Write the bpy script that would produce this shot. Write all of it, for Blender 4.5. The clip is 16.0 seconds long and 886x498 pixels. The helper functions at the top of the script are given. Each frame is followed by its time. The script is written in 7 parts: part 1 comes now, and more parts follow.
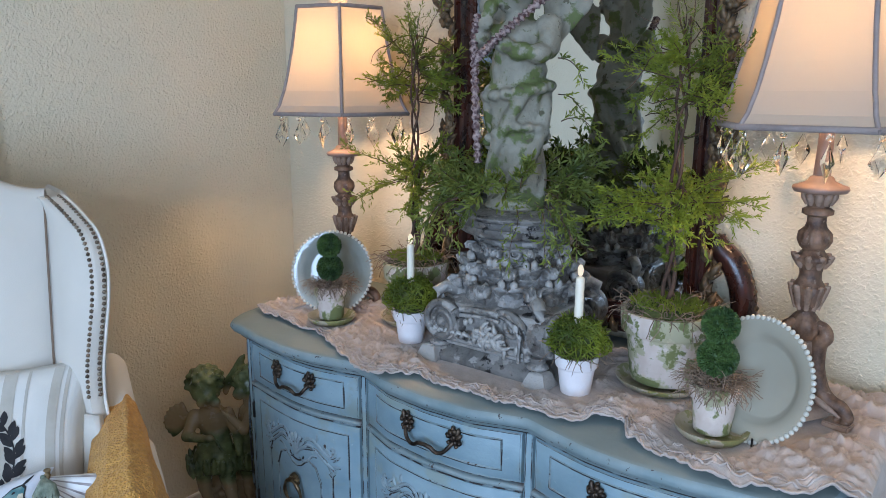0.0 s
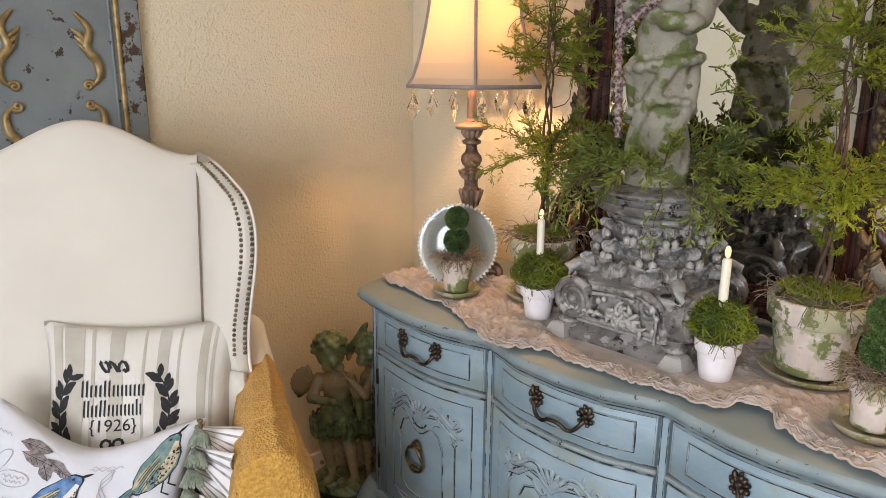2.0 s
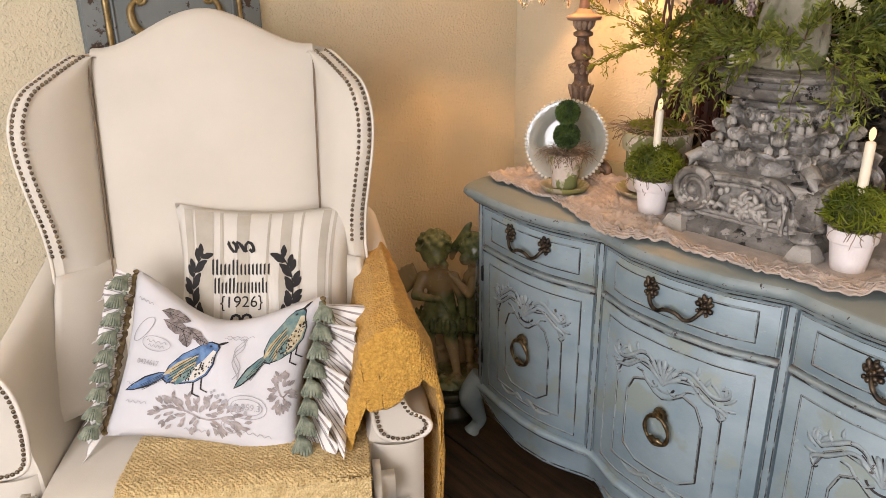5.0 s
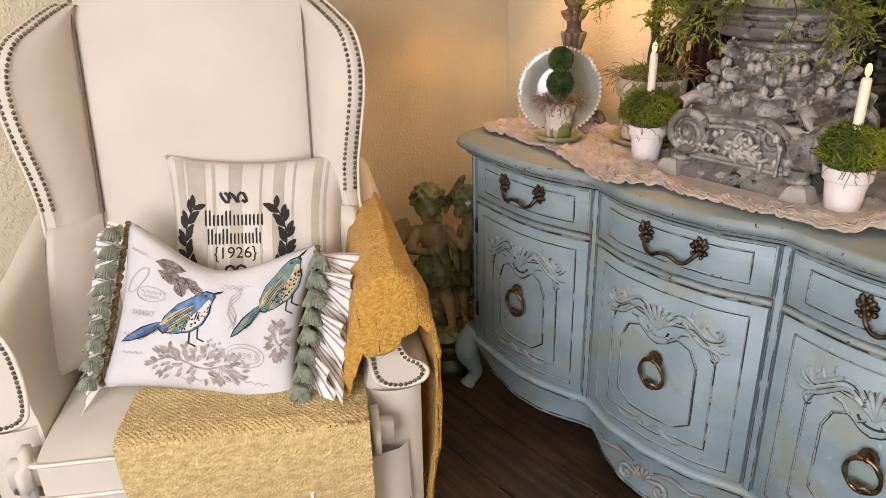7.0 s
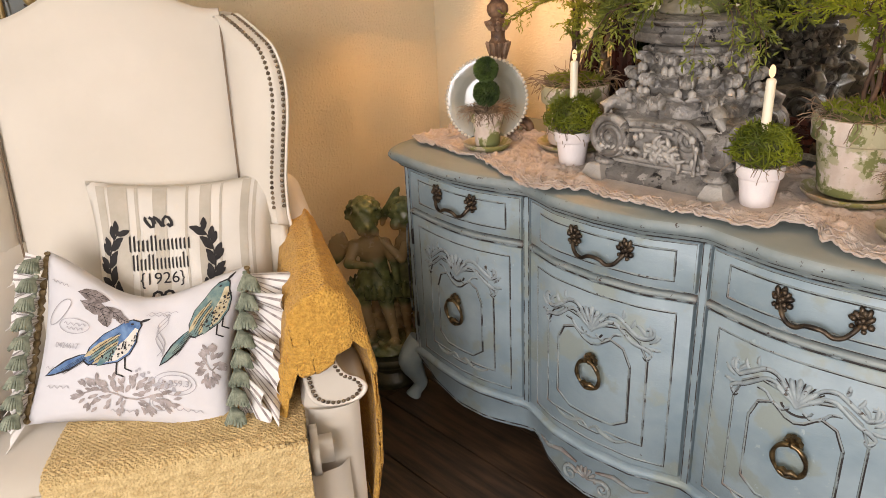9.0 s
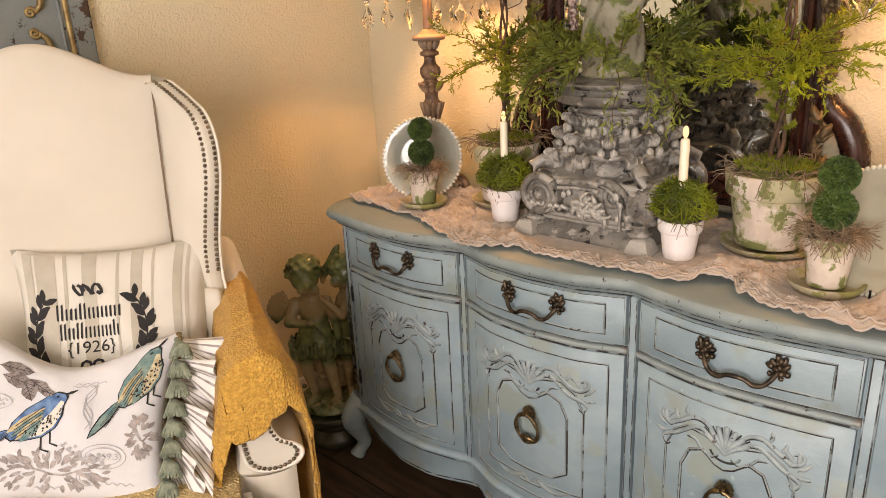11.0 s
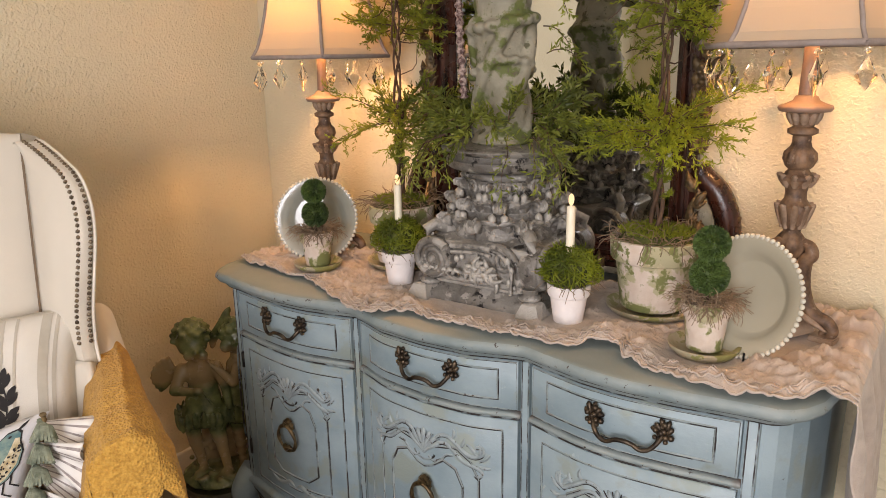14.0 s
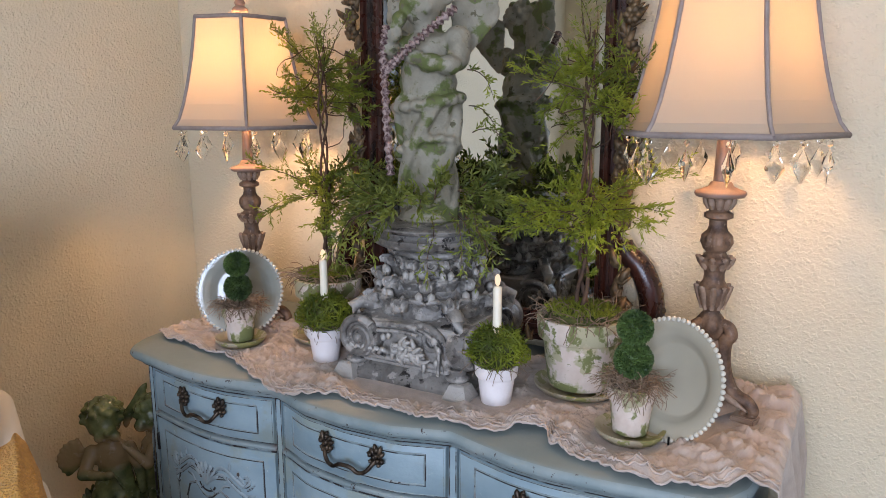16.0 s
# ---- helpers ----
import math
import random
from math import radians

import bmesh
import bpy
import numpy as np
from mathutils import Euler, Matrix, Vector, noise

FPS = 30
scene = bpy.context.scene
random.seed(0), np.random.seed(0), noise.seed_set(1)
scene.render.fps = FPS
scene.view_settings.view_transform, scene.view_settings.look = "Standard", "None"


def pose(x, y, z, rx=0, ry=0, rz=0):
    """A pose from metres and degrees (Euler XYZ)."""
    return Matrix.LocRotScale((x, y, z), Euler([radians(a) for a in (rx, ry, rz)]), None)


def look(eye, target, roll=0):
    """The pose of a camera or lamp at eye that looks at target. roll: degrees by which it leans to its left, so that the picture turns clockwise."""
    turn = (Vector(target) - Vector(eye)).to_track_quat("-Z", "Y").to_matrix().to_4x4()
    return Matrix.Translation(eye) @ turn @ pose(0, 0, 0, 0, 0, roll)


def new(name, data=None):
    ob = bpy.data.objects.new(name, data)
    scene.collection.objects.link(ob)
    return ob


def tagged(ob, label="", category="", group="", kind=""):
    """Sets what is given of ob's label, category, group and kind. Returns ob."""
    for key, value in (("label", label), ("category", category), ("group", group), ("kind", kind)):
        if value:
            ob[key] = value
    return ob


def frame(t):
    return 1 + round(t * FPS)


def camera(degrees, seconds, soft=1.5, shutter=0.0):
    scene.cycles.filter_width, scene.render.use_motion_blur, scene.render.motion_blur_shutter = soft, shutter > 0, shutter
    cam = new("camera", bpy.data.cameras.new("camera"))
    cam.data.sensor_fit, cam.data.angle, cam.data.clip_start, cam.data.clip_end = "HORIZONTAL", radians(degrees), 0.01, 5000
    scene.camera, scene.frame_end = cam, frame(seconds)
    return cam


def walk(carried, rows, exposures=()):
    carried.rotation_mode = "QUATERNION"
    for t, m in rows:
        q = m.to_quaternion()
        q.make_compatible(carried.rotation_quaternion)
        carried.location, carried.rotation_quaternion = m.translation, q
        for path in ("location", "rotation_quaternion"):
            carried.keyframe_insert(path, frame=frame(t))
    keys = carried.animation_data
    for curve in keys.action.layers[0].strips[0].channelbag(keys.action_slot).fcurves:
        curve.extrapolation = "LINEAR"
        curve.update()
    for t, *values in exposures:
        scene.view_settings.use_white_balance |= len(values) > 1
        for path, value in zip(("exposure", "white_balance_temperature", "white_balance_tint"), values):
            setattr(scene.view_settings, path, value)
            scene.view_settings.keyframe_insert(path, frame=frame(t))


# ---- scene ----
cam = camera(63.7, 16.0, 0.45)
PATH = [
    (0.0, (0.935, -1.631, 1.49), (-0.275, -0.099, 1.056), 0.2),
    (0.5, (0.924, -1.642, 1.486), (-0.332, -0.15, 1.04), 0.4),
    (1, (0.902, -1.659, 1.489), (-0.4, -0.213, 1.026), 0.5),
    (1.5, (0.878, -1.675, 1.489), (-0.473, -0.279, 1.013), 0.5),
    (2, (0.863, -1.686, 1.479), (-0.532, -0.342, 0.983), 0.4),
    (2.5, (0.853, -1.708, 1.466), (-0.58, -0.412, 0.948), 0.2),
    (3, (0.841, -1.731, 1.455), (-0.621, -0.482, 0.906), -0.1),
    (3.5, (0.835, -1.746, 1.442), (-0.649, -0.541, 0.854), -0.3),
    (4, (0.827, -1.755, 1.419), (-0.669, -0.584, 0.794), -0.4),
    (6.5, (0.833, -1.762, 1.361), (-0.641, -0.643, 0.604), -1.4),
    (7, (0.834, -1.767, 1.349), (-0.624, -0.639, 0.575), -1.6),
    (7.5, (0.839, -1.765, 1.35), (-0.601, -0.622, 0.564), -2.0),
    (8, (0.847, -1.753, 1.352), (-0.571, -0.583, 0.564), -2.4),
    (8.5, (0.855, -1.738, 1.353), (-0.543, -0.538, 0.576), -2.7),
    (9, (0.862, -1.736, 1.357), (-0.513, -0.497, 0.6), -2.9),
    (11.5, (0.899, -1.717, 1.393), (-0.389, -0.314, 0.783), -2.6),
    (12, (0.897, -1.718, 1.4), (-0.37, -0.286, 0.813), -2.3),
    (12.5, (0.899, -1.711, 1.402), (-0.347, -0.253, 0.834), -2.2),
    (13, (0.901, -1.705, 1.406), (-0.313, -0.216, 0.851), -1.9),
    (13.5, (0.906, -1.693, 1.41), (-0.267, -0.165, 0.872), -1.5),
    (14, (0.905, -1.677, 1.414), (-0.222, -0.107, 0.899), -1.0),
    (14.5, (0.898, -1.666, 1.423), (-0.184, -0.056, 0.937), -0.6),
    (15, (0.9, -1.649, 1.446), (-0.147, -0.007, 0.992), -0.4),
    (15.5, (0.906, -1.637, 1.464), (-0.114, 0.031, 1.04), -0.2),
    (16, (0.903, -1.63, 1.479), (-0.091, 0.061, 1.089), -0.0),
]
walk(cam, [(t, look(eye, target, roll)) for t, eye, target, roll in PATH],
     [(0.0, -0.36, 5200, 13), (1.0, -0.26, 5900, 16), (2.0, -0.12, 7000, 21), (4.0, -0.07, 7900, 26), (7.0, -0.03, 8000, 27), (9.0, 0.01, 8400, 27),
      (12.5, -0.04, 9600, 28), (13.5, -0.1, 9000, 27), (14.5, -0.2, 7300, 25), (16.0, -0.31, 6100, 22)])

# ---- world and lights ----
world = bpy.data.worlds.new("sky")
world.use_nodes = True
scene.world = world
sky = world.node_tree.nodes.new("ShaderNodeTexSky")
sky.sky_type, sky.sun_disc = "NISHITA", False
sky.sun_elevation, sky.sun_rotation = radians(35), radians(200)
world.node_tree.links.new(sky.outputs[0], world.node_tree.nodes["Background"].inputs[0])
world.node_tree.nodes["Background"].inputs[1].default_value = 0.07


def lamp(name, kind, m, power, color, size=0.1, size_y=None):
    data = bpy.data.lights.new(name, kind)
    data.energy, data.color = power, color
    if kind == "AREA":
        data.shape, data.size, data.size_y = "RECTANGLE", size, size_y or size
    else:
        data.shadow_soft_size = size
    ob = new(name, data)
    ob.matrix_world = m
    return ob


# daylight through the window opening behind the viewer
lamp("window_daylight", "AREA", look((1.25, -3.52, 1.45), (0.4, 0.0, 0.9)), 134, (0.70, 0.85, 1.0), 1.7, 1.5)
# weak cool fill from the right, added; no window is known there
lamp("side_fill", "AREA", look((3.12, -1.9, 1.45), (0.0, -0.9, 0.9)), 10, (0.70, 0.85, 1.0), 1.3, 1.4)
lamp("bulb", "POINT", pose(-0.615, -0.145, 1.60), 20, (1.0, 0.61, 0.28), 0.035)
lamp("bulb", "POINT", pose(0.668, -0.128, 1.60), 11.5, (1.0, 0.61, 0.28), 0.035)
# warm fill for the whole room, added without a known lamp there
lamp("warm_fill", "POINT", pose(1.9, -2.1, 2.25), 9, (1.0, 0.72, 0.44), 0.12)


# ---- materials ----
def ramp(nt, src, stops):
    r = nt.nodes.new("ShaderNodeValToRGB")
    els = r.color_ramp.elements
    while len(els) < len(stops):
        els.new(0.5)
    for e, (p, c) in zip(els, stops):
        e.position, e.color = p, (*c, 1)
    nt.links.new(src, r.inputs[0])
    return r.outputs[0]


def tex(nt, kind, scale, detail=4.0, stretch=(1, 1, 1), coord="Object", rough=0.55):
    tc = nt.nodes.new("ShaderNodeTexCoord")
    mp = nt.nodes.new("ShaderNodeMapping")
    mp.inputs["Scale"].default_value = stretch
    nt.links.new(tc.outputs[coord], mp.inputs[0])
    if kind == "noise":
        n = nt.nodes.new("ShaderNodeTexNoise")
        n.inputs["Scale"].default_value, n.inputs["Detail"].default_value, n.inputs["Roughness"].default_value = scale, detail, rough
        nt.links.new(mp.outputs[0], n.inputs["Vector"])
        return n.outputs["Fac"]
    if kind == "voronoi":
        n = nt.nodes.new("ShaderNodeTexVoronoi")
        n.inputs["Scale"].default_value = scale
        nt.links.new(mp.outputs[0], n.inputs["Vector"])
        return n.outputs["Distance"]
    n = nt.nodes.new("ShaderNodeTexWave")
    n.inputs["Scale"].default_value, n.inputs["Distortion"].default_value, n.inputs["Detail"].default_value = scale, 3.5, 3.0
    n.bands_direction = kind[-1].upper()
    nt.links.new(mp.outputs[0], n.inputs["Vector"])
    return n.outputs["Fac"]


def mix(nt, fac, a, b):
    m = nt.nodes.new("ShaderNodeMix")
    m.data_type = "RGBA"
    for sock, v in ((m.inputs["Factor"], fac), (m.inputs["A"], a), (m.inputs["B"], b)):
        if hasattr(v, "is_linked"):
            nt.links.new(v, sock)
        elif isinstance(v, tuple):
            sock.default_value = (*v, 1)
        else:
            sock.default_value = v
    return m.outputs["Result"]


def math_node(nt, op, a, b):
    m = nt.nodes.new("ShaderNodeMath")
    m.operation = op
    for sock, v in ((m.inputs[0], a), (m.inputs[1], b)):
        if hasattr(v, "is_linked"):
            nt.links.new(v, sock)
        else:
            sock.default_value = v
    return m.outputs[0]


def material(name, c1, c2, scale=8.0, rough=0.6, bump=0.2, bscale=60.0, metal=0.0, chips=None, chip_at=0.66, chip_scale=30.0,
             chip2=None, stretch=(1, 1, 1), bkind="noise", spec=0.5, dist=0.004, vary=0.0, sheen=0.0, low=0.35, high=0.65, stains=None, stain_at=0.6, stain_scale=14.0):
    m = bpy.data.materials.new(name)
    m.use_nodes = True
    nt = m.node_tree
    b = nt.nodes["Principled BSDF"]
    col = ramp(nt, tex(nt, "noise", scale, 6.0, stretch), [(low, c1), (high, c2)])
    if stains:
        f = ramp(nt, tex(nt, "noise", stain_scale, 5.0, coord="Generated" if stain_scale < 0 else "Object"), [(stain_at, (0, 0, 0)), (stain_at + 0.06, (1, 1, 1))])
        col = mix(nt, f, col, stains)
    if chip2:
        f = ramp(nt, tex(nt, "noise", chip_scale * 1.15, 8.0), [(chip_at - 0.04, (0, 0, 0)), (chip_at, (1, 1, 1))])
        col = mix(nt, f, col, chip2)
    if chips:
        f = ramp(nt, tex(nt, "noise", chip_scale, 8.0, rough=0.65), [(chip_at, (0, 0, 0)), (chip_at + 0.025, (1, 1, 1))])
        col = mix(nt, f, col, chips)
    if vary:
        info = nt.nodes.new("ShaderNodeObjectInfo")
        geo = nt.nodes.new("ShaderNodeNewGeometry")
        h = nt.nodes.new("ShaderNodeHueSaturation")
        r = math_node(nt, "ADD", info.outputs["Random"], geo.outputs["Random Per Island"])
        nt.links.new(math_node(nt, "ADD", math_node(nt, "MULTIPLY", r, vary), 1.0 - vary), h.inputs["Value"])
        nt.links.new(col, h.inputs["Color"])
        col = h.outputs["Color"]
    nt.links.new(col, b.inputs["Base Color"])
    rr = tex(nt, "noise", scale * 2.3, 3.0)
    nt.links.new(math_node(nt, "ADD", math_node(nt, "MULTIPLY", rr, 0.25), rough - 0.125), b.inputs["Roughness"])
    b.inputs["Metallic"].default_value, b.inputs["Specular IOR Level"].default_value = metal, spec
    if sheen:
        b.inputs["Sheen Weight"].default_value = sheen
    if bump:
        bp = nt.nodes.new("ShaderNodeBump")
        bp.inputs["Strength"].default_value, bp.inputs["Distance"].default_value = bump, dist
        nt.links.new(tex(nt, bkind, bscale, 4.0, stretch if bkind == "noise" else (1, 1, 1)), bp.inputs["Height"])
        nt.links.new(bp.outputs[0], b.inputs["Normal"])
    return m


def plaster(name, c1, c2):
    m = material(name, c1, c2, scale=1.6, rough=0.7, bump=0)
    nt = m.node_tree
    bp = nt.nodes.new("ShaderNodeBump")
    bp.inputs["Strength"].default_value, bp.inputs["Distance"].default_value = 0.7, 0.004
    knock = ramp(nt, tex(nt, "noise", 120, 1.5), [(0.40, (0, 0, 0)), (0.62, (0.6, 0.6, 0.6))])
    drops = ramp(nt, tex(nt, "noise", 82, 1.0), [(0.56, (0, 0, 0)), (0.66, (1, 1, 1))])
    nt.links.new(mix(nt, 0.5, knock, drops), bp.inputs["Height"])
    nt.links.new(bp.outputs[0], nt.nodes["Principled BSDF"].inputs["Normal"])
    return m


def plain(name, c, rough=0.5, metal=0.0, emit=0.0):
    m = material(name, c, tuple(min(1, v * 1.12 + 0.004) for v in c), scale=25, rough=rough, bump=0.1, bscale=120, metal=metal)
    if emit:
        b = m.node_tree.nodes["Principled BSDF"]
        b.inputs["Emission Color"].default_value, b.inputs["Emission Strength"].default_value = (*c, 1), emit
    return m


def clear(name, color=(1, 1, 1), rough=0.0, ior=1.5):
    m = bpy.data.materials.new(name)
    m.use_nodes = True
    b = m.node_tree.nodes["Principled BSDF"]
    b.inputs["Base Color"].default_value, b.inputs["Roughness"].default_value, b.inputs["IOR"].default_value = (*color, 1), rough, ior
    b.inputs["Transmission Weight"].default_value = 1.0
    return m


WALL = plaster("wall_plaster", (0.61, 0.53, 0.37), (0.665, 0.58, 0.415))
CEIL = material("ceiling_paint", (0.75, 0.73, 0.69), (0.8, 0.78, 0.74), 2, 0.8, 0.4, 50)
TRIM = material("trim_paint", (0.74, 0.72, 0.68), (0.8, 0.78, 0.74), 5, 0.45, 0.05)
PLANK = material("dark_plank", (0.016, 0.010, 0.006), (0.072, 0.040, 0.022), 5, 0.42, 0.25, 40, stretch=(1, 9, 9), vary=0.28, dist=0.002)
GROUT = plain("plank_joint", (0.01, 0.008, 0.006), 0.8)
PAINT = material("blue_chalk_paint", (0.185, 0.262, 0.290), (0.265, 0.345, 0.370), 6, 0.5, 0.2, 110, chips=(0.045, 0.030, 0.022), chip_at=0.70, chip_scale=40,
                 stretch=(1, 1, 1.3), stains=(0.235, 0.285, 0.262), stain_at=0.54, stain_scale=8, chip2=(0.285, 0.355, 0.37))
EDGE = material("worn_paint_edge", (0.17, 0.22, 0.22), (0.26, 0.30, 0.29), 9, 0.6, 0.2, 120, chips=(0.04, 0.026, 0.02), chip_at=0.63, chip_scale=60)
TOPP = material("grey_green_top_paint", (0.155, 0.185, 0.175), (0.20, 0.225, 0.205), 4, 0.5, 0.1, 90, chips=(0.12, 0.08, 0.05), chip_at=0.74, chip_scale=25)
# rubbed groove colour; also paints the shade under the door crest carvings
LINE = material("rubbed_and_shade_groove", (0.020, 0.016, 0.014), (0.20, 0.25, 0.26), 26, 0.7, 0.1, low=0.50, high=0.60)
CARVE = material("rubbed_carving_paint", (0.20, 0.25, 0.26), (0.31, 0.365, 0.37), 26, 0.55, 0.3, 120, chips=(0.05, 0.036, 0.028), chip_at=0.60, chip_scale=75)
BRONZE = material("aged_brass", (0.06, 0.042, 0.025), (0.26, 0.18, 0.09), 45, 0.38, 0.3, 120, metal=0.9, dist=0.002)
DARKB = material("dark_bronze", (0.02, 0.015, 0.012), (0.12, 0.085, 0.055), 50, 0.45, 0.3, 120, metal=0.7, dist=0.002)
LINEN = material("cream_linen", (0.55, 0.50, 0.42), (0.61, 0.555, 0.47), 3, 0.85, 0.25, 420, sheen=0.2, dist=0.001, bkind="noise")
PIPING = material("cream_piping", (0.66, 0.60, 0.51), (0.72, 0.66, 0.57), 9, 0.85, 0.2, 300, dist=0.001)
SEAM = plain("seam_shadow", (0.16, 0.11, 0.07), 0.9)
NAIL = material("antique_nailhead", (0.09, 0.065, 0.045), (0.30, 0.23, 0.16), 60, 0.35, 0.1, metal=0.85)
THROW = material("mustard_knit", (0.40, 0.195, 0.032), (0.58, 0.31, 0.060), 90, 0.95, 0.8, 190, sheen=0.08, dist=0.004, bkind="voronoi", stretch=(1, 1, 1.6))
# the throw's seat part, paler and less saturated than its arm part
THROW2 = material("pale_knit_seat", (0.46, 0.315, 0.135), (0.64, 0.465, 0.225), 90, 0.95, 0.8, 190, sheen=0.08, dist=0.004, bkind="voronoi", stretch=(0.55, 1, 1))
CLOTH = material("blush_gauze_cloth", (0.37, 0.305, 0.255), (0.475, 0.395, 0.335), 22, 0.9, 0.7, 200, sheen=0.2, dist=0.002)
STONE = material("chipped_grey_plaster", (0.105, 0.096, 0.084), (0.205, 0.189, 0.167), 16, 0.38, 0.8, 120, chips=(0.012, 0.010, 0.009), chip_at=0.60, chip_scale=24, chip2=(0.30, 0.278, 0.248), stains=(0.085, 0.074, 0.064), stain_at=0.56, stain_scale=46)
STONEC = material("carved_grey_plaster", (0.115, 0.105, 0.092), (0.24, 0.223, 0.198), 20, 0.40, 0.6, 110, chips=(0.012, 0.010, 0.009), chip_at=0.61, chip_scale=30, chip2=(0.46, 0.43, 0.385))
def see_through(m, share):
    """Thin leaves that let lamp light through."""
    nt = m.node_tree
    b = nt.nodes["Principled BSDF"]
    t, mx = nt.nodes.new("ShaderNodeBsdfTranslucent"), nt.nodes.new("ShaderNodeMixShader")
    nt.links.new(b.inputs["Base Color"].links[0].from_socket, t.inputs[0])
    mx.inputs[0].default_value = share
    nt.links.new(b.outputs[0], mx.inputs[1])
    nt.links.new(t.outputs[0], mx.inputs[2])
    nt.links.new(mx.outputs[0], nt.nodes["Material Output"].inputs[0])


def edge_wear(m, colour, at):
    """Knocked and rubbed high edges of a casting."""
    nt = m.node_tree
    geo = nt.nodes.new("ShaderNodeNewGeometry")
    b = nt.nodes["Principled BSDF"]
    old = b.inputs["Base Color"].links[0].from_socket
    f = ramp(nt, math_node(nt, "ADD", geo.outputs["Pointiness"], math_node(nt, "MULTIPLY", tex(nt, "noise", 70, 4.0), 0.06)), [(at, (0, 0, 0)), (at + 0.05, (1, 1, 1))])
    nt.links.new(mix(nt, f, old, colour), b.inputs["Base Color"])


STATUE = material("mossy_cast_stone", (0.185, 0.168, 0.118), (0.31, 0.287, 0.22), 12, 0.75, 0.9, 70, stains=(0.105, 0.125, 0.035), stain_at=0.52, stain_scale=20, chips=(0.10, 0.09, 0.05), chip_at=0.60, chip_scale=40)
VINE = material("mauve_rope_garland", (0.075, 0.035, 0.032), (0.36, 0.27, 0.24), 110, 0.8, 0.8, 160, low=0.42, high=0.6)
WOODL = material("carved_lamp_wood", (0.06, 0.030, 0.017), (0.24, 0.135, 0.075), 34, 0.6, 0.5, 90, stains=(0.24, 0.165, 0.115), stain_at=0.62, stain_scale=50)
COLLAR = material("pinkish_lamp_collar", (0.19, 0.115, 0.08), (0.28, 0.175, 0.125), 14, 0.55, 0.2)
SHADET = material("taupe_shade_trim", (0.24, 0.19, 0.165), (0.30, 0.24, 0.21), 40, 0.85, 0.3, 300)
CRYSTAL = clear("crystal", (1, 0.99, 0.97), 0.02, 1.28)
MAHOG = material("dark_mahogany", (0.012, 0.005, 0.004), (0.06, 0.017, 0.010), 12, 0.28, 0.2, 40, stretch=(4, 4, 1))
GILT = material("tarnished_gilt", (0.035, 0.022, 0.012), (0.19, 0.125, 0.06), 40, 0.5, 0.6, 80, metal=0.35)
GLASS = bpy.data.materials.new("mirror_glass")
GLASS.use_nodes = True
_b = GLASS.node_tree.nodes["Principled BSDF"]
_b.inputs["Base Color"].default_value, _b.inputs["Metallic"].default_value, _b.inputs["Roughness"].default_value = (0.72, 0.73, 0.71, 1), 1.0, 0.015
WHITEPOT = material("whitewashed_terracotta", (0.74, 0.68, 0.66), (0.80, 0.75, 0.73), 20, 0.8, 0.3, 60, chips=(0.55, 0.36, 0.28), chip_at=0.72, chip_scale=18)
MOSSPOT = material("mossy_whitewashed_terracotta", (0.56, 0.45, 0.37), (0.70, 0.62, 0.55), 15, 0.8, 0.4, 60, chips=(0.17, 0.18, 0.06), chip_at=0.505, chip_scale=15, chip2=(0.40, 0.36, 0.22), stains=(0.50, 0.42, 0.27), stain_at=0.53, stain_scale=11)
SAUCER = material("glazed_mossy_saucer", (0.36, 0.31, 0.19), (0.52, 0.44, 0.33), 24, 0.35, 0.2, 60, chips=(0.26, 0.25, 0.09), chip_at=0.53, chip_scale=26)
PLATE = material("sage_glazed_ceramic", (0.37, 0.335, 0.25), (0.41, 0.375, 0.285), 4, 0.16, 0.04, 30, spec=0.6)
PLATEB = material("pale_blue_glazed_ceramic", (0.25, 0.255, 0.215), (0.31, 0.315, 0.27), 5, 0.13, 0.35, 26, spec=0.8, dist=0.008)
BEAD = material("cream_glazed_bead", (0.50, 0.47, 0.39), (0.58, 0.55, 0.46), 20, 0.25, 0.0)
CANDLE = material("ivory_candle_wax", (0.74, 0.66, 0.50), (0.80, 0.73, 0.57), 12, 0.45, 0.1)
FLAME = bpy.data.materials.new("candle_led_flame")
FLAME.use_nodes = True
_e = FLAME.node_tree.nodes.new("ShaderNodeEmission")
_e.inputs[0].default_value, _e.inputs[1].default_value = (1.0, 0.80, 0.50, 1), 1.4
FLAME.node_tree.links.new(_e.outputs[0], FLAME.node_tree.nodes["Material Output"].inputs[0])
MOSSY = material("moss", (0.025, 0.034, 0.007), (0.11, 0.12, 0.026), 40, 0.95, 0.9, 90, vary=0.25)
DRY = material("dry_spanish_moss", (0.13, 0.085, 0.05), (0.30, 0.21, 0.14), 40, 0.95, 0.5, 90, vary=0.25)
FERN = material("asparagus_fern_leaf", (0.070, 0.098, 0.008), (0.28, 0.315, 0.026), 9, 0.6, 0.0, vary=0.30)
FERNB = material("bright_fern_leaf", (0.105, 0.14, 0.009), (0.34, 0.38, 0.027), 9, 0.6, 0.0, vary=0.28)
SAGE = material("grey_green_ivy_leaf", (0.072, 0.10, 0.015), (0.27, 0.305, 0.052), 14, 0.55, 0.0, vary=0.30)
BOX = material("boxwood_leaf", (0.018, 0.040, 0.008), (0.075, 0.125, 0.024), 30, 0.6, 0.0, vary=0.35)
TWIG = material("brown_twig", (0.035, 0.018, 0.010), (0.11, 0.055, 0.028), 40, 0.8, 0.5, 100)
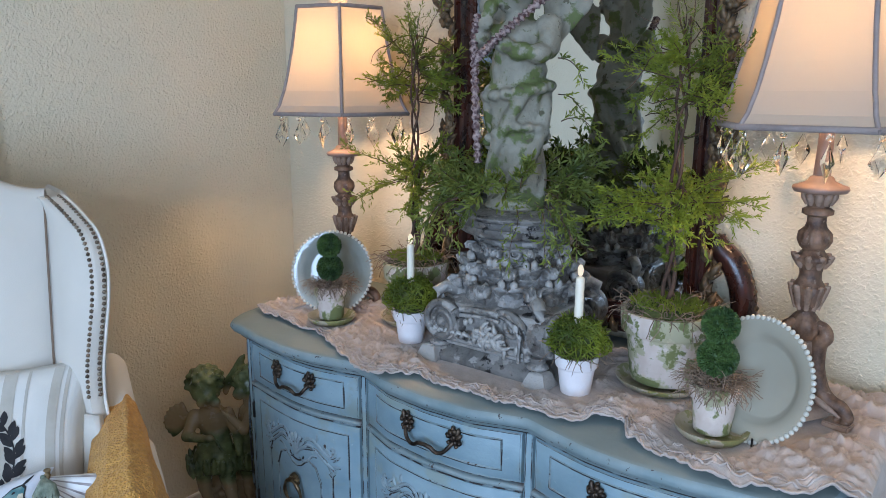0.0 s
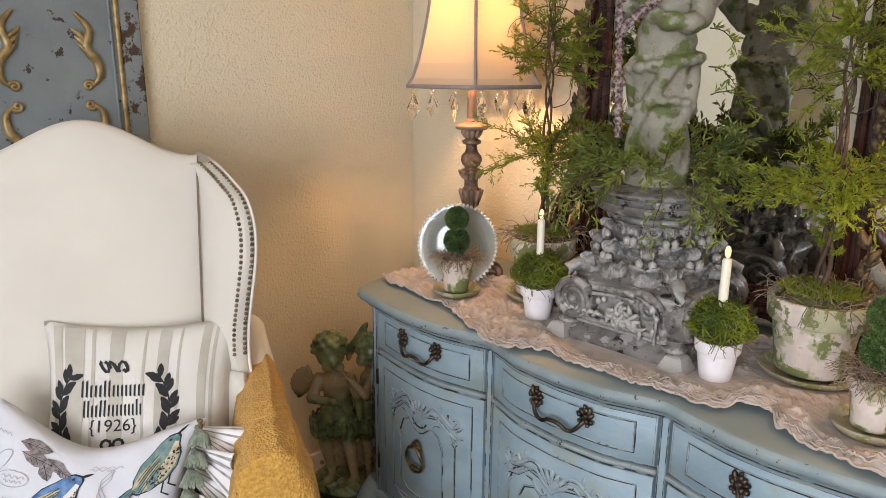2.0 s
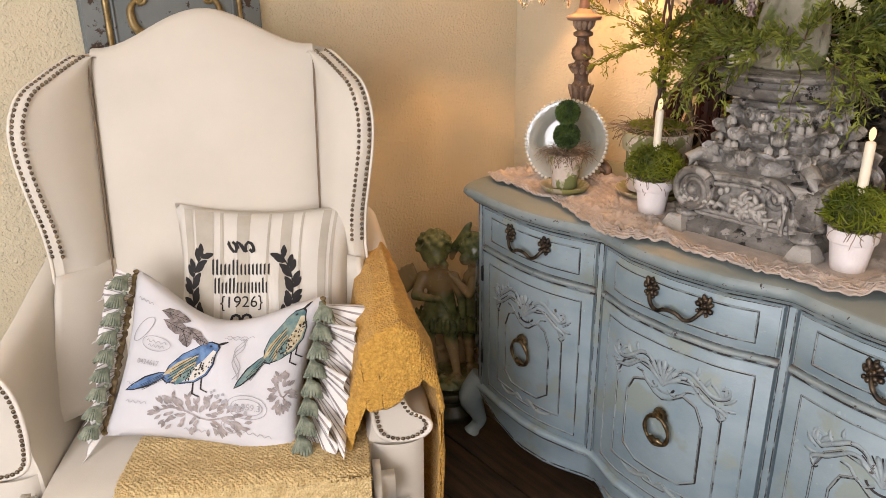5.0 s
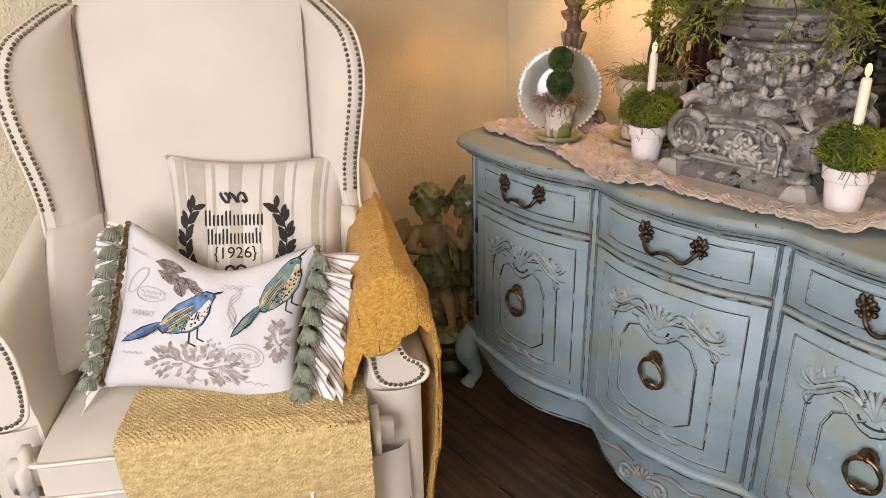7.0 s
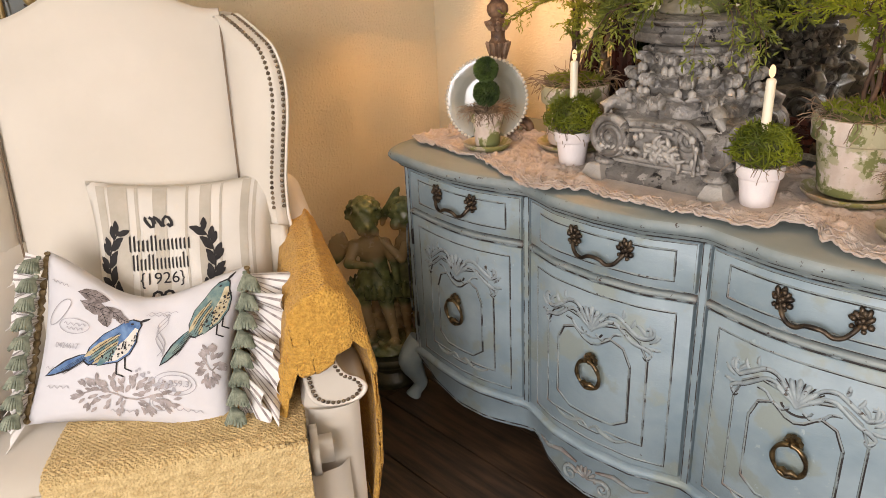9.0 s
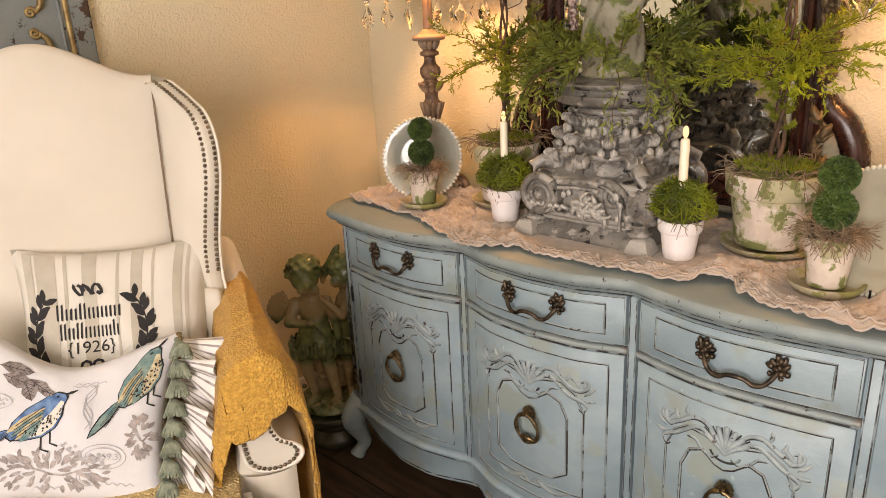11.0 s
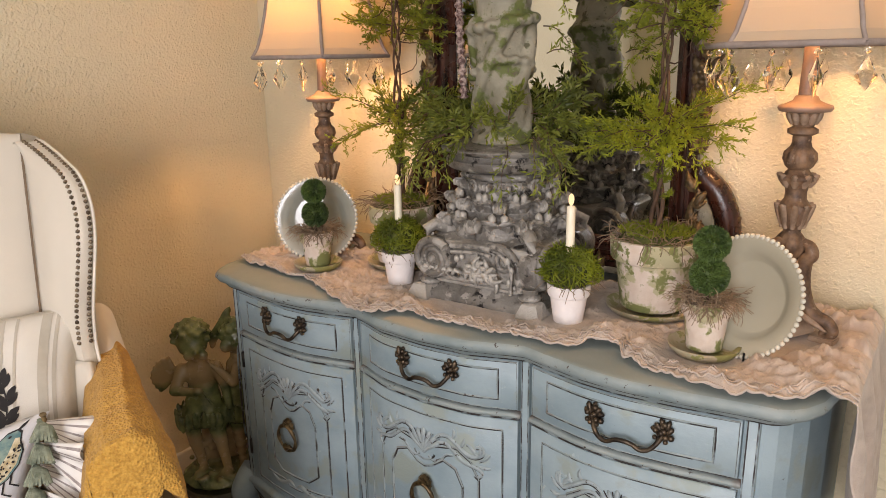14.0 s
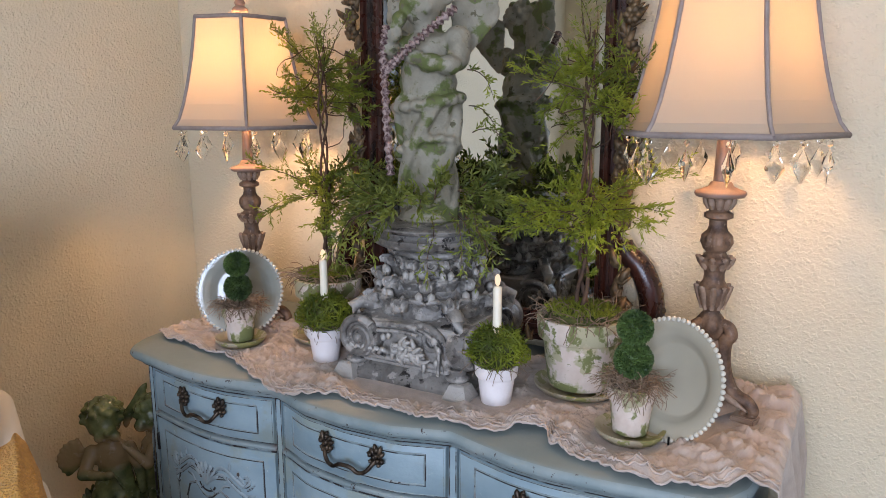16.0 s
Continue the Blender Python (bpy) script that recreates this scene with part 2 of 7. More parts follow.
VERDI = material("glazed_green_casting", (0.040, 0.056, 0.019), (0.16, 0.18, 0.072), 22, 0.24, 0.4, 60, chips=(0.20, 0.20, 0.10), chip_at=0.64, chip_scale=45)
PEDEST = material("dark_bronze_pedestal", (0.018, 0.020, 0.010), (0.06, 0.055, 0.030), 14, 0.35, 0.3, 60)


def skin_bands(m, colour, bands):
    """Bare limbs and faces of a tinted casting, by height on the figure."""
    nt = m.node_tree
    sep = nt.nodes.new("ShaderNodeSeparateXYZ")
    tc = nt.nodes.new("ShaderNodeTexCoord")
    nt.links.new(tc.outputs["Object"], sep.inputs[0])
    b = nt.nodes["Principled BSDF"]
    old = b.inputs["Base Color"].links[0].from_socket
    stops = []
    for z0, z1 in bands:
        stops += [(z0 - 0.01, (0, 0, 0)), (z0 + 0.01, (1, 1, 1)), (z1 - 0.01, (1, 1, 1)), (z1 + 0.01, (0, 0, 0))]
    h = math_node(nt, "ADD", sep.outputs["Z"], math_node(nt, "MULTIPLY", tex(nt, "noise", 16, 2.0), 0.03))
    nt.links.new(mix(nt, ramp(nt, h, stops), old, colour), b.inputs["Base Color"])


skin_bands(VERDI, (0.29, 0.205, 0.105), ((0.055, 0.165), (0.322, 0.428)))
PANELP = material("chipped_slate_panel_paint", (0.135, 0.155, 0.155), (0.185, 0.205, 0.20), 6, 0.6, 0.3, 50, chips=(0.035, 0.02, 0.012), chip_at=0.625, chip_scale=30)
PANELR = material("flaking_panel_frame_paint", (0.15, 0.17, 0.17), (0.20, 0.22, 0.21), 8, 0.6, 0.3, 50, chips=(0.05, 0.026, 0.014), chip_at=0.555, chip_scale=14)
GOLD = material("antique_gold_molding", (0.19, 0.12, 0.045), (0.40, 0.28, 0.12), 30, 0.45, 0.4, 90, metal=0.4)
TICKING = material("cream_cotton", (0.56, 0.525, 0.46), (0.62, 0.58, 0.51), 6, 0.9, 0.3, 400, dist=0.001)
STRIPE = material("oatmeal_stripe", (0.40, 0.36, 0.29), (0.46, 0.415, 0.345), 20, 0.9, 0.3, 400, dist=0.001)
INK = plain("black_print", (0.018, 0.016, 0.016), 0.9)
GREYINK = plain("grey_print", (0.34, 0.33, 0.34), 0.9)
BROWNINK = material("brown_print", (0.20, 0.17, 0.16), (0.40, 0.35, 0.33), 60, 0.9, 0.0)
WHITEC = material("white_cotton", (0.53, 0.52, 0.525), (0.59, 0.58, 0.585), 6, 0.9, 0.25, 400, dist=0.001)
BLUEINK = material("blue_print", (0.035, 0.095, 0.215), (0.12, 0.225, 0.37), 60, 0.9, 0.0)
TANINK = material("tan_print", (0.36, 0.27, 0.13), (0.52, 0.44, 0.28), 90, 0.9, 0.0)
TEALINK = material("teal_print", (0.07, 0.16, 0.17), (0.20, 0.28, 0.24), 60, 0.9, 0.0)
GREENT = material("sage_tassel", (0.11, 0.135, 0.095), (0.29, 0.32, 0.24), 50, 0.85, 0.5, 200, vary=0.15)
BRAID = material("olive_braid", (0.12, 0.075, 0.03), (0.28, 0.20, 0.10), 80, 0.8, 0.7, 160)
LEAFINK = material("dark_leaf_print", (0.10, 0.078, 0.07), (0.27, 0.225, 0.21), 70, 0.9, 0.0)
DARK = plain("dark_iron", (0.012, 0.011, 0.010), 0.5, metal=0.6)

edge_wear(STONE, (0.36, 0.335, 0.298), 0.60)
edge_wear(STONEC, (0.38, 0.355, 0.315), 0.61)
for leafy in (FERN, FERNB, SAGE):
    see_through(leafy, 0.38)
edge_wear(WOODL, (0.34, 0.235, 0.165), 0.605)
edge_wear(EDGE, (0.17, 0.12, 0.095), 0.62)



# ---- building helpers ----
def part(name, bm, mat, parent=None, label="", smooth=True, m=None):
    """Links a bmesh as one mesh object, under parent where one is given."""
    me = bpy.data.meshes.new(name)
    bmesh.ops.recalc_face_normals(bm, faces=bm.faces) if len(bm.faces) < 20000 else None
    if smooth:
        for e in bm.edges:
            if len(e.link_faces) == 2 and e.calc_face_angle(0.0) > 1.12:
                e.smooth = False
    bm.to_mesh(me)
    bm.free()
    return mesh_part(name, me, mat, parent, label, smooth, m)


def mesh_part(name, me, mat, parent=None, label="", smooth=True, m=None):
    for one in mat if isinstance(mat, (list, tuple)) else [mat]:
        me.materials.append(one)
    if smooth:
        me.polygons.foreach_set("use_smooth", [True] * len(me.polygons))
    ob = new(name, me)
    if parent:
        ob.parent = parent
    if m is not None:
        ob.matrix_basis = m
    if label:
        ob["label"] = label
    return ob


def thing(name, m, label, category, group="", kind=""):
    ob = new(name)
    ob.matrix_basis = m
    ob.empty_display_size = 0.05
    return tagged(ob, label, category, group, kind)


def pydata(name, verts, faces, mat, parent=None, label="", smooth=True, m=None):
    me = bpy.data.meshes.new(name)
    me.from_pydata(verts, [], faces)
    me.update()
    return mesh_part(name, me, mat, parent, label, smooth, m)


def lathe(profile, seg=32, bm=None, center=(0, 0, 0), wob=None):
    bm = bm or bmesh.new()
    rings = []
    for r, z in profile:
        ring = []
        for i in range(seg):
            a = 2 * math.pi * i / seg
            k = r * (wob(a, z) if wob else 1)
            ring.append(bm.verts.new((center[0] + k * math.cos(a), center[1] + k * math.sin(a), center[2] + z)))
        rings.append(ring)
    for a, b in zip(rings, rings[1:]):
        for i in range(seg):
            bm.faces.new((a[i], a[(i + 1) % seg], b[(i + 1) % seg], b[i]))
    for ring in (rings[0], rings[-1]):
        if len(ring) > 2:
            bm.faces.new(ring)
    return bm


def tube(points, radii, seg=6, bm=None, flat=1.0):
    """A tapered tube along points; flat below 1 presses it along y."""
    bm = bm or bmesh.new()
    pts = [Vector(p) for p in points]
    if not isinstance(radii, (list, tuple)):
        radii = [radii] * len(pts)
    rings, up = [], Vector((0, 0, 1))
    for i, p in enumerate(pts):
        d = (pts[min(i + 1, len(pts) - 1)] - pts[max(i - 1, 0)])
        d = d.normalized() if d.length > 1e-9 else Vector((0, 0, 1))
        if abs(d.dot(up)) > 0.95:
            up = Vector((0, 1, 0)) if abs(d.y) < 0.9 else Vector((1, 0, 0))
        s = d.cross(up).normalized()
        up = s.cross(d).normalized()
        rings.append([bm.verts.new(p + (s * math.cos(2 * math.pi * k / seg) + up * math.sin(2 * math.pi * k / seg)) * radii[i]) for k in range(seg)])
    for a, b in zip(rings, rings[1:]):
        for k in range(seg):
            bm.faces.new((a[k], a[(k + 1) % seg], b[(k + 1) % seg], b[k]))
    bm.faces.new(rings[0][::-1])
    bm.faces.new(rings[-1])
    return bm


def box(x0, x1, y0, y1, z0, z1, bevel=0.0, bm=None):
    own = bmesh.new()
    bmesh.ops.create_cube(own, size=1)
    for v in own.verts:
        v.co = Vector(((x0 + x1) / 2 + v.co.x * (x1 - x0), (y0 + y1) / 2 + v.co.y * (y1 - y0), (z0 + z1) / 2 + v.co.z * (z1 - z0)))
    if bevel:
        bmesh.ops.bevel(own, geom=own.edges[:], offset=bevel, segments=2, affect="EDGES")
    if bm is None:
        return own
    me = bpy.data.meshes.new("tmp")
    own.to_mesh(me)
    own.free()
    bm.from_mesh(me)
    bpy.data.meshes.remove(me)
    return bm


def ball(c, r, bm=None, sub=2, scale=(1, 1, 1), rot=None):
    bm = bm or bmesh.new()
    got = bmesh.ops.create_icosphere(bm, subdivisions=sub, radius=1)
    for v in got["verts"]:
        p = Vector((v.co.x * scale[0], v.co.y * scale[1], v.co.z * scale[2])) * r
        if rot:
            p = rot @ p
        v.co = p + Vector(c)
    return bm


def sheet(fn, nu, nv, bm=None):
    """A grid fn(u, v) with u and v from 0 to 1."""
    bm = bm or bmesh.new()
    g = [[bm.verts.new(fn(i / nu, j / nv)) for j in range(nv + 1)] for i in range(nu + 1)]
    for i in range(nu):
        for j in range(nv):
            bm.faces.new((g[i][j], g[i + 1][j], g[i + 1][j + 1], g[i][j + 1]))
    return bm


def thicken(ob, t, off=-1.0):
    md = ob.modifiers.new("thickness", "SOLIDIFY")
    md.thickness, md.offset = t, off
    return ob


def spline(pts, n=8, closed=False):
    """A Catmull-Rom line through points."""
    P = [Vector(p) for p in pts]
    out, m = [], len(P)
    for i in range(m if closed else m - 1):
        a, b, c, d = (P[(i - 1) % m] if closed or i else P[0]), P[i], P[(i + 1) % m], (P[(i + 2) % m] if closed or i + 2 < m else P[-1])
        for k in range(n):
            t = k / n
            out.append(0.5 * ((2 * b) + (c - a) * t + (2 * a - 5 * b + 4 * c - d) * t * t + (3 * b - a - 3 * c + d) * t ** 3))
    if not closed:
        out.append(P[-1])
    return out


def lerp_table(table, x):
    for (a, fa), (b, fb) in zip(table, table[1:]):
        if x <= b:
            t = 0 if b == a else max(0.0, (x - a) / (b - a))
            t = t * t * (3 - 2 * t)
            return fa + (fb - fa) * t
    return table[-1][1]


def spiral(c, r0, turns, start, sense=1, n=22, end=0.12):
    """A flat scroll in the x-z plane as 2D pairs."""
    out = []
    for i in range(n + 1):
        t = i / n
        a = start + sense * turns * 2 * math.pi * t
        r = r0 * (1 - (1 - end) * t)
        out.append((c[0] + r * math.cos(a), c[1] + r * math.sin(a)))
    return out


# ---- structure ----
WX, WY, EX, SY, TOPZ = -1.175, 0.117, 3.2, -3.6, 2.55
part("wall_north", box(WX - 0.12, EX + 0.12, WY, WY + 0.12, 0, TOPZ), WALL, smooth=False)
part("wall_west", box(WX - 0.12, WX, SY, WY - 0.001, 0, TOPZ), WALL, smooth=False)


def wall_with_hole(name, along_x, c0, c1, t0, t1, h0, h1, z0, z1):
    bm = bmesh.new()
    for a, b, za, zb in ((c0, h0, 0, TOPZ), (h1, c1, 0, TOPZ), (h0, h1, 0, z0), (h0, h1, z1, TOPZ)):
        if along_x:
            box(a, b, t0, t1, za, zb, bm=bm)
        else:
            box(t0, t1, a, b, za, zb, bm=bm)
    return part(name, bm, WALL, smooth=False)


wall_with_hole("wall_south", True, WX - 0.12, EX + 0.12, SY - 0.12, SY, 0.4, 2.1, 0.7, 2.2)
# this wall's opening is added to go with the side fill
wall_with_hole("wall_east", False, SY, WY, EX, EX + 0.12, -2.55, -1.25, 0.75, 2.15)
part("ceiling", box(WX - 0.12, EX + 0.12, SY - 0.12, WY + 0.12, TOPZ, TOPZ + 0.1), CEIL, smooth=False)
bb = bmesh.new()
box(WX, EX, WY - 0.014, WY - 0.0005, 0, 0.09, 0.003, bb)
box(WX + 0.0005, WX + 0.014, SY, WY - 0.015, 0, 0.09, 0.003, bb)
part("baseboard", bb, TRIM, smooth=False)
for x in ("wall_north", "wall_west", "wall_south", "wall_east", "ceiling", "baseboard"):
    tagged(bpy.data.objects[x], {"c": "plain white painted ceiling", "b": "white painted wooden baseboard along the walls"}.get(x[0], "cream wall with knockdown plaster texture"),
           {"c": "ceiling", "b": "baseboard"}.get(x[0], "wall"), kind="structure")
floor = tagged(part("floor", box(WX - 0.12, EX + 0.12, SY - 0.12, WY + 0.12, -0.1, -0.006), GROUT, smooth=False), "dark brown wood plank floor", "floor", kind="structure")


def window(name, m, w, h):
    win = tagged(thing(name, m, "white framed window with daylight behind it", "window"), kind="structure")
    bm = bmesh.new()
    for a in ((-w / 2, -w / 2 + 0.06, 0, h), (w / 2 - 0.06, w / 2, 0, h), (-w / 2 + 0.06, w / 2 - 0.06, 0, 0.06), (-w / 2 + 0.06, w / 2 - 0.06, h - 0.06, h), (-0.02, 0.02, 0.06, h - 0.06)):
        box(a[0], a[1], -0.03, 0.03, a[2], a[3], 0.004, bm)
    part("window_frame", bm, TRIM, win, smooth=False)
    part("window_sill", box(-w / 2 - 0.04, w / 2 + 0.04, -0.10, -0.035, -0.03, -0.002, 0.004), TRIM, win, smooth=False)
    return win


window("window_1", pose(1.25, SY - 0.06, 0.70, 0, 0, 180), 1.7, 1.5)
# unseen window, added in the opening of the side fill
window("added_window", pose(EX + 0.06, -1.9, 0.75, 0, 0, -90), 1.3, 1.4)


# panelled white door on the wall behind the viewer, seen in the mirror
door = tagged(thing("door_1", pose(-0.35, SY + 0.005, 0), "white panelled door seen in the mirror", "door"), kind="structure")
part("door_leaf", box(-0.42, 0.42, 0, 0.035, 0.005, 2.05, 0.004), TRIM, door, smooth=False)
for z0, z1 in ((0.2, 0.95), (1.1, 1.9)):
    for x0 in (-0.34, 0.05):
        bm = bmesh.new()
        for a in ((x0, x0 + 0.02, z0, z1), (x0 + 0.27, x0 + 0.29, z0, z1), (x0, x0 + 0.29, z0 - 0.02, z0), (x0, x0 + 0.29, z1, z1 + 0.02)):
            box(a[0], a[1], 0.0355, 0.045, a[2], a[3], 0.003, bm)
        part("door_molding", bm, TRIM, door, smooth=False)
bm = bmesh.new()
for a in ((-0.53, -0.43, 0, 2.16), (0.43, 0.53, 0, 2.16), (-0.43, 0.43, 2.06, 2.16)):
    box(a[0], a[1], 0.001, 0.05, a[2], a[3], 0.006, bm)
part("door_casing", bm, TRIM, door, smooth=False)


# ---- sideboard ----
# outline of the serpentine front: half width against y
FRONT = [(0.0, -0.503), (0.12, -0.493), (0.205, -0.462), (0.2385, -0.452), (0.28, -0.465), (0.38, -0.488), (0.46, -0.492), (0.56, -0.482), (0.66, -0.465), (0.70, -0.46)]


def fy(x):
    x = abs(x)
    if x >= 0.70:
        t = min(1.0, (x - 0.70) / 0.085)
        return -0.46 + 0.20 * (1 - math.sqrt(max(0.0, 1 - t * t)))
    for (a, fa), (b, fb) in zip(FRONT, FRONT[1:]):
        if x <= b:
            t = (x - a) / (b - a)
            return fa + (fb - fa) * t
    return -0.46


def fys(x):
    return sum(fy(x + d) for d in (-0.02, -0.01, 0, 0.01, 0.02)) / 5


def curved_slab(x0, x1, z0, z1, off0, off1, n=18, bm=None, edge=0.003):
    """A panel that follows the front, from off0 (back) to off1 (face) ahead of it, with eased edges."""
    bm = bm or bmesh.new()
    secs = []
    for i in range(n + 1):
        x = x0 + (x1 - x0) * i / n
        y = fys(x)
        e = edge if 0 < i < n else edge * 2
        secs.append([bm.verts.new((x, y - o, z)) for o, z in ((off0, z0), (off1 - e, z0), (off1, z0 + edge), (off1, z1 - edge), (off1 - e, z1), (off0, z1))])
    for a, b in zip(secs, secs[1:]):
        for k in range(6):
            bm.faces.new((a[k], a[(k + 1) % 6], b[(k + 1) % 6], b[k]))
    bm.faces.new(secs[0][::-1])
    bm.faces.new(secs[-1])
    return bm


def on_front(pts, off):
    return [(x, fys(x) - off, z) for x, z in pts]


def dense(pts, closed=True, step=0.02):
    out = []
    for a, b in zip(pts, pts[1:] + pts[:1] if closed else pts[1:]):
        d = math.hypot(b[0] - a[0], b[1] - a[1])
        k = max(1, int(d / step))
        out += [(a[0] + (b[0] - a[0]) * i / k, a[1] + (b[1] - a[1]) * i / k) for i in range(k)]
    out.append(pts[0] if closed else pts[-1])
    return out


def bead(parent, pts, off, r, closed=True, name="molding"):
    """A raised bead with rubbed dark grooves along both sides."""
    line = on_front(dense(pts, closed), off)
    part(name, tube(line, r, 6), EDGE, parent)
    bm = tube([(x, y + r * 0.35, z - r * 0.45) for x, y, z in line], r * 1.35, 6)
    part("rubbed_and_shade_line", bm, LINE, parent)


def carving(bm, x, z, s, off, mirror=1, fat=1.0):
    """A leafy scroll: a long S-stem with curled end and lobes, from the middle outwards."""
    stem = [(0.0, 0.0), (0.03, 0.012), (0.06, 0.010), (0.09, -0.006), (0.115, -0.022), (0.135, -0.028)]
    pts = [(x + mirror * a * s, z + b * s) for a, b in [(p.x, p.y) for p in spline([(a, b, 0) for a, b in stem], 5)]]
    n = len(pts)
    tube(on_front(pts, off), [fat * s * (0.0095 - 0.005 * i / n) for i in range(n)], 6, bm)
    tube(on_front([(x + mirror * (a - x), b) for a, b in spiral((x + 0.135 * s, z - 0.012 * s), 0.016 * s, 1.3, -1.5, 1)], off), [0.0048 * s * fat] * 20 + [0.0055 * s * fat] * 3, 5, bm)
    for k in range(5):
        a0, b0 = stem[k][0], stem[k][1]
        ang = radians(70 - 22 * k)
        ln = (0.028 - 0.002 * k) * s
        leaf = [(x + mirror * (a0 * s + ln * t * math.cos(ang + 0.6 * t)), z + b0 * s + ln * t * math.sin(ang + 0.6 * t)) for t in (0, 0.35, 0.7, 1.0)]
        tube(on_front(leaf, off), [fat * q * s for q in (0.003, 0.0075, 0.0065, 0.002)], 6, bm)
        leaf = [(p[0], 2 * (z + b0 * s) - p[1] - 0.003) for p in leaf]
        tube(on_front([leaf[0], leaf[1], leaf[2]], off), [fat * q * s for q in (0.003, 0.0065, 0.002)], 6, bm)


def shell(bm, x, z, s, off):
    for k in range(7):
        a = radians(90 + (k - 3) * 24)
        ray = [(x + math.cos(a) * s * t, z + math.sin(a) * s * t) for t in (0.1, 0.5, 0.85, 1.0)]
        tube(on_front(ray, off), [0.003, s * 0.10, s * 0.15, s * 0.05], 6, bm)


def bail_handle(parent, x, z, w):
    h = new("handle")
    h.parent = parent
    h["label"] = "dark bronze bail pull with leafy rosettes"
    for sx in (-1, 1):
        bm = bmesh.new()
        cx = x + sx * w / 2
        for k in range(14):
            a = k * 2.4
            r = 0.0026 * k ** 0.82
            px, pz = cx + math.cos(a) * r * 0.8, z + 0.006 + math.sin(a) * r * 1.1
            part("petal", ball((px, fys(px) - 0.012 - 0.004 * (k % 2), pz), 0.0068 if k % 2 else 0.0055, None, 1), DARKB, h)
        for k in range(5):
            a = radians(90 + sx * (-75 + 32 * k))
            ln = 0.030 if k in (1, 2) else 0.023
            leaf = [(cx + math.cos(a + sx * 0.35 * t) * ln * t, z + 0.006 + math.sin(a + sx * 0.35 * t) * ln * t) for t in (0.2, 0.55, 0.85, 1.0)]
            part("rosette_leaf", tube(on_front(leaf, 0.012), [0.0035, 0.0062, 0.0050, 0.0015], 6), DARKB, h)
        ball((cx, fys(cx) - 0.008, z + 0.006), 0.0125, bm, 2, (1, 0.6, 1.2))
        part("rosette", bm, DARKB, h)
    pts = [(-0.5, 0.0, 0.014), (-0.45, -0.012, 0.024), (-0.36, -0.025, 0.028), (-0.24, -0.029, 0.029), (-0.13, -0.021, 0.030), (0, -0.018, 0.031)]
    pts = pts + [(-a, b, c) for a, b, c in pts[-2::-1]]
    line = [Vector((x + a * w, fys(x + a * w) - c, z + b)) for a, b, c in pts]
    part("bail", tube(spline(line, 5), 0.0047, 7), DARKB, h)


def ring_pull(parent, x, z):
    h = new("handle")
    h.parent = parent
    h["label"] = "aged brass ring pull with shell boss"
    y = fys(x) - 0.014
    bm = bmesh.new()
    for k in range(7):
        a = radians(90 + (k - 3) * 33)
        tube([(x, y, z), (x + math.cos(a) * 0.017, y - 0.006, z + math.sin(a) * 0.020)], [0.0035, 0.0064], 6, bm)
    ball((x, y - 0.004, z - 0.002), 0.008, bm, 2)
    part("shell_boss", bm, BRONZE, h)
    loop = [(x + 0.032 * math.cos(a), y - 0.012 - 0.004 * math.sin(a), z - 0.034 + 0.039 * math.sin(a)) for a in [radians(95 + 350 * i / 28) for i in range(29)]]
    bm = tube(loop, [0.0048 + 0.001 * math.sin(i * 1.1) for i in range(29)], 7)
    tube([(x - 0.020, y - 0.011, z - 0.062), (x - 0.008, y - 0.014, z - 0.056), (x, y - 0.015, z - 0.062), (x + 0.008, y - 0.014, z - 0.056), (x + 0.020, y - 0.011, z - 0.062)], [0.003, 0.0065, 0.0085, 0.0065, 0.003], 7, bm)
    part("ring", bm, BRONZE, h)


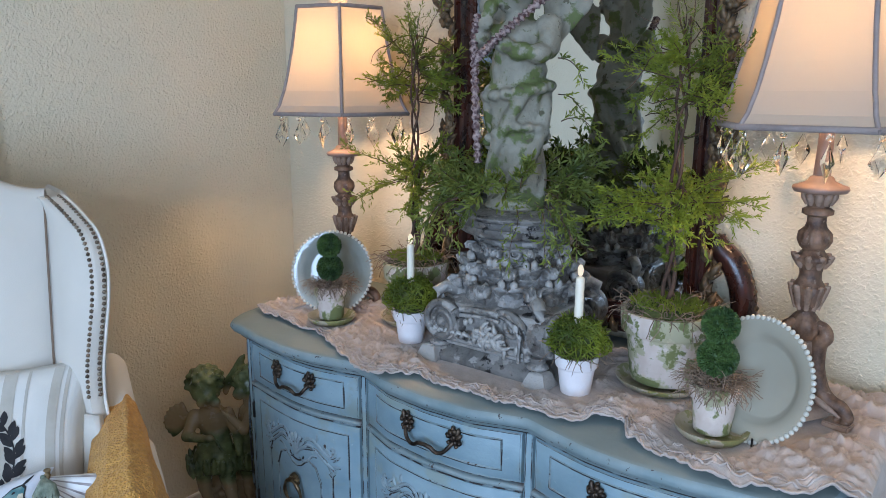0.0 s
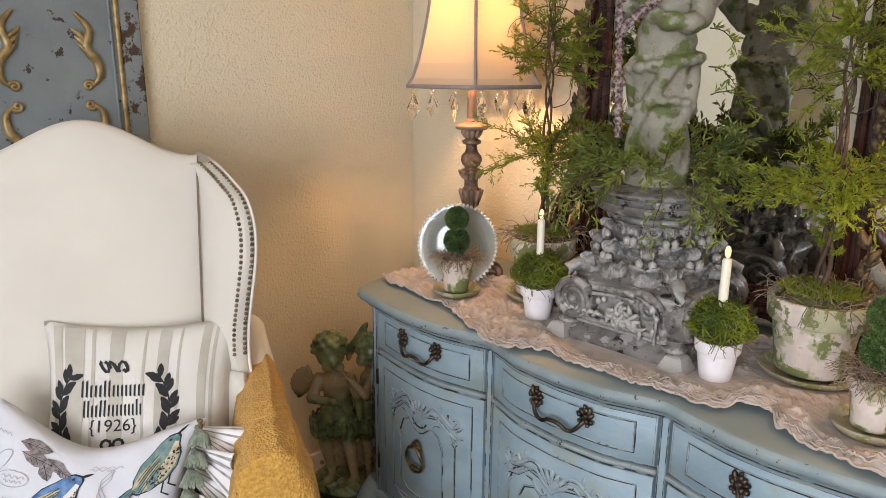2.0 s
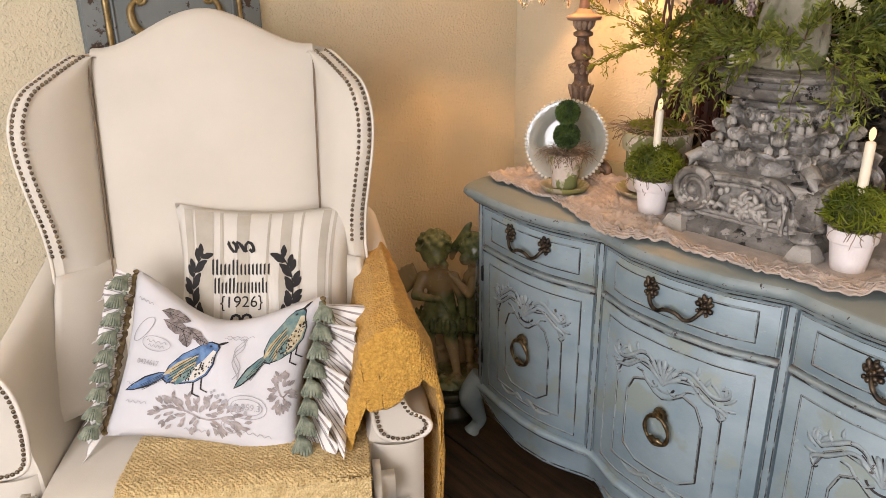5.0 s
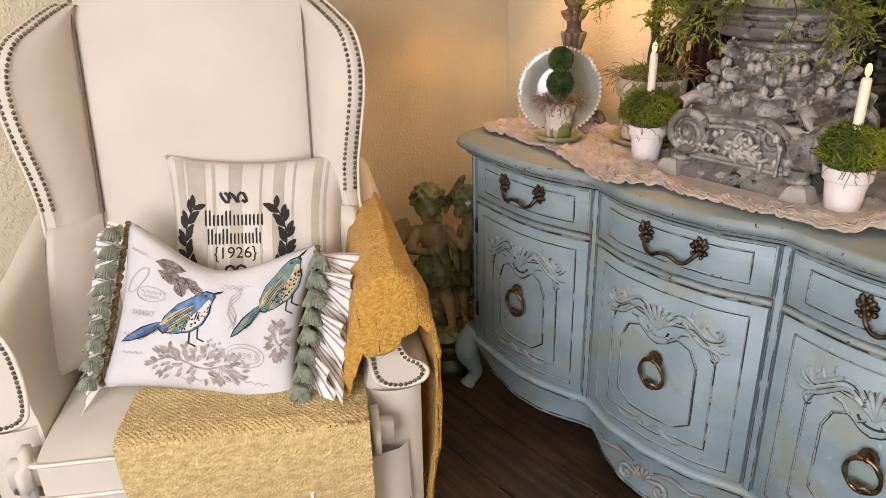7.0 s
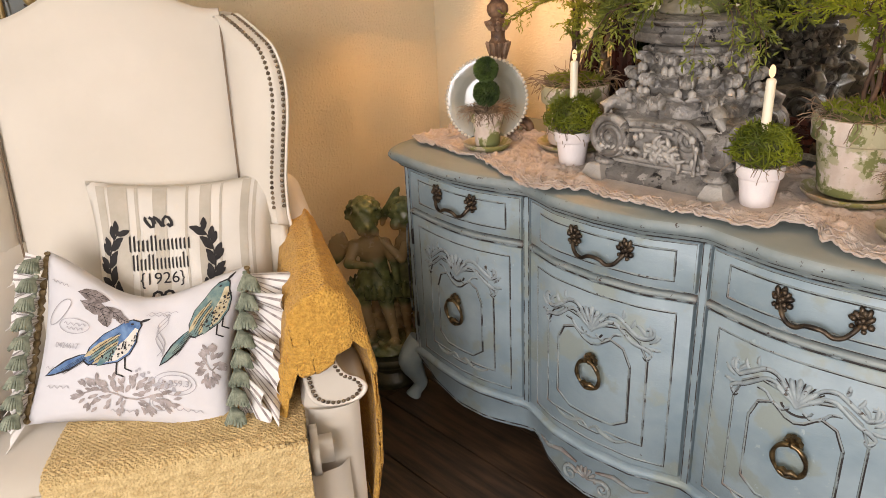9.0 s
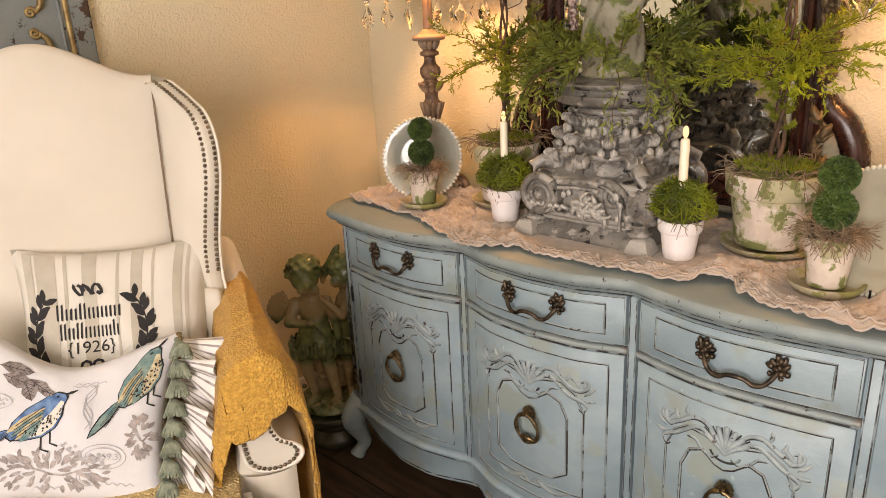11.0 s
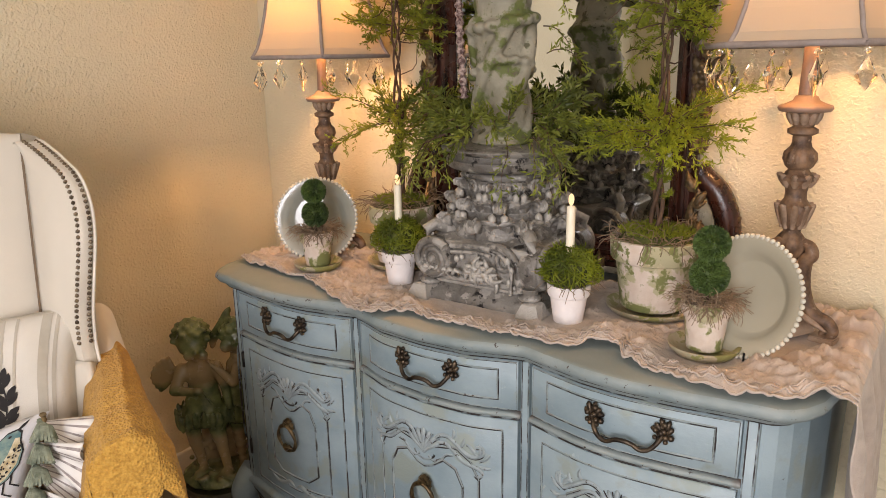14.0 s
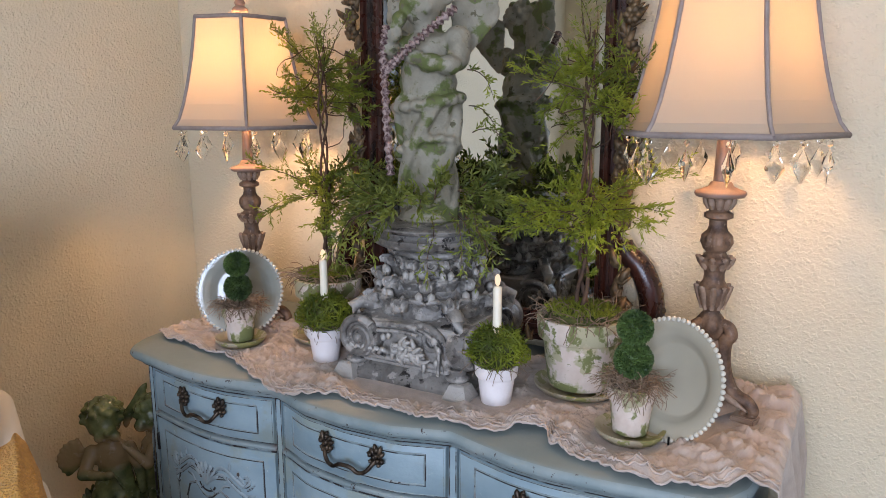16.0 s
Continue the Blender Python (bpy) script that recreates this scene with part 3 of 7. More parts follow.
def crest(door, cx, hw):
    """Raised fan with two long scrolled arms that end in leaf curls over the door's panel."""
    for k in range(7):
        a = radians(90 + (k - 3) * 15)
        r = 0.066 - 0.005 * abs(k - 3)
        lobe = [(cx + math.cos(a) * r * t * (0.55 + 0.65 * t), 0.532 + math.sin(a) * r * t) for t in (0.0, 0.35, 0.7, 0.92, 1.0)]
        part("fan_lobe", tube(on_front(lobe, 0.0034), [0.0030, 0.0048, 0.0068, 0.0058, 0.0020], 6), CARVE, door)
        # dark strips painted as the shade in the gaps between lobes
        if k < 6:
            b = a + radians(7.5)
            part("rubbed_and_shade_line", tube(on_front([(cx + math.cos(b) * 0.060 * t * (0.55 + 0.65 * t), 0.532 + math.sin(b) * 0.060 * t) for t in (0.15, 0.6, 1.0)], 0.0048), 0.0015, 4), LINE, door)
    # dark arc painted as the shade below the fan
    part("rubbed_and_shade_line", tube(on_front([(cx + 0.030 * math.cos(a), 0.540 + 0.024 * math.sin(a)) for a in [radians(195 + 150 * i / 12) for i in range(13)]], 0.003), 0.003, 5), LINE, door)
    for mir in (1, -1):
        arms = ((((0.026, 0.574), (0.044, 0.590), (0.066, 0.592), (0.090, 0.576), (0.112, 0.560), (hw - 0.008, 0.556), (hw + 0.010, 0.566), (hw + 0.008, 0.582), (hw - 0.006, 0.582)), 0.0054),
                (((0.020, 0.556), (0.040, 0.570), (0.062, 0.572), (0.084, 0.556), (0.104, 0.540), (hw - 0.004, 0.530), (hw + 0.008, 0.518), (hw - 0.002, 0.506), (hw - 0.010, 0.514)), 0.0050),
                (((0.012, 0.530), (0.028, 0.520), (0.046, 0.528), (0.060, 0.544), (0.078, 0.548)), 0.0036))
        for arm, fat in arms:
            line = spline([(cx + mir * a, 0, b) for a, b in arm], 6)
            n = len(line)
            part("scroll_carving", tube(on_front([(p.x, p.z) for p in line], 0.0030), [fat * (0.40 + 0.60 * math.sin(math.pi * min(1, 0.12 + 0.9 * i / n))) for i in range(n)], 7), CARVE, door)
            # shade below the arm, painted as a thin dark tube
            part("rubbed_and_shade_line", tube(on_front([(p.x, p.z - fat * 1.10) for p in line], 0.0034), 0.0017, 5), LINE, door)
        for k, (ax, az, ang, ln) in enumerate(((hw - 0.006, 0.560, 108, 0.034), (hw, 0.556, 66, 0.034), (hw + 0.002, 0.548, 18, 0.030), (hw, 0.534, -22, 0.026), (0.078, 0.590, 62, 0.024), (0.098, 0.574, 44, 0.024))):
            a = radians(ang)
            leaf = [(cx + mir * (ax + math.cos(a + 0.4 * t) * ln * t), az + math.sin(a + 0.4 * t) * ln * t) for t in (0, 0.35, 0.7, 1.0)]
            part("leaf_carving", tube(on_front(leaf, 0.0030), [0.0022, 0.0052, 0.0044, 0.0012], 6), CARVE, door)
            # shade below the leaf, painted the same way
            part("rubbed_and_shade_line", tube(on_front([(x, z - 0.0042) for x, z in leaf], 0.0034), 0.0014, 4), LINE, door)


side = thing("sideboard", pose(0, 0, 0), "distressed blue painted serpentine sideboard with carved doors", "sideboard")
xs = [-0.785 + 1.57 * i / 80 for i in range(81)]
bm = bmesh.new()
low, high = [], []
loop = [(x, fy(x) + 0.012) for x in xs] + [(0.785, 0.085), (-0.785, 0.085)]
low = [bm.verts.new((x, y, 0.185)) for x, y in loop]
high = [bm.verts.new((x, y, 0.80)) for x, y in loop]
for i in range(len(loop)):
    bm.faces.new((low[i], low[(i + 1) % len(loop)], high[(i + 1) % len(loop)], high[i]))
bm.faces.new(low)
bm.faces.new(high)
part("carcass", bm, PAINT, side, smooth=False)
# moulded top: several outlines stacked
bm = bmesh.new()
rings = []
for off, z in ((0.004, 0.800), (0.010, 0.806), (0.012, 0.812), (0.024, 0.818), (0.029, 0.827), (0.028, 0.836), (0.023, 0.842), (0.016, 0.846)):
    loop = [(x * (1 + off / 0.79), fy(x) - off) for x in xs] + [(0.785 + off, 0.088), (-0.785 - off, 0.088)]
    rings.append([bm.verts.new((x, y, z)) for x, y in loop])
for a, b in zip(rings, rings[1:]):
    for i in range(len(a)):
        bm.faces.new((a[i], a[(i + 1) % len(a)], b[(i + 1) % len(a)], b[i]))
bm.faces.new(rings[0])
f = bm.faces.new(rings[-1])
f.material_index = 1
for f in bm.faces:
    if all(v.co.z < 0.8425 for v in f.verts):
        f.material_index = 2
part("worktop", bm, [TOPP, TOPP, EDGE], side, "grey-green painted top with worn moulded edge")
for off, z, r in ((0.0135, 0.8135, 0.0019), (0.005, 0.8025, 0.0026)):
    part("rubbed_and_shade_line", tube([(x * (1 + off / 0.79), fy(x) - off, z) for x in [-0.74 + 1.48 * i / 120 for i in range(121)]], r, 5), LINE, side)
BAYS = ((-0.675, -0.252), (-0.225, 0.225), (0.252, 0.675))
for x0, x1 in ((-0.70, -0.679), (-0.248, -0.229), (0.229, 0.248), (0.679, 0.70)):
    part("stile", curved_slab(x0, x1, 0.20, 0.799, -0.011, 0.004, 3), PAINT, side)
    part("rubbed_and_shade_line", tube(on_front([(x0 + 0.002, z / 20) for z in range(4, 17)], 0.0035), 0.0017, 5), LINE, side)
    part("rubbed_and_shade_line", tube(on_front([(x1 - 0.002, z / 20) for z in range(4, 17)], 0.0035), 0.0017, 5), LINE, side)
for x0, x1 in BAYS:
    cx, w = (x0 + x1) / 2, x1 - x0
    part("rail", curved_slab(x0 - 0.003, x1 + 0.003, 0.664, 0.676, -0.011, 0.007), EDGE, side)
    part("rubbed_and_shade_line", tube(on_front(dense([(x0, 0.662), (x1, 0.662)], False), 0.002), 0.003, 5), LINE, side)
    dr = new("drawer")
    dr.parent = side
    part("drawer_front", curved_slab(x0 + 0.003, x1 - 0.003, 0.681, 0.796, -0.011, 0.004), PAINT, dr)
    bead(dr, [(x0 + 0.045, 0.706), (x1 - 0.045, 0.706), (x1 - 0.045, 0.775), (x0 + 0.045, 0.775)], 0.0035, 0.0024)
    bead(dr, [(x0 + 0.007, 0.684), (x1 - 0.007, 0.684), (x1 - 0.007, 0.793), (x0 + 0.007, 0.793)], 0.003, 0.0016)
    bail_handle(dr, cx + (0.003 if cx < -0.1 else 0.014), 0.751 if cx < 0.1 else 0.740, 0.132)
    do = new("door")
    do.parent = side
    part("door_panel", curved_slab(x0 + 0.003, x1 - 0.003, 0.208, 0.658, -0.011, 0.004), PAINT, do)
    bead(do, [(x0 + 0.035, 0.229), (x1 - 0.035, 0.229), (x1 - 0.035, 0.632), (x0 + 0.035, 0.632)], 0.0035, 0.0022)
    hw = w / 2 - 0.085
    cart = [(-hw, 0.272), (-hw * 0.35, 0.272), (-hw * 0.2, 0.258), (hw * 0.2, 0.258), (hw * 0.35, 0.272), (hw, 0.272), (hw * 1.0, 0.500), (hw * 0.86, 0.545), (hw * 0.62, 0.568), (hw * 0.3, 0.560),
            (0, 0.548), (-hw * 0.3, 0.560), (-hw * 0.62, 0.568), (-hw * 0.86, 0.545), (-hw, 0.500)]
    bead(do, [(cx + a, b) for a, b in cart], 0.0035, 0.0026)
    hi = hw - 0.038
    inner = [(-hi, 0.325), (-hi * 0.6, 0.298), (hi * 0.6, 0.298), (hi, 0.325), (hi, 0.475), (hi * 0.82, 0.515), (hi * 0.5, 0.528), (hi * 0.2, 0.506), (0, 0.500),
             (-hi * 0.2, 0.506), (-hi * 0.5, 0.528), (-hi * 0.82, 0.515), (-hi, 0.475)]
    bead(do, [(cx + a, b) for a, b in inner], 0.0035, 0.0030)
    crest(do, cx, hw)
    for mir in (1, -1):
        foot = spline([(cx + mir * a, 0, b) for a, b in ((0.004, 0.262), (0.022, 0.274), (0.045, 0.262), (0.075, 0.256), (0.105, 0.268))], 5)
        part("lower_carving", tube(on_front([(p.x, p.z) for p in foot], 0.004), [0.002 + 0.0045 * math.sin(math.pi * i / len(foot)) for i in range(len(foot))], 6), EDGE, do)
    ring_pull(do, cx + (0.004 if cx < -0.1 else 0.009), 0.461)
for z in (0.588, 0.31):
    part("hinge", box(-0.681, -0.672, fys(-0.676) - 0.009, fys(-0.676) + 0.002, z - 0.024, z + 0.024, 0.002), DARK, side, "small black iron hinge")


def apron_z(x):
    x = abs(x)
    return lerp_table([(0.0, 0.048), (0.06, 0.052), (0.13, 0.082), (0.19, 0.118), (0.206, 0.122), (0.215, 0.112), (0.24, 0.106), (0.36, 0.098), (0.48, 0.100), (0.58, 0.118), (0.64, 0.145), (0.70, 0.165), (0.79, 0.165)], x)


bm = bmesh.new()
secs = []
for i in range(121):
    x = -0.782 + 1.564 * i / 120
    y = fy(x)
    z0 = apron_z(x)
    secs.append([bm.verts.new(p) for p in ((x, y + 0.016, z0), (x, y - 0.002, z0), (x, y - 0.006, z0 + 0.006), (x, y - 0.004, 0.182), (x, y - 0.014, 0.188), (x, y - 0.015, 0.198), (x, y - 0.008, 0.204), (x, y + 0.016, 0.206))])
for a, b in zip(secs, secs[1:]):
    for k in range(8):
        bm.faces.new((a[k], a[(k + 1) % 8], b[(k + 1) % 8], b[k]))
bm.faces.new(secs[0][::-1])
bm.faces.new(secs[-1])
part("apron", bm, PAINT, side)
part("rubbed_and_shade_line", tube([(x, fy(x) - 0.0065, apron_z(x) + 0.012) for x in [-0.68 + 1.36 * i / 130 for i in range(131)]], 0.002, 5), LINE, side)
part("rubbed_and_shade_line", tube([(x, fy(x) - 0.006, 0.181) for x in [-0.69 + 1.38 * i / 60 for i in range(61)]], 0.003, 5), LINE, side)
bm = bmesh.new()
shell(bm, 0, 0.105, 0.038, 0.008)
for mir in (1, -1):
    tube(on_front([(mir * a, b) for a, b in spiral((0.05, 0.095), 0.026, 1.4, 2.6, -1)], 0.008), [0.006] * 10 + [0.004] * 13, 6, bm)
    tube(on_front([(mir * a, b) for a, b in ((0.03, 0.14), (0.08, 0.150), (0.13, 0.135), (0.165, 0.142))], 0.008), [0.003, 0.007, 0.006, 0.002], 6, bm)
part("apron_carving", bm, EDGE, side, "scrolled acanthus carving on the apron")
for sx in (-1, 1):
    for fx, fyy in ((0.715, -0.432), (0.735, 0.04)):
        knee = [(0, 0, 0.205), (0.012, -0.022, 0.17), (0.020, -0.034, 0.13), (0.010, -0.018, 0.08), (0.004, -0.010, 0.045), (0.012, -0.026, 0.018), (0.016, -0.034, 0.002)]
        line = spline([(sx * (fx + a), fyy + (b if fyy < 0 else -b * 0.2), z) for a, b, z in knee], 5)
        rad = [lerp_table([(0, 0.042), (0.3, 0.040), (0.6, 0.024), (0.8, 0.020), (1.0, 0.027)], i / (len(line) - 1)) for i in range(len(line))]
        leg = part("leg", tube(line, rad, 14), PAINT, side, "scrolled cabriole leg")
    # carved corner post panel
    tube_pts = [(sx * (0.748 + 0.014 * math.cos(a)), 0, 0.45 + 0.15 * math.sin(a)) for a in [2 * math.pi * i / 24 for i in range(25)]]
    part("rubbed_and_shade_line", tube([(x, fy(x) - 0.002, z) for x, _, z in tube_pts], 0.003, 6), LINE, side)


# ---- wingback chair ----
CH = pose(-0.8844, -1.1486, 0.0828, 0, 0, 60.7) @ Matrix.Scale(0.94, 4)
chair = thing("wingback_chair", CH, "cream linen wingback armchair with bronze nailhead trim", "armchair")


def back_y(z):
    return -0.035 - 0.20 * (1.25 - z) / 0.8


def back_front(a, b):
    """The padded inner back: a across, b from the seat to the camel top."""
    s = 2 * a - 1
    top = 1.25 + 0.088 * (0.5 + 0.5 * math.cos(math.pi * min(1, abs(s) * 1.06))) ** 0.9
    half = 0.245 + 0.020 * b
    z = 0.42 + (top - 0.42) * b
    puff = 0.035 * (1 - s ** 4) * math.sin(math.pi * min(1, 0.12 + b * 0.88)) ** 0.5 if b < 1 else 0
    return Vector((half * s, back_y(z) - puff, z))


bm = bmesh.new()
N, M = 28, 24
fr = [[bm.verts.new(back_front(i / N, j / M)) for j in range(M + 1)] for i in range(N + 1)]
for i in range(N):
    for j in range(M):
        bm.faces.new((fr[i][j], fr[i + 1][j], fr[i + 1][j + 1], fr[i][j + 1]))
# rolled top and rear
prev = [fr[i][M] for i in range(N + 1)]
for dy, dz in ((0.012, 0.014), (0.03, 0.016), (0.045, 0.004), (0.05, -0.03), (0.04, -0.9)):
    row = [bm.verts.new(fr[i][M].co + Vector((0, dy, dz))) for i in range(N + 1)]
    for i in range(N):
        bm.faces.new((prev[i], prev[i + 1], row[i + 1], row[i]))
    prev = row
part("backrest", bm, LINEN, chair)
WING = [(0.256, -0.012, 1.240), (0.270, -0.046, 1.250), (0.291, -0.085, 1.236), (0.318, -0.135, 1.212), (0.346, -0.195, 1.180), (0.360, -0.235, 1.120), (0.358, -0.250, 1.05), (0.345, -0.255, 0.965), (0.333, -0.250, 0.885), (0.329, -0.245, 0.810), (0.333, -0.240, 0.745)]


def seam_at(z):
    z = min(z, 1.25)
    return Vector((0.247 + 0.018 * (z - 0.42) / 0.83, back_y(z) + 0.01, z))


for sx in (-1, 1):
    flip = lambda p: Vector((sx * p[0], p[1], p[2]))
    edge = spline(WING, 6)
    n = len(edge)
    # inner face
    bm = bmesh.new()
    rows = []
    for e in edge:
        s0 = seam_at(e.z)
        row = []
        for k in range(7):
            t = k / 6
            p = s0.lerp(e, t) + Vector((-0.014, -0.012, 0)) * math.sin(math.pi * t)
            row.append(bm.verts.new(flip(p)))
        # front edge band, outer side
        for dx, dy in ((0.006, -0.008), (0.016, -0.006), (0.029, 0.0), (0.034, 0.010), (0.020, 0.12), (-0.02, 0.25)):
            row.append(bm.verts.new(flip(e + Vector((dx, dy, 0)))))
        rows.append(row)
    for a, b in zip(rows, rows[1:]):
        for k in range(len(a) - 1):
            bm.faces.new((a[k], a[k + 1], b[k + 1], b[k]))
    bm.faces.new(rows[0])
    bm.faces.new(rows[-1])
    wing = part("wing", bm, LINEN, chair)
    part("seam", tube([flip(seam_at(z) + Vector((0.001, -0.024, 0))) for z in [0.46 + 0.78 * i / 20 for i in range(21)]], 0.0028, 5), SEAM, wing)
    # two rows of nails on the band
    for off in (Vector((0.003, -0.0075, 0)), Vector((0.027, -0.0025, 0))):
        verts, faces, acc, last = bmesh.new(), 0, 0.0, None
        for p in spline(WING[1:-1], 40):
            q = flip(p + off)
            if last is None or (q - last).length >= 0.0118:
                ball(q, 0.0052, verts, 1, (1, 0.7, 1))
                last = q
        part("nailhead_trim", verts, NAIL, wing, "row of antique bronze nailheads")
    bm = tube([flip(p + Vector((0.036, 0.004, 0))) for p in edge], 0.004, 6)
    part("piping", bm, PIPING, wing)
    # padded shoulder that joins the wing to the arm
    def shoulder(u, v):
        z = 0.775 - 0.30 * v
        p = seam_at(z).lerp(Vector((0.352 + 0.012 * v, -0.262 - 0.16 * v, z)), u)
        return flip(p + Vector((-0.020, -0.016, 0)) * math.sin(math.pi * u) * (0.4 + 0.6 * v))
    thicken(part("arm_shoulder", sheet(shoulder, 12, 12), LINEN, chair), 0.02, 0)
    # scrolled arm: narrow neck above, rolled outwards below
    SEC = [(0.330, 0.13), (0.335, 0.42), (0.345, 0.50), (0.350, 0.58), (0.357, 0.640), (0.376, 0.682), (0.405, 0.690), (0.430, 0.672), (0.436, 0.640), (0.424, 0.600), (0.420, 0.560), (0.438, 0.522), (0.468, 0.505), (0.484, 0.482), (0.472, 0.455), (0.452, 0.42), (0.445, 0.13)]
    sec = spline([(a, 0, b) for a, b in SEC], 4)
    bm = bmesh.new()
    rows = []
    for y, up, out in ((-0.02, 0.10, -0.03), (-0.16, 0.070, -0.012), (-0.24, 0.048, -0.004), (-0.33, 0.026, 0.0), (-0.42, 0.012, 0.0), (-0.50, 0.003, 0.0), (-0.548, 0.0, 0.0), (-0.562, -0.004, 0.0)):
        sc = 1.0 if y > -0.55 else 0.94
        rows.append([bm.verts.new(flip((0.40 + (p.x - 0.40) * sc + out, y, p.z + up * max(0, (p.z - 0.25) / 0.3)))) for p in sec])
    for a, b in zip(rows, rows[1:]):
        for k in range(len(a) - 1):
            bm.faces.new((a[k], a[k + 1], b[k + 1], b[k]))
    bm.faces.new(rows[-1])
    bm.faces.new(rows[0])
    arm = part("arm", bm, LINEN, chair)
    FACE = [(0.362, 0.475), (0.352, 0.53), (0.352, 0.59), (0.359, 0.640), (0.378, 0.680), (0.405, 0.688), (0.428, 0.670), (0.433, 0.640), (0.421, 0.600), (0.417, 0.560), (0.436, 0.520), (0.466, 0.502), (0.480, 0.482), (0.468, 0.460), (0.43, 0.447), (0.39, 0.452)]
    bm = bmesh.new()
    last = None
    for p in spline([(a, 0, b) for a, b in FACE], 30, True):
        q = flip((0.405 + (p.x - 0.405) * 0.84, -0.565, 0.555 + (p.z - 0.555) * 0.93))
        if last is None or (q - last).length >= 0.0108:
            ball(q, 0.0052, bm, 1, (1, 0.7, 1))
            last = q
    part("nailhead_trim", bm, NAIL, arm, "row of antique bronze nailheads")
    rim = spline([(a, 0, b) for a, b in FACE], 5, True)
    part("piping", tube([flip((p.x, -0.561, p.z)) for p in rim + rim[:1]], 0.0055, 6), PIPING, arm)
    # rounded front of the post below the scroll
    part("arm_post", sheet(lambda u, v: flip((0.345 + 0.118 * u - 0.010 * v * (u - 0.5), -0.560 - 0.022 * math.sin(math.pi * u) ** 0.6, 0.452 - 0.33 * v)), 10, 8), LINEN, arm)
    part("leg", lathe([(0.014, -0.088), (0.016, -0.06), (0.024, 0.06), (0.028, 0.14)], 12, center=(sx * 0.36, -0.56, 0)), MAHOG, chair, "short dark turned wooden leg")
    part("leg", lathe([(0.014, -0.088), (0.016, -0.06), (0.024, 0.06), (0.028, 0.14)], 12, center=(sx * 0.22, 0.0, 0)), MAHOG, chair, "short dark turned wooden leg")


def cushion(x0, x1, y0, y1, z0, z1, puff, n=16):
    bm = bmesh.new()
    for sgn in (1, -1):
        def f(u, v, sgn=sgn):
            a, b = 2 * u - 1, 2 * v - 1
            ea, eb = (1 - a ** 6), (1 - b ** 6)
            return Vector(((x0 + x1) / 2 + (x1 - x0) / 2 * a * (1 - 0.03 * (1 - eb)), (y0 + y1) / 2 + (y1 - y0) / 2 * b * (1 - 0.02 * (1 - ea)),
                           (z0 + z1) / 2 + sgn * ((z1 - z0) / 2 * (0.72 + 0.28 * min(ea, eb) ** 0.5) + puff * (1 - a * a) * (1 - b * b))))
        sheet(f, n, n, bm)
    bmesh.ops.bridge_loops(bm, edges=[e for e in bm.edges if e.is_boundary])
    return bm


seat = part("seat_cushion", cushion(-0.330, 0.330, -0.67, -0.08, 0.325, 0.445, 0.018), LINEN, chair)
for sx in (-1, 1):          # the cushion's ears reach round the arm fronts
    part("cushion_ear", box(min(sx * 0.315, sx * 0.392), max(sx * 0.315, sx * 0.392), -0.671, -0.580, 0.328, 0.441, 0.030), LINEN, seat)
for z in (0.345, 0.428):
    part("piping", tube(spline([(-0.318, -0.664, z), (-0.30, -0.672, z), (0, -0.674, z), (0.30, -0.672, z), (0.318, -0.664, z)], 5), 0.0045, 6), PIPING, seat)
part("seat_frame", box(-0.43, 0.43, -0.56, 0.03, 0.13, 0.325, 0.012), LINEN, chair)
part("seat_rail", sheet(lambda u, v: Vector((-0.425 + 0.85 * u, -0.600 - 0.060 * math.sin(math.pi * u) ** 0.35 + 0.010 * math.cos(math.pi * v), 0.322 - 0.19 * v + 0.03 * v * abs(2 * u - 1) ** 6)), 40, 8), LINEN, chair)
bm = bmesh.new()
for i in range(76):
    u = i / 75
    ball((-0.42 + 0.84 * u, -0.614 - 0.060 * math.sin(math.pi * u) ** 0.35, 0.145 + 0.03 * abs(2 * u - 1) ** 6), 0.005, bm, 1)
part("nailhead_trim", bm, NAIL, chair, "row of antique bronze nailheads")


# ---- lamps ----
TOP = 0.8475
SHADEM = bpy.data.materials.new("cream_silk_shade")
SHADEM.use_nodes = True
_n = SHADEM.node_tree
_t = _n.nodes.new("ShaderNodeBsdfTranslucent")
_t.inputs[0].default_value = (0.165, 0.121, 0.062, 1)
_d = _n.nodes["Principled BSDF"]
_d.inputs["Base Color"].default_value, _d.inputs["Roughness"].default_value = (0.60, 0.50, 0.38, 1), 0.9
_m = _n.nodes.new("ShaderNodeMixShader")
_m.inputs[0].default_value = 0.42
_n.links.new(_d.outputs[0], _m.inputs[1])
_n.links.new(_t.outputs[0], _m.inputs[2])
_n.links.new(_m.outputs[0], _n.nodes["Material Output"].inputs[0])
_bp = _n.nodes.new("ShaderNodeBump")
_bp.inputs["Strength"].default_value, _bp.inputs["Distance"].default_value = 0.2, 0.001
_n.links.new(tex(_n, "noise", 260, 2.0, (1, 1, 0.15)), _bp.inputs["Height"])
_n.links.new(_bp.outputs[0], _d.inputs["Normal"])
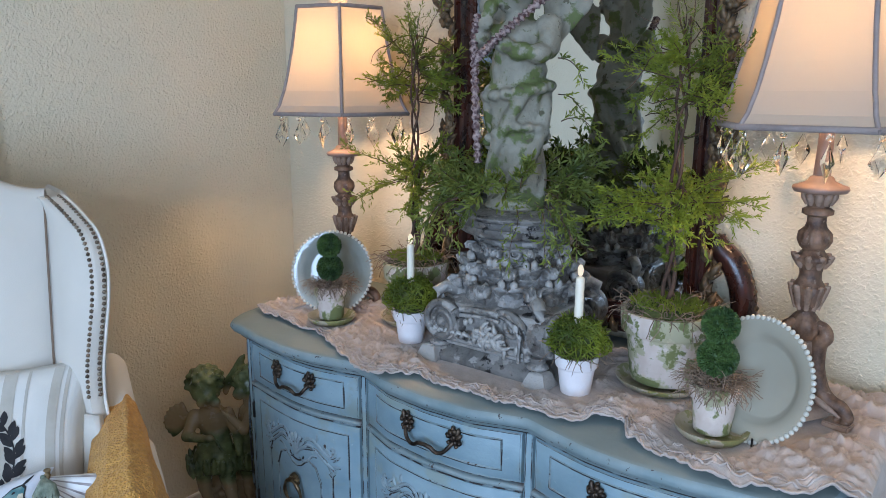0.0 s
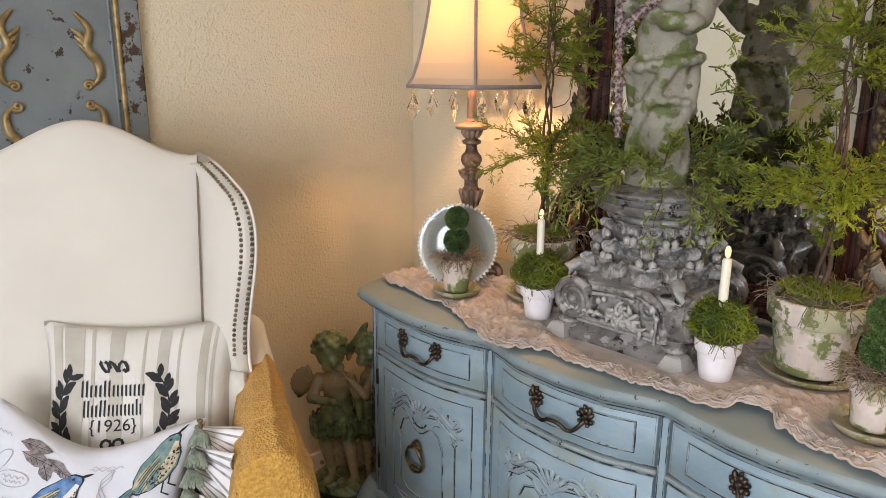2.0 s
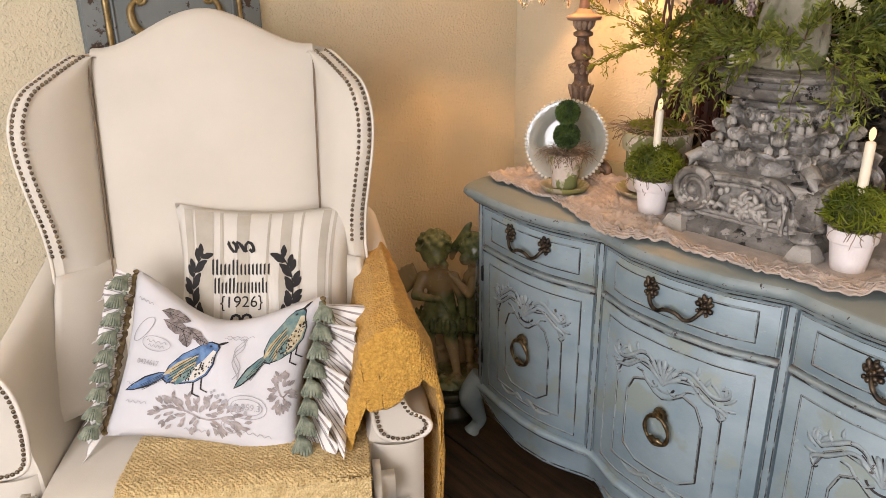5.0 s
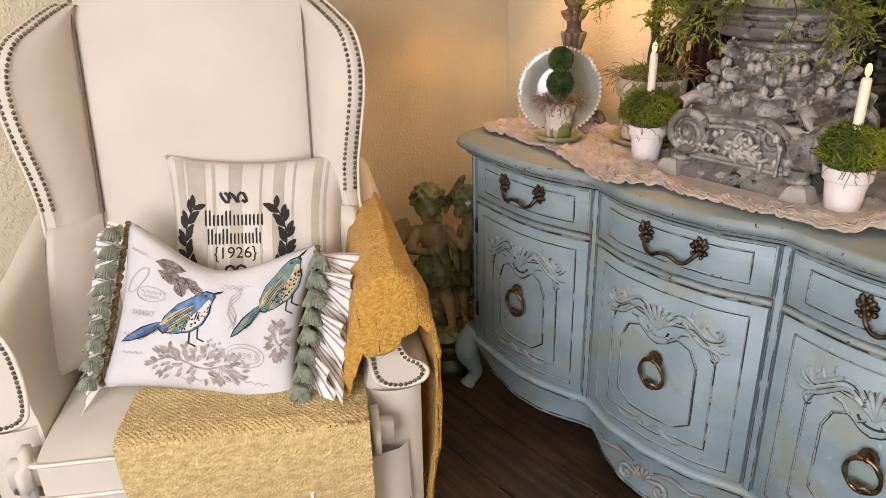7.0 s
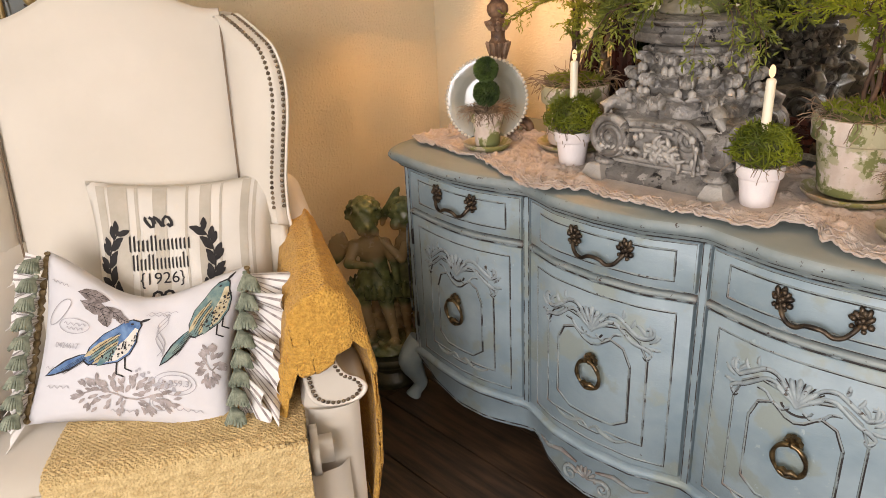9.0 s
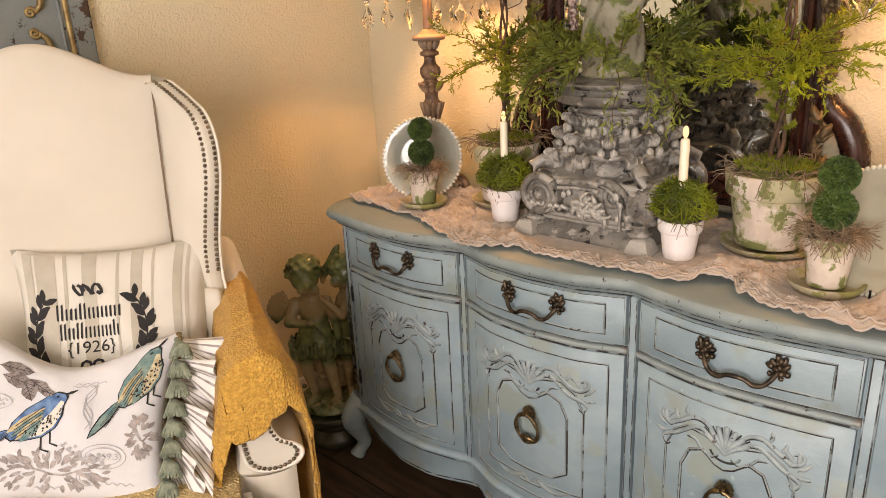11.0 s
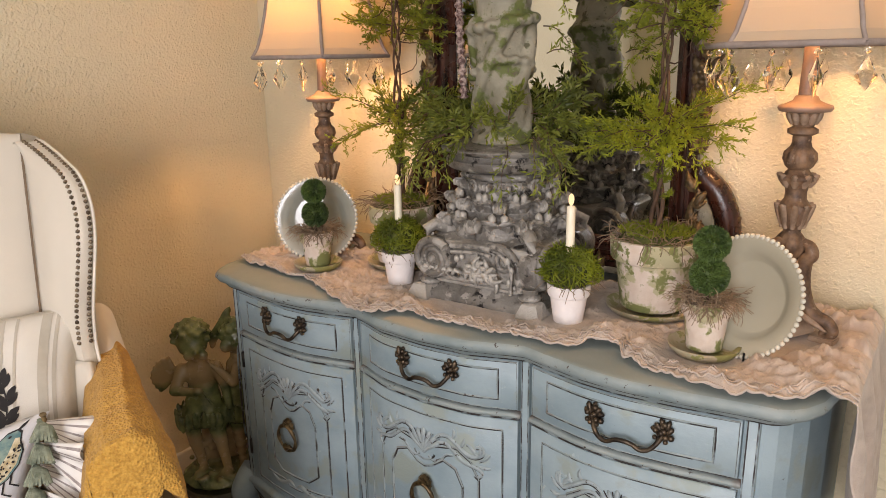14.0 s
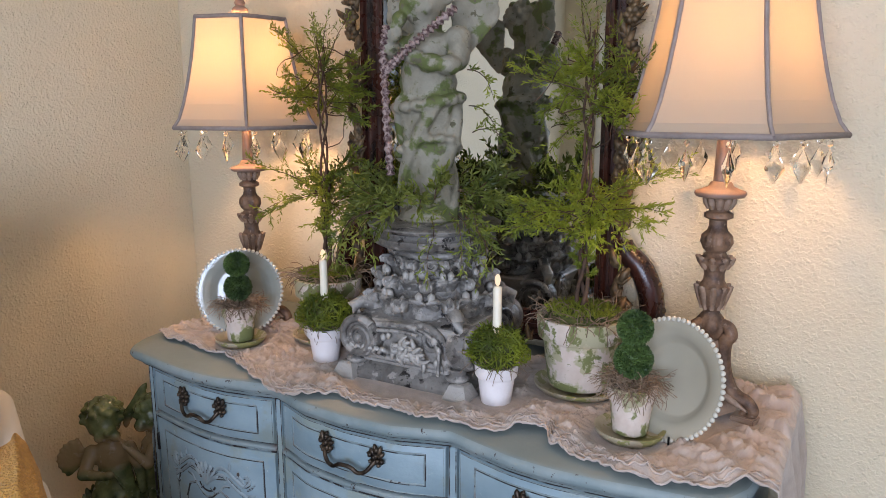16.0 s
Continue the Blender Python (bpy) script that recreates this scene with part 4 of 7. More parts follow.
POST = [(0.030, 0.085), (0.027, 0.12), (0.036, 0.128), (0.036, 0.136), (0.028, 0.142), (0.019, 0.150), (0.019, 0.158), (0.027, 0.165), (0.034, 0.18), (0.033, 0.195), (0.024, 0.208), (0.018, 0.214),
        (0.020, 0.222), (0.028, 0.232), (0.033, 0.250), (0.037, 0.268), (0.030, 0.272), (0.023, 0.282), (0.022, 0.295), (0.026, 0.312), (0.037, 0.320), (0.038, 0.326), (0.028, 0.331), (0.021, 0.340),
        (0.029, 0.347), (0.034, 0.360), (0.032, 0.374), (0.022, 0.385), (0.019, 0.394), (0.019, 0.406), (0.031, 0.411), (0.031, 0.419), (0.021, 0.424), (0.024, 0.436), (0.032, 0.450)]


def gadroon(a, z):
    if 0.165 < z < 0.208 or 0.347 < z < 0.380:
        return 1 + 0.16 * abs(math.cos(6 * a)) - 0.10
    if 0.222 < z < 0.272 or 0.312 < z < 0.328 or 0.424 < z < 0.452:
        return 1 + 0.09 * math.cos(8 * a) * (1 if z > 0.3 else math.sin((z - 0.222) / 0.05 * math.pi * 0.5))
    return 1


def table_lamp(m, turn, label, foot):
    L = thing("table_lamp", m, label, "table lamp", "pair of buffet lamps")
    part("post", lathe([(r * 0.9, z) for r, z in POST], 48, wob=gadroon), WOODL, L)
    for z0, z1, r0, r1, n in ((0.222, 0.272, 0.020, 0.038, 9), (0.305, 0.330, 0.022, 0.039, 8), (0.428, 0.452, 0.020, 0.032, 9), (0.086, 0.130, 0.030, 0.036, 6)):
        bm = bmesh.new()
        for k in range(n):
            a = 2 * math.pi * k / n
            tube([(math.cos(a) * (r0 + (r1 - r0) * t * t), math.sin(a) * (r0 + (r1 - r0) * t * t), z0 + (z1 - z0) * min(1.0, t * 1.1)) for t in (0, 0.3, 0.6, 0.85, 1.0)], [0.004, 0.0075, 0.0085, 0.006, 0.002], 6, bm)
        part("leaf_cup", bm, WOODL, L, "carved acanthus leaf cup")
    bm = lathe([(0.064, 0.010), (0.054, 0.03), (0.044, 0.06), (0.038, 0.10), (0.034, 0.15), (0.030, 0.16)], 6)
    part("base_block", bm, WOODL, L, smooth=False)
    for k in range(3):
        a = radians(foot + 120 * k)
        c, s = 1.15 * math.cos(a), 1.15 * math.sin(a)
        path = spline([(r, z, 0) for r, z in ((0.020, 0.195), (0.034, 0.188), (0.038, 0.172), (0.029, 0.158), (0.026, 0.130), (0.030, 0.095), (0.042, 0.062), (0.060, 0.046), (0.076, 0.042), (0.088, 0.026), (0.082, 0.012), (0.070, 0.014), (0.073, 0.024))], 4)
        n = len(path)
        bm = tube([(p.x * c, p.x * s, p.y) for p in path], [0.010 + 0.008 * math.sin(math.pi * min(1, i / n * 1.15)) - 0.004 * (i / n) for i in range(n)], 10)
        tube([((0.03 + 0.05 * t) * c - 0.012 * s, (0.03 + 0.05 * t) * s + 0.012 * c, 0.055 - 0.028 * t) for t in (0, 0.3, 0.6, 1)], [0.003, 0.008, 0.007, 0.002], 6, bm)
        tube([((0.03 + 0.05 * t) * c + 0.012 * s, (0.03 + 0.05 * t) * s - 0.012 * c, 0.055 - 0.028 * t) for t in (0, 0.3, 0.6, 1)], [0.003, 0.008, 0.007, 0.002], 6, bm)
        part("scroll_foot", bm, WOODL, L)
        f = box(-0.026, 0.022, -0.018, 0.018, 0.0, 0.012, 0.002)
        bmesh.ops.transform(f, matrix=pose(0.076 * c, 0.076 * s, 0, 0, 0, foot + 120 * k), verts=f.verts)
        part("foot_block", f, WOODL, L, smooth=False)
    part("collar", lathe([(0.030, 0.4505), (0.046, 0.453), (0.050, 0.459), (0.048, 0.464), (0.036, 0.468), (0.024, 0.474), (0.020, 0.482), (0.016, 0.4835)], 32), COLLAR, L, "flared pinkish wooden collar")
    part("neck", lathe([(0.0155, 0.484), (0.014, 0.53), (0.013, 0.60), (0.006, 0.605), (0.004, 0.87)], 20), COLLAR, L)
    part("bulb_glass", lathe([(0.012, 0.66), (0.016, 0.67), (0.014, 0.675)], 12), TRIM, L)
    R = [(0.212, 0.578), (0.196, 0.60), (0.180, 0.64), (0.166, 0.69), (0.152, 0.75), (0.141, 0.81), (0.133, 0.865)]
    bm = bmesh.new()
    rows = []
    for r, z in R:
        row = []
        for k in range(6):
            p0 = Vector((math.cos(radians(turn + 60 * k)), math.sin(radians(turn + 60 * k)), 0))
            p1 = Vector((math.cos(radians(turn + 60 * k + 60)), math.sin(radians(turn + 60 * k + 60)), 0))
            for j in range(4):
                q = p0.lerp(p1, j / 4) * r
                q.z = z
                row.append(bm.verts.new(q))
        rows.append(row)
    for a, b in zip(rows, rows[1:]):
        for i in range(24):
            bm.faces.new((a[i], a[(i + 1) % 24], b[(i + 1) % 24], b[i]))
    sh = part("shade", bm, SHADEM, L, "cream silk bell shade with taupe trim", smooth=False)
    for k in range(6):
        a = radians(turn + 60 * k)
        part("rib", tube([(math.cos(a) * r * 1.004, math.sin(a) * r * 1.004, z) for r, z in R], 0.0045, 6), SHADET, sh)
    for (r, z), rad in ((R[0], 0.0065), (R[-1], 0.006)):
        part("trim", tube([(math.cos(radians(turn + 60 * k)) * r, math.sin(radians(turn + 60 * k)) * r, z) for k in range(7)], rad, 6), SHADET, sh)
    part("spider", tube([(-0.132 * math.cos(radians(turn)), -0.132 * math.sin(radians(turn)), 0.862), (0, 0, 0.862), (0.132 * math.cos(radians(turn)), 0.132 * math.sin(radians(turn)), 0.862)], 0.002, 5), DARK, L)
    part("finial", lathe([(0.008, 0.868), (0.012, 0.872), (0.008, 0.878), (0.020, 0.886), (0.022, 0.896), (0.012, 0.904), (0.015, 0.912), (0.010, 0.922), (0.002, 0.928)], 16), COLLAR, L, "small carved finial")
    me = None
    for k in range(15):
        a = radians(turn + 24 * k + 6)
        sector = math.radians(((24 * k + 6) % 60) - 30)
        r = 0.196 * math.cos(math.radians(30)) / math.cos(sector)
        if me is None:
            bm = ball((0, 0, -0.006), 0.005, None, 1)
            top, bot = bm.verts.new((0, 0, -0.012)), bm.verts.new((0, 0, -0.062))
            ring = [bm.verts.new((0.0145 * math.cos(q), 0.0075 * math.sin(q), -0.036 - 0.005 * math.cos(2 * q))) for q in [2 * math.pi * i / 8 for i in range(8)]]
            for i in range(8):
                bm.faces.new((top, ring[i], ring[(i + 1) % 8]))
                bm.faces.new((bot, ring[(i + 1) % 8], ring[i]))
            c = part("crystal", bm, CRYSTAL, L, "clear faceted hanging crystal", smooth=False)
            me = c.data
        else:
            c = new("crystal", me)
            c.parent = L
            c["label"] = "clear faceted hanging crystal"
        sc = 1.2 + 0.3 * ((k * 7) % 5) / 5
        c.matrix_basis = Matrix.Translation((math.cos(a) * r, math.sin(a) * r, 0.572)) @ pose(0, 0, 0, 0, 0, k * 47) @ Matrix.Diagonal((sc, sc, sc, 1))
    return L


table_lamp(pose(-0.615, -0.147, TOP), -44, "carved wooden buffet lamp glowing behind the pale plate", 20)
table_lamp(pose(0.662, -0.128, TOP + 0.004), -60, "carved wooden buffet lamp glowing on the draped cloth", -14)


# ---- mirror ----
mir = thing("mirror", pose(0.028, 0.070, TOP), "ornate dark mahogany mirror with gilt carved leaves", "mirror")
part("mirror_glass", box(-0.325, 0.325, 0.0, 0.006, 0.10, 1.28), GLASS, mir, smooth=False)
part("backing", box(-0.37, 0.37, 0.0065, 0.035, 0.02, 1.34), MAHOG, mir, smooth=False)


def rail_profile(path, prof, mat, parent, name):
    """Sweeps a stepped section (inward, out) along straight or curved edges given as (point, inward) pairs."""
    bm = bmesh.new()
    rows = [[bm.verts.new((p[0] + d[0] * a, -b, p[1] + d[1] * a)) for a, b in prof] for p, d in path]
    for a, b in zip(rows, rows[1:]):
        for k in range(len(prof) - 1):
            bm.faces.new((a[k], a[k + 1], b[k + 1], b[k]))
    bm.faces.new(rows[0])
    bm.faces.new(rows[-1])
    return part(name, bm, mat, parent, smooth=False)


PROF = [(0.0, -0.005), (0.0, 0.018), (0.010, 0.030), (0.020, 0.030), (0.024, 0.022), (0.032, 0.022), (0.036, 0.032), (0.046, 0.030), (0.052, 0.014), (0.062, 0.012), (0.066, 0.002)]
for sx in (-1, 1):
    rail_profile([((sx * 0.385, z), (-sx, 0)) for z in (0.05, 1.34)], PROF, MAHOG, mir, "frame_side")
rail_profile([((x, 0.04), (0, 1)) for x in (-0.385, 0.385)], PROF, MAHOG, mir, "frame_bottom")
rail_profile([((x, 1.345), (0, -1)) for x in (-0.385, 0.385)], PROF, MAHOG, mir, "frame_top")


def leaf_blob(bm, x, z, ang, ln, wd, y=-0.03):
    c, s = math.cos(ang), math.sin(ang)
    for off, k in ((0, 1.0), (0.45, 0.62), (-0.45, 0.62)):
        cc, ss = math.cos(ang + off), math.sin(ang + off)
        tube([(x + cc * ln * k * t, y - 0.012 * math.sin(math.pi * t), z + ss * ln * k * t) for t in (0, 0.3, 0.65, 1)], [wd * 0.3, wd * k, wd * 0.8 * k, wd * 0.15], 6, bm)


for sx in (-1, 1):
    # bulging scrolled lower corner
    lob = [(0.395, 0.02), (0.445, 0.035), (0.468, 0.10), (0.465, 0.18), (0.440, 0.245), (0.402, 0.285), (0.390, 0.31)]
    line = spline([(sx * a, -0.012, b) for a, b in lob], 6)
    part("scroll_corner", tube(line, [0.022 + 0.008 * math.sin(math.pi * i / len(line)) for i in range(len(line))], 10), MAHOG, mir, "bulging mahogany scroll at the lower corner")
    bm = bmesh.new()
    for i in range(18):
        t = i / 17
        p = line[int(t * (len(line) - 1))]
        ball((p.x + sx * 0.026 * (1 if p.z < 0.26 else 0.4), -0.016, p.z), 0.0095, bm, 1)
    part("bead_row", bm, GILT, mir)
    bm = bmesh.new()
    tube([(sx * (0.40 + a - 0.02), -0.02, b + 0.03) for a, b in spiral((0.0, 0.10), 0.042, 1.6, 0.5, 1)], [0.012] * 12 + [0.009] * 11, 7, bm)
    part("corner_carving", bm, GILT, mir, "dull gilt spiral carving")
    for z, an in ((0.17, 100), (0.21, 60), (0.25, 115), (0.13, 70), (0.06, 140)):
        bm = bmesh.new()
        leaf_blob(bm, sx * 0.39, z, radians(an if sx > 0 else 180 - an), 0.055, 0.012)
        part("carved_leaf", bm, GILT, mir)
    for z0, n, wid in ((0.34, 9, 0.075), (0.50, 7, 0.06), (0.66, 8, 0.065), (0.86, 12, 0.085), (1.15, 8, 0.07)):
        bm = bmesh.new()
        rnd = random.Random(int(z0 * 100) + (7 if sx > 0 else 0))
        for k in range(n):
            z = z0 + 0.20 * k / n
            leaf_blob(bm, sx * (0.385 + rnd.uniform(-0.012, 0.01)), z, radians((rnd.uniform(30, 120)) if sx > 0 else (180 - rnd.uniform(30, 120))), wid * rnd.uniform(0.6, 1.0), 0.011)
            if k % 3 == 1:
                for q in range(6):
                    ball((sx * (0.395 + 0.012 * math.cos(q * 1.05)), -0.045, z + 0.012 * math.sin(q * 1.05)), 0.011, bm, 1)
        part("leaf_carving", bm, GILT, mir, "dull gilt carved leaves and rosettes")
for k in range(17):
    x = -0.33 + 0.66 * k / 16
    bm = bmesh.new()
    leaf_blob(bm, x, 0.03, radians(70 if k % 2 else 110), 0.045, 0.010, -0.028)
    part("carved_leaf", bm, GILT, mir)


# ---- carved capital ----
cap = thing("column_capital", pose(0.036, -0.193, TOP, 0, 0, 1.0), "chipped grey plaster column capital with scroll volutes", "capital")
bm = bmesh.new()
rows = []
for h, z in ((0.160, 0.0), (0.162, 0.006), (0.160, 0.020), (0.140, 0.036), (0.132, 0.046), (0.134, 0.052), (0.120, 0.058)):
    row = []
    for k in range(4):
        a0, a1 = radians(45 + 90 * k), radians(135 + 90 * k)
        p0 = Vector((math.cos(a0), math.sin(a0), 0)) * h * 1.414
        p1 = Vector((math.cos(a1), math.sin(a1), 0)) * h * 1.414
        nrm = (p0 + p1).normalized()
        for j in range(6):
            t = j / 6
            q = p0.lerp(p1, t) - nrm * 0.006 * math.sin(math.pi * t)
            row.append(bm.verts.new((q.x, q.y, z)))
    rows.append(row)
for a, b in zip(rows, rows[1:]):
    for i in range(24):
        bm.faces.new((a[i], a[(i + 1) % 24], b[(i + 1) % 24], b[i]))
bm.faces.new(rows[0])
bm.faces.new(rows[-1])
part("plinth", bm, STONE, cap)
for k in range(4):
    a = radians(45 + 90 * k)
    d = Vector((math.cos(a), math.sin(a), 0))
    f = lathe([(0.041, 0.0), (0.042, 0.009), (0.026, 0.036), (0.018, 0.040)], 4)
    bmesh.ops.transform(f, matrix=Matrix.Translation(d * 0.212) @ pose(0, 0, 0, 0, 0, 45), verts=f.verts)
    part("corner_foot", f, STONE, cap, smooth=False)
    part("corner_neck", lathe([(0.020, 0.036), (0.027, 0.042), (0.027, 0.048), (0.019, 0.054), (0.022, 0.066)], 12, center=(d.x * 0.192, d.y * 0.192, 0)), STONE, cap)
core = lathe([(0.186, 0.048), (0.184, 0.062), (0.186, 0.082), (0.190, 0.104), (0.197, 0.126), (0.205, 0.142), (0.206, 0.148), (0.198, 0.152), (0.180, 0.158), (0.160, 0.166)], 4)
part("core", core, STONE, cap, smooth=False, m=pose(0, 0, 0, 0, 0, 45))
for k in range(4):
    rot = pose(0, 0, 0, 0, 0, 90 * k)
    # on each face two volutes and a band of leaf carving
    for sx in (-1,):
        bm = bmesh.new()
        loop = [(sx * (0.112 + a), -0.166, 0.106 + b) for a, b in spiral((0, 0), 0.050, 2.0, 2.4, -1, 40, 0.10)]
        tube(loop, [0.0105 - 0.0065 * i / 40 for i in range(41)], 8, bm)
        ball((sx * 0.112, -0.166, 0.106), 0.011, bm, 2)
        g = lathe([(0.048, -0.03), (0.052, -0.012), (0.050, 0.010), (0.046, 0.020)], 20)
        bmesh.ops.transform(g, matrix=Matrix.Translation((sx * 0.112, -0.146, 0.106)) @ pose(0, 0, 0, 90, 0, 0), verts=g.verts)
        me = bpy.data.meshes.new("tmp")
        g.to_mesh(me)
        g.free()
        bm.from_mesh(me)
        bpy.data.meshes.remove(me)
        bmesh.ops.transform(bm, matrix=rot, verts=bm.verts)
        part("volute", bm, STONE, cap)
    # band scroll that closes the face beside the corner post
    line = spline([(0.030, -0.142, 0.146), (0.062, -0.146, 0.152), (0.094, -0.150, 0.140), (0.112, -0.152, 0.112), (0.116, -0.152, 0.080), (0.118, -0.150, 0.056)], 6)
    bm = tube(line, [0.0095] * len(line), 8)
    tube([(p.x - 0.020 - 0.004 * math.sin(p.z * 40), p.y - 0.002, p.z - 0.010) for p in line[4:]], 0.0045, 6, bm)
    tube([(0.074 + a, -0.142, 0.116 + b) for a, b in spiral((0, 0), 0.026, 1.5, 1.2, 1, 24)], [0.008 - 0.00016 * i for i in range(25)], 7, bm)
    bmesh.ops.transform(bm, matrix=rot, verts=bm.verts)
    part("band_scroll", bm, STONE, cap)
    bm = bmesh.new()
    if k == 0:               # the face towards the room: mouldings, a row of curled leaves and a spray
        for z, r in ((0.146, 0.0075), (0.131, 0.0050)):
            part("top_molding", tube([(-0.066, -0.152, z - 0.004), (-0.03, -0.150, z), (0.02, -0.150, z + 0.001), (0.040, -0.150, z - 0.002)], r, 8), STONE, cap)
        for z, r in ((0.060, 0.0070), (0.049, 0.0045)):
            part("base_molding", tube([(-0.142, -0.138, z), (0.0, -0.140, z), (0.105, -0.138, z)], r, 8), STONE, cap)
        for q in range(6):
            x = -0.136 + 0.017 * q
            tube([(x, -0.146, 0.064), (x - 0.004, -0.160, 0.078), (x + 0.006, -0.166, 0.088), (x + 0.014, -0.158, 0.082), (x + 0.012, -0.152, 0.074)], [0.004, 0.0070, 0.0068, 0.0050, 0.003], 7, bm)
        rc = random.Random(31)
        for q in range(46):
            an = radians(rc.uniform(-40, 220) if q < 32 else rc.uniform(220, 320))
            ln = rc.uniform(0.018, 0.046) * (1 - 0.30 * abs(math.sin(an)))
            turn = rc.choice((-1.1, -0.7, 0.7, 1.1))
            ox, oz = rc.uniform(-0.032, 0.022), rc.uniform(-0.010, 0.010)
            tube([(0.030 + ox + math.cos(an + turn * t) * ln * t, -0.146 - 0.018 * math.sin(math.pi * t * 0.8) - 0.004 * (q % 3), 0.090 + oz + math.sin(an + turn * t) * ln * t * 0.92) for t in (0, 0.3, 0.6, 0.85, 1)], [0.0035, 0.0062, 0.0060, 0.0045, 0.0014], 7, bm)
        for q in range(7):
            an = q * 0.9
            ball((0.028 + 0.012 * math.cos(an), -0.164, 0.088 + 0.012 * math.sin(an)), 0.0075, bm, 1)
        for x, z, r in ((0.086, 0.124, 0.010), (0.096, 0.104, 0.008), (0.092, 0.074, 0.010), (-0.050, 0.112, 0.008), (-0.036, 0.118, 0.007)):
            ball((x, -0.152, z), r, bm, 1, (1, 0.8, 1.3))
        bmesh.ops.transform(bm, matrix=rot, verts=bm.verts)
        part("face_carving", bm, STONEC, cap, "carved leaf spray between scrolls")["kind"] = "stuff"
        continue
    # running leaf scroll across the other faces
    vine = spline([(-0.062, 0, 0.118), (-0.055, 0, 0.075), (-0.02, 0, 0.066), (0.015, 0, 0.085), (0.035, 0, 0.115), (0.070, 0, 0.122), (0.092, 0, 0.100), (0.082, 0, 0.080), (0.068, 0, 0.090)], 6)
    n = len(vine)
    tube([(p.x, -0.136, p.z) for p in vine], [0.0095 - 0.003 * i / n for i in range(n)], 7, bm)
    for i in range(2, n - 2, 2):
        p, q = vine[i], vine[i + 1] - vine[i - 1]
        base = math.atan2(q.z, q.x)
        for sg in (-1, 1):
            an, ln = base + sg * 0.9, 0.030 + 0.008 * math.sin(i * 1.3)
            tube([(p.x + math.cos(an - sg * 0.7 * t) * ln * t, -0.134 - 0.010 * math.sin(math.pi * t), p.z + math.sin(an - sg * 0.7 * t) * ln * t) for t in (0, 0.35, 0.7, 1)], [0.0028, 0.0066, 0.0056, 0.0014], 6, bm)
    for q in range(6):
        an = q * 1.047
        tube([(0.0, -0.136, 0.112), (0.010 * math.cos(an), -0.146, 0.112 + 0.010 * math.sin(an)), (0.019 * math.cos(an), -0.138, 0.112 + 0.019 * math.sin(an))], [0.003, 0.007, 0.002], 6, bm)
    bmesh.ops.transform(bm, matrix=rot, verts=bm.verts)
    part("face_carving", bm, STONEC, cap, "carved leaf scroll")["kind"] = "stuff"
part("bell", lathe([(0.125, 0.150), (0.138, 0.165), (0.128, 0.19), (0.112, 0.215), (0.100, 0.25), (0.096, 0.285), (0.105, 0.298), (0.104, 0.304), (0.098, 0.308)], 40,
                   wob=lambda a, z: 1 + 0.05 * math.cos(8 * a + z * 20)), STONE, cap)
CURL = [(0.0, -0.024), (0.4, -0.010), (0.66, 0.004), (0.82, 0.020), (0.93, 0.030), (1.0, 0.026)]
RISE = [(0.0, -0.040), (0.4, 0.0), (0.66, 0.026), (0.82, 0.032), (0.93, 0.024), (1.0, 0.010)]
for tier, (z0, r0, n, s) in enumerate(((0.176, 0.132, 8, 1.12), (0.222, 0.116, 8, 1.00), (0.268, 0.101, 8, 0.82))):
    for k in range(n):
        a = 2 * math.pi * (k + 0.5 * (tier % 2) + 0.06 * math.sin(k * 5 + tier)) / n
        d, s2 = Vector((math.cos(a), math.sin(a), 0)), Vector((-math.sin(a), math.cos(a), 0))

        def acanthus(u, v):
            q = 2 * u - 1
            w = 0.050 * s * math.sin(math.pi * (0.18 + 0.74 * v)) * (1 + 0.20 * math.sin(v * 19 + 1))
            out = lerp_table(CURL, v) * s + 0.006 * math.cos(q * 8.5) - 0.016 * q * q + 0.006 * (1 - abs(q)) ** 3
            return d * (r0 + out) + s2 * (w * q) + Vector((0, 0, z0 + lerp_table(RISE, v) * s - 0.010 * q * q * v))

        thicken(part("acanthus_leaf", sheet(acanthus, 16, 16), STONE, cap), 0.007, -1)
        part("leaf_tip", ball(d * (r0 + 0.022 * s) + Vector((0, 0, z0 + 0.012)), 0.0130 * s, None, 2, (1, 1, 0.85)), STONE, cap)
        if tier < 2:
            for q in range(3):
                e = a + (q - 1) * 0.30
                part("leaf_knob", ball((math.cos(e) * (r0 + 0.004), math.sin(e) * (r0 + 0.004), z0 + 0.034 - 0.012 * (q % 2)), 0.0095 * s, None, 1, (1, 1, 1.5)), STONE, cap)
            continue
        e = a + math.pi / n
        d, s2 = Vector((math.cos(e), math.sin(e), 0)), Vector((-math.sin(e), math.cos(e), 0))
        part("helix", tube([d * (r0 + 0.006) + s2 * p + Vector((0, 0, z0 + 0.012 + q)) for p, q in spiral((0, 0), 0.017 * s, 1.6, 0.4 + k, 1 if k % 2 else -1, 18)], [0.0062 * s - 0.0002 * i for i in range(19)], 7), STONE, cap)
for k in range(4):
    a = radians(45 + 90 * k)
    d = Vector((math.cos(a), math.sin(a), 0))
    part("corner_curl", tube([d * r + Vector((0, 0, z)) for r, z in ((0.12, 0.150), (0.15, 0.172), (0.180, 0.182), (0.200, 0.172), (0.196, 0.155), (0.184, 0.158))], [0.014, 0.016, 0.016, 0.015, 0.012, 0.008], 9), STONE, cap)
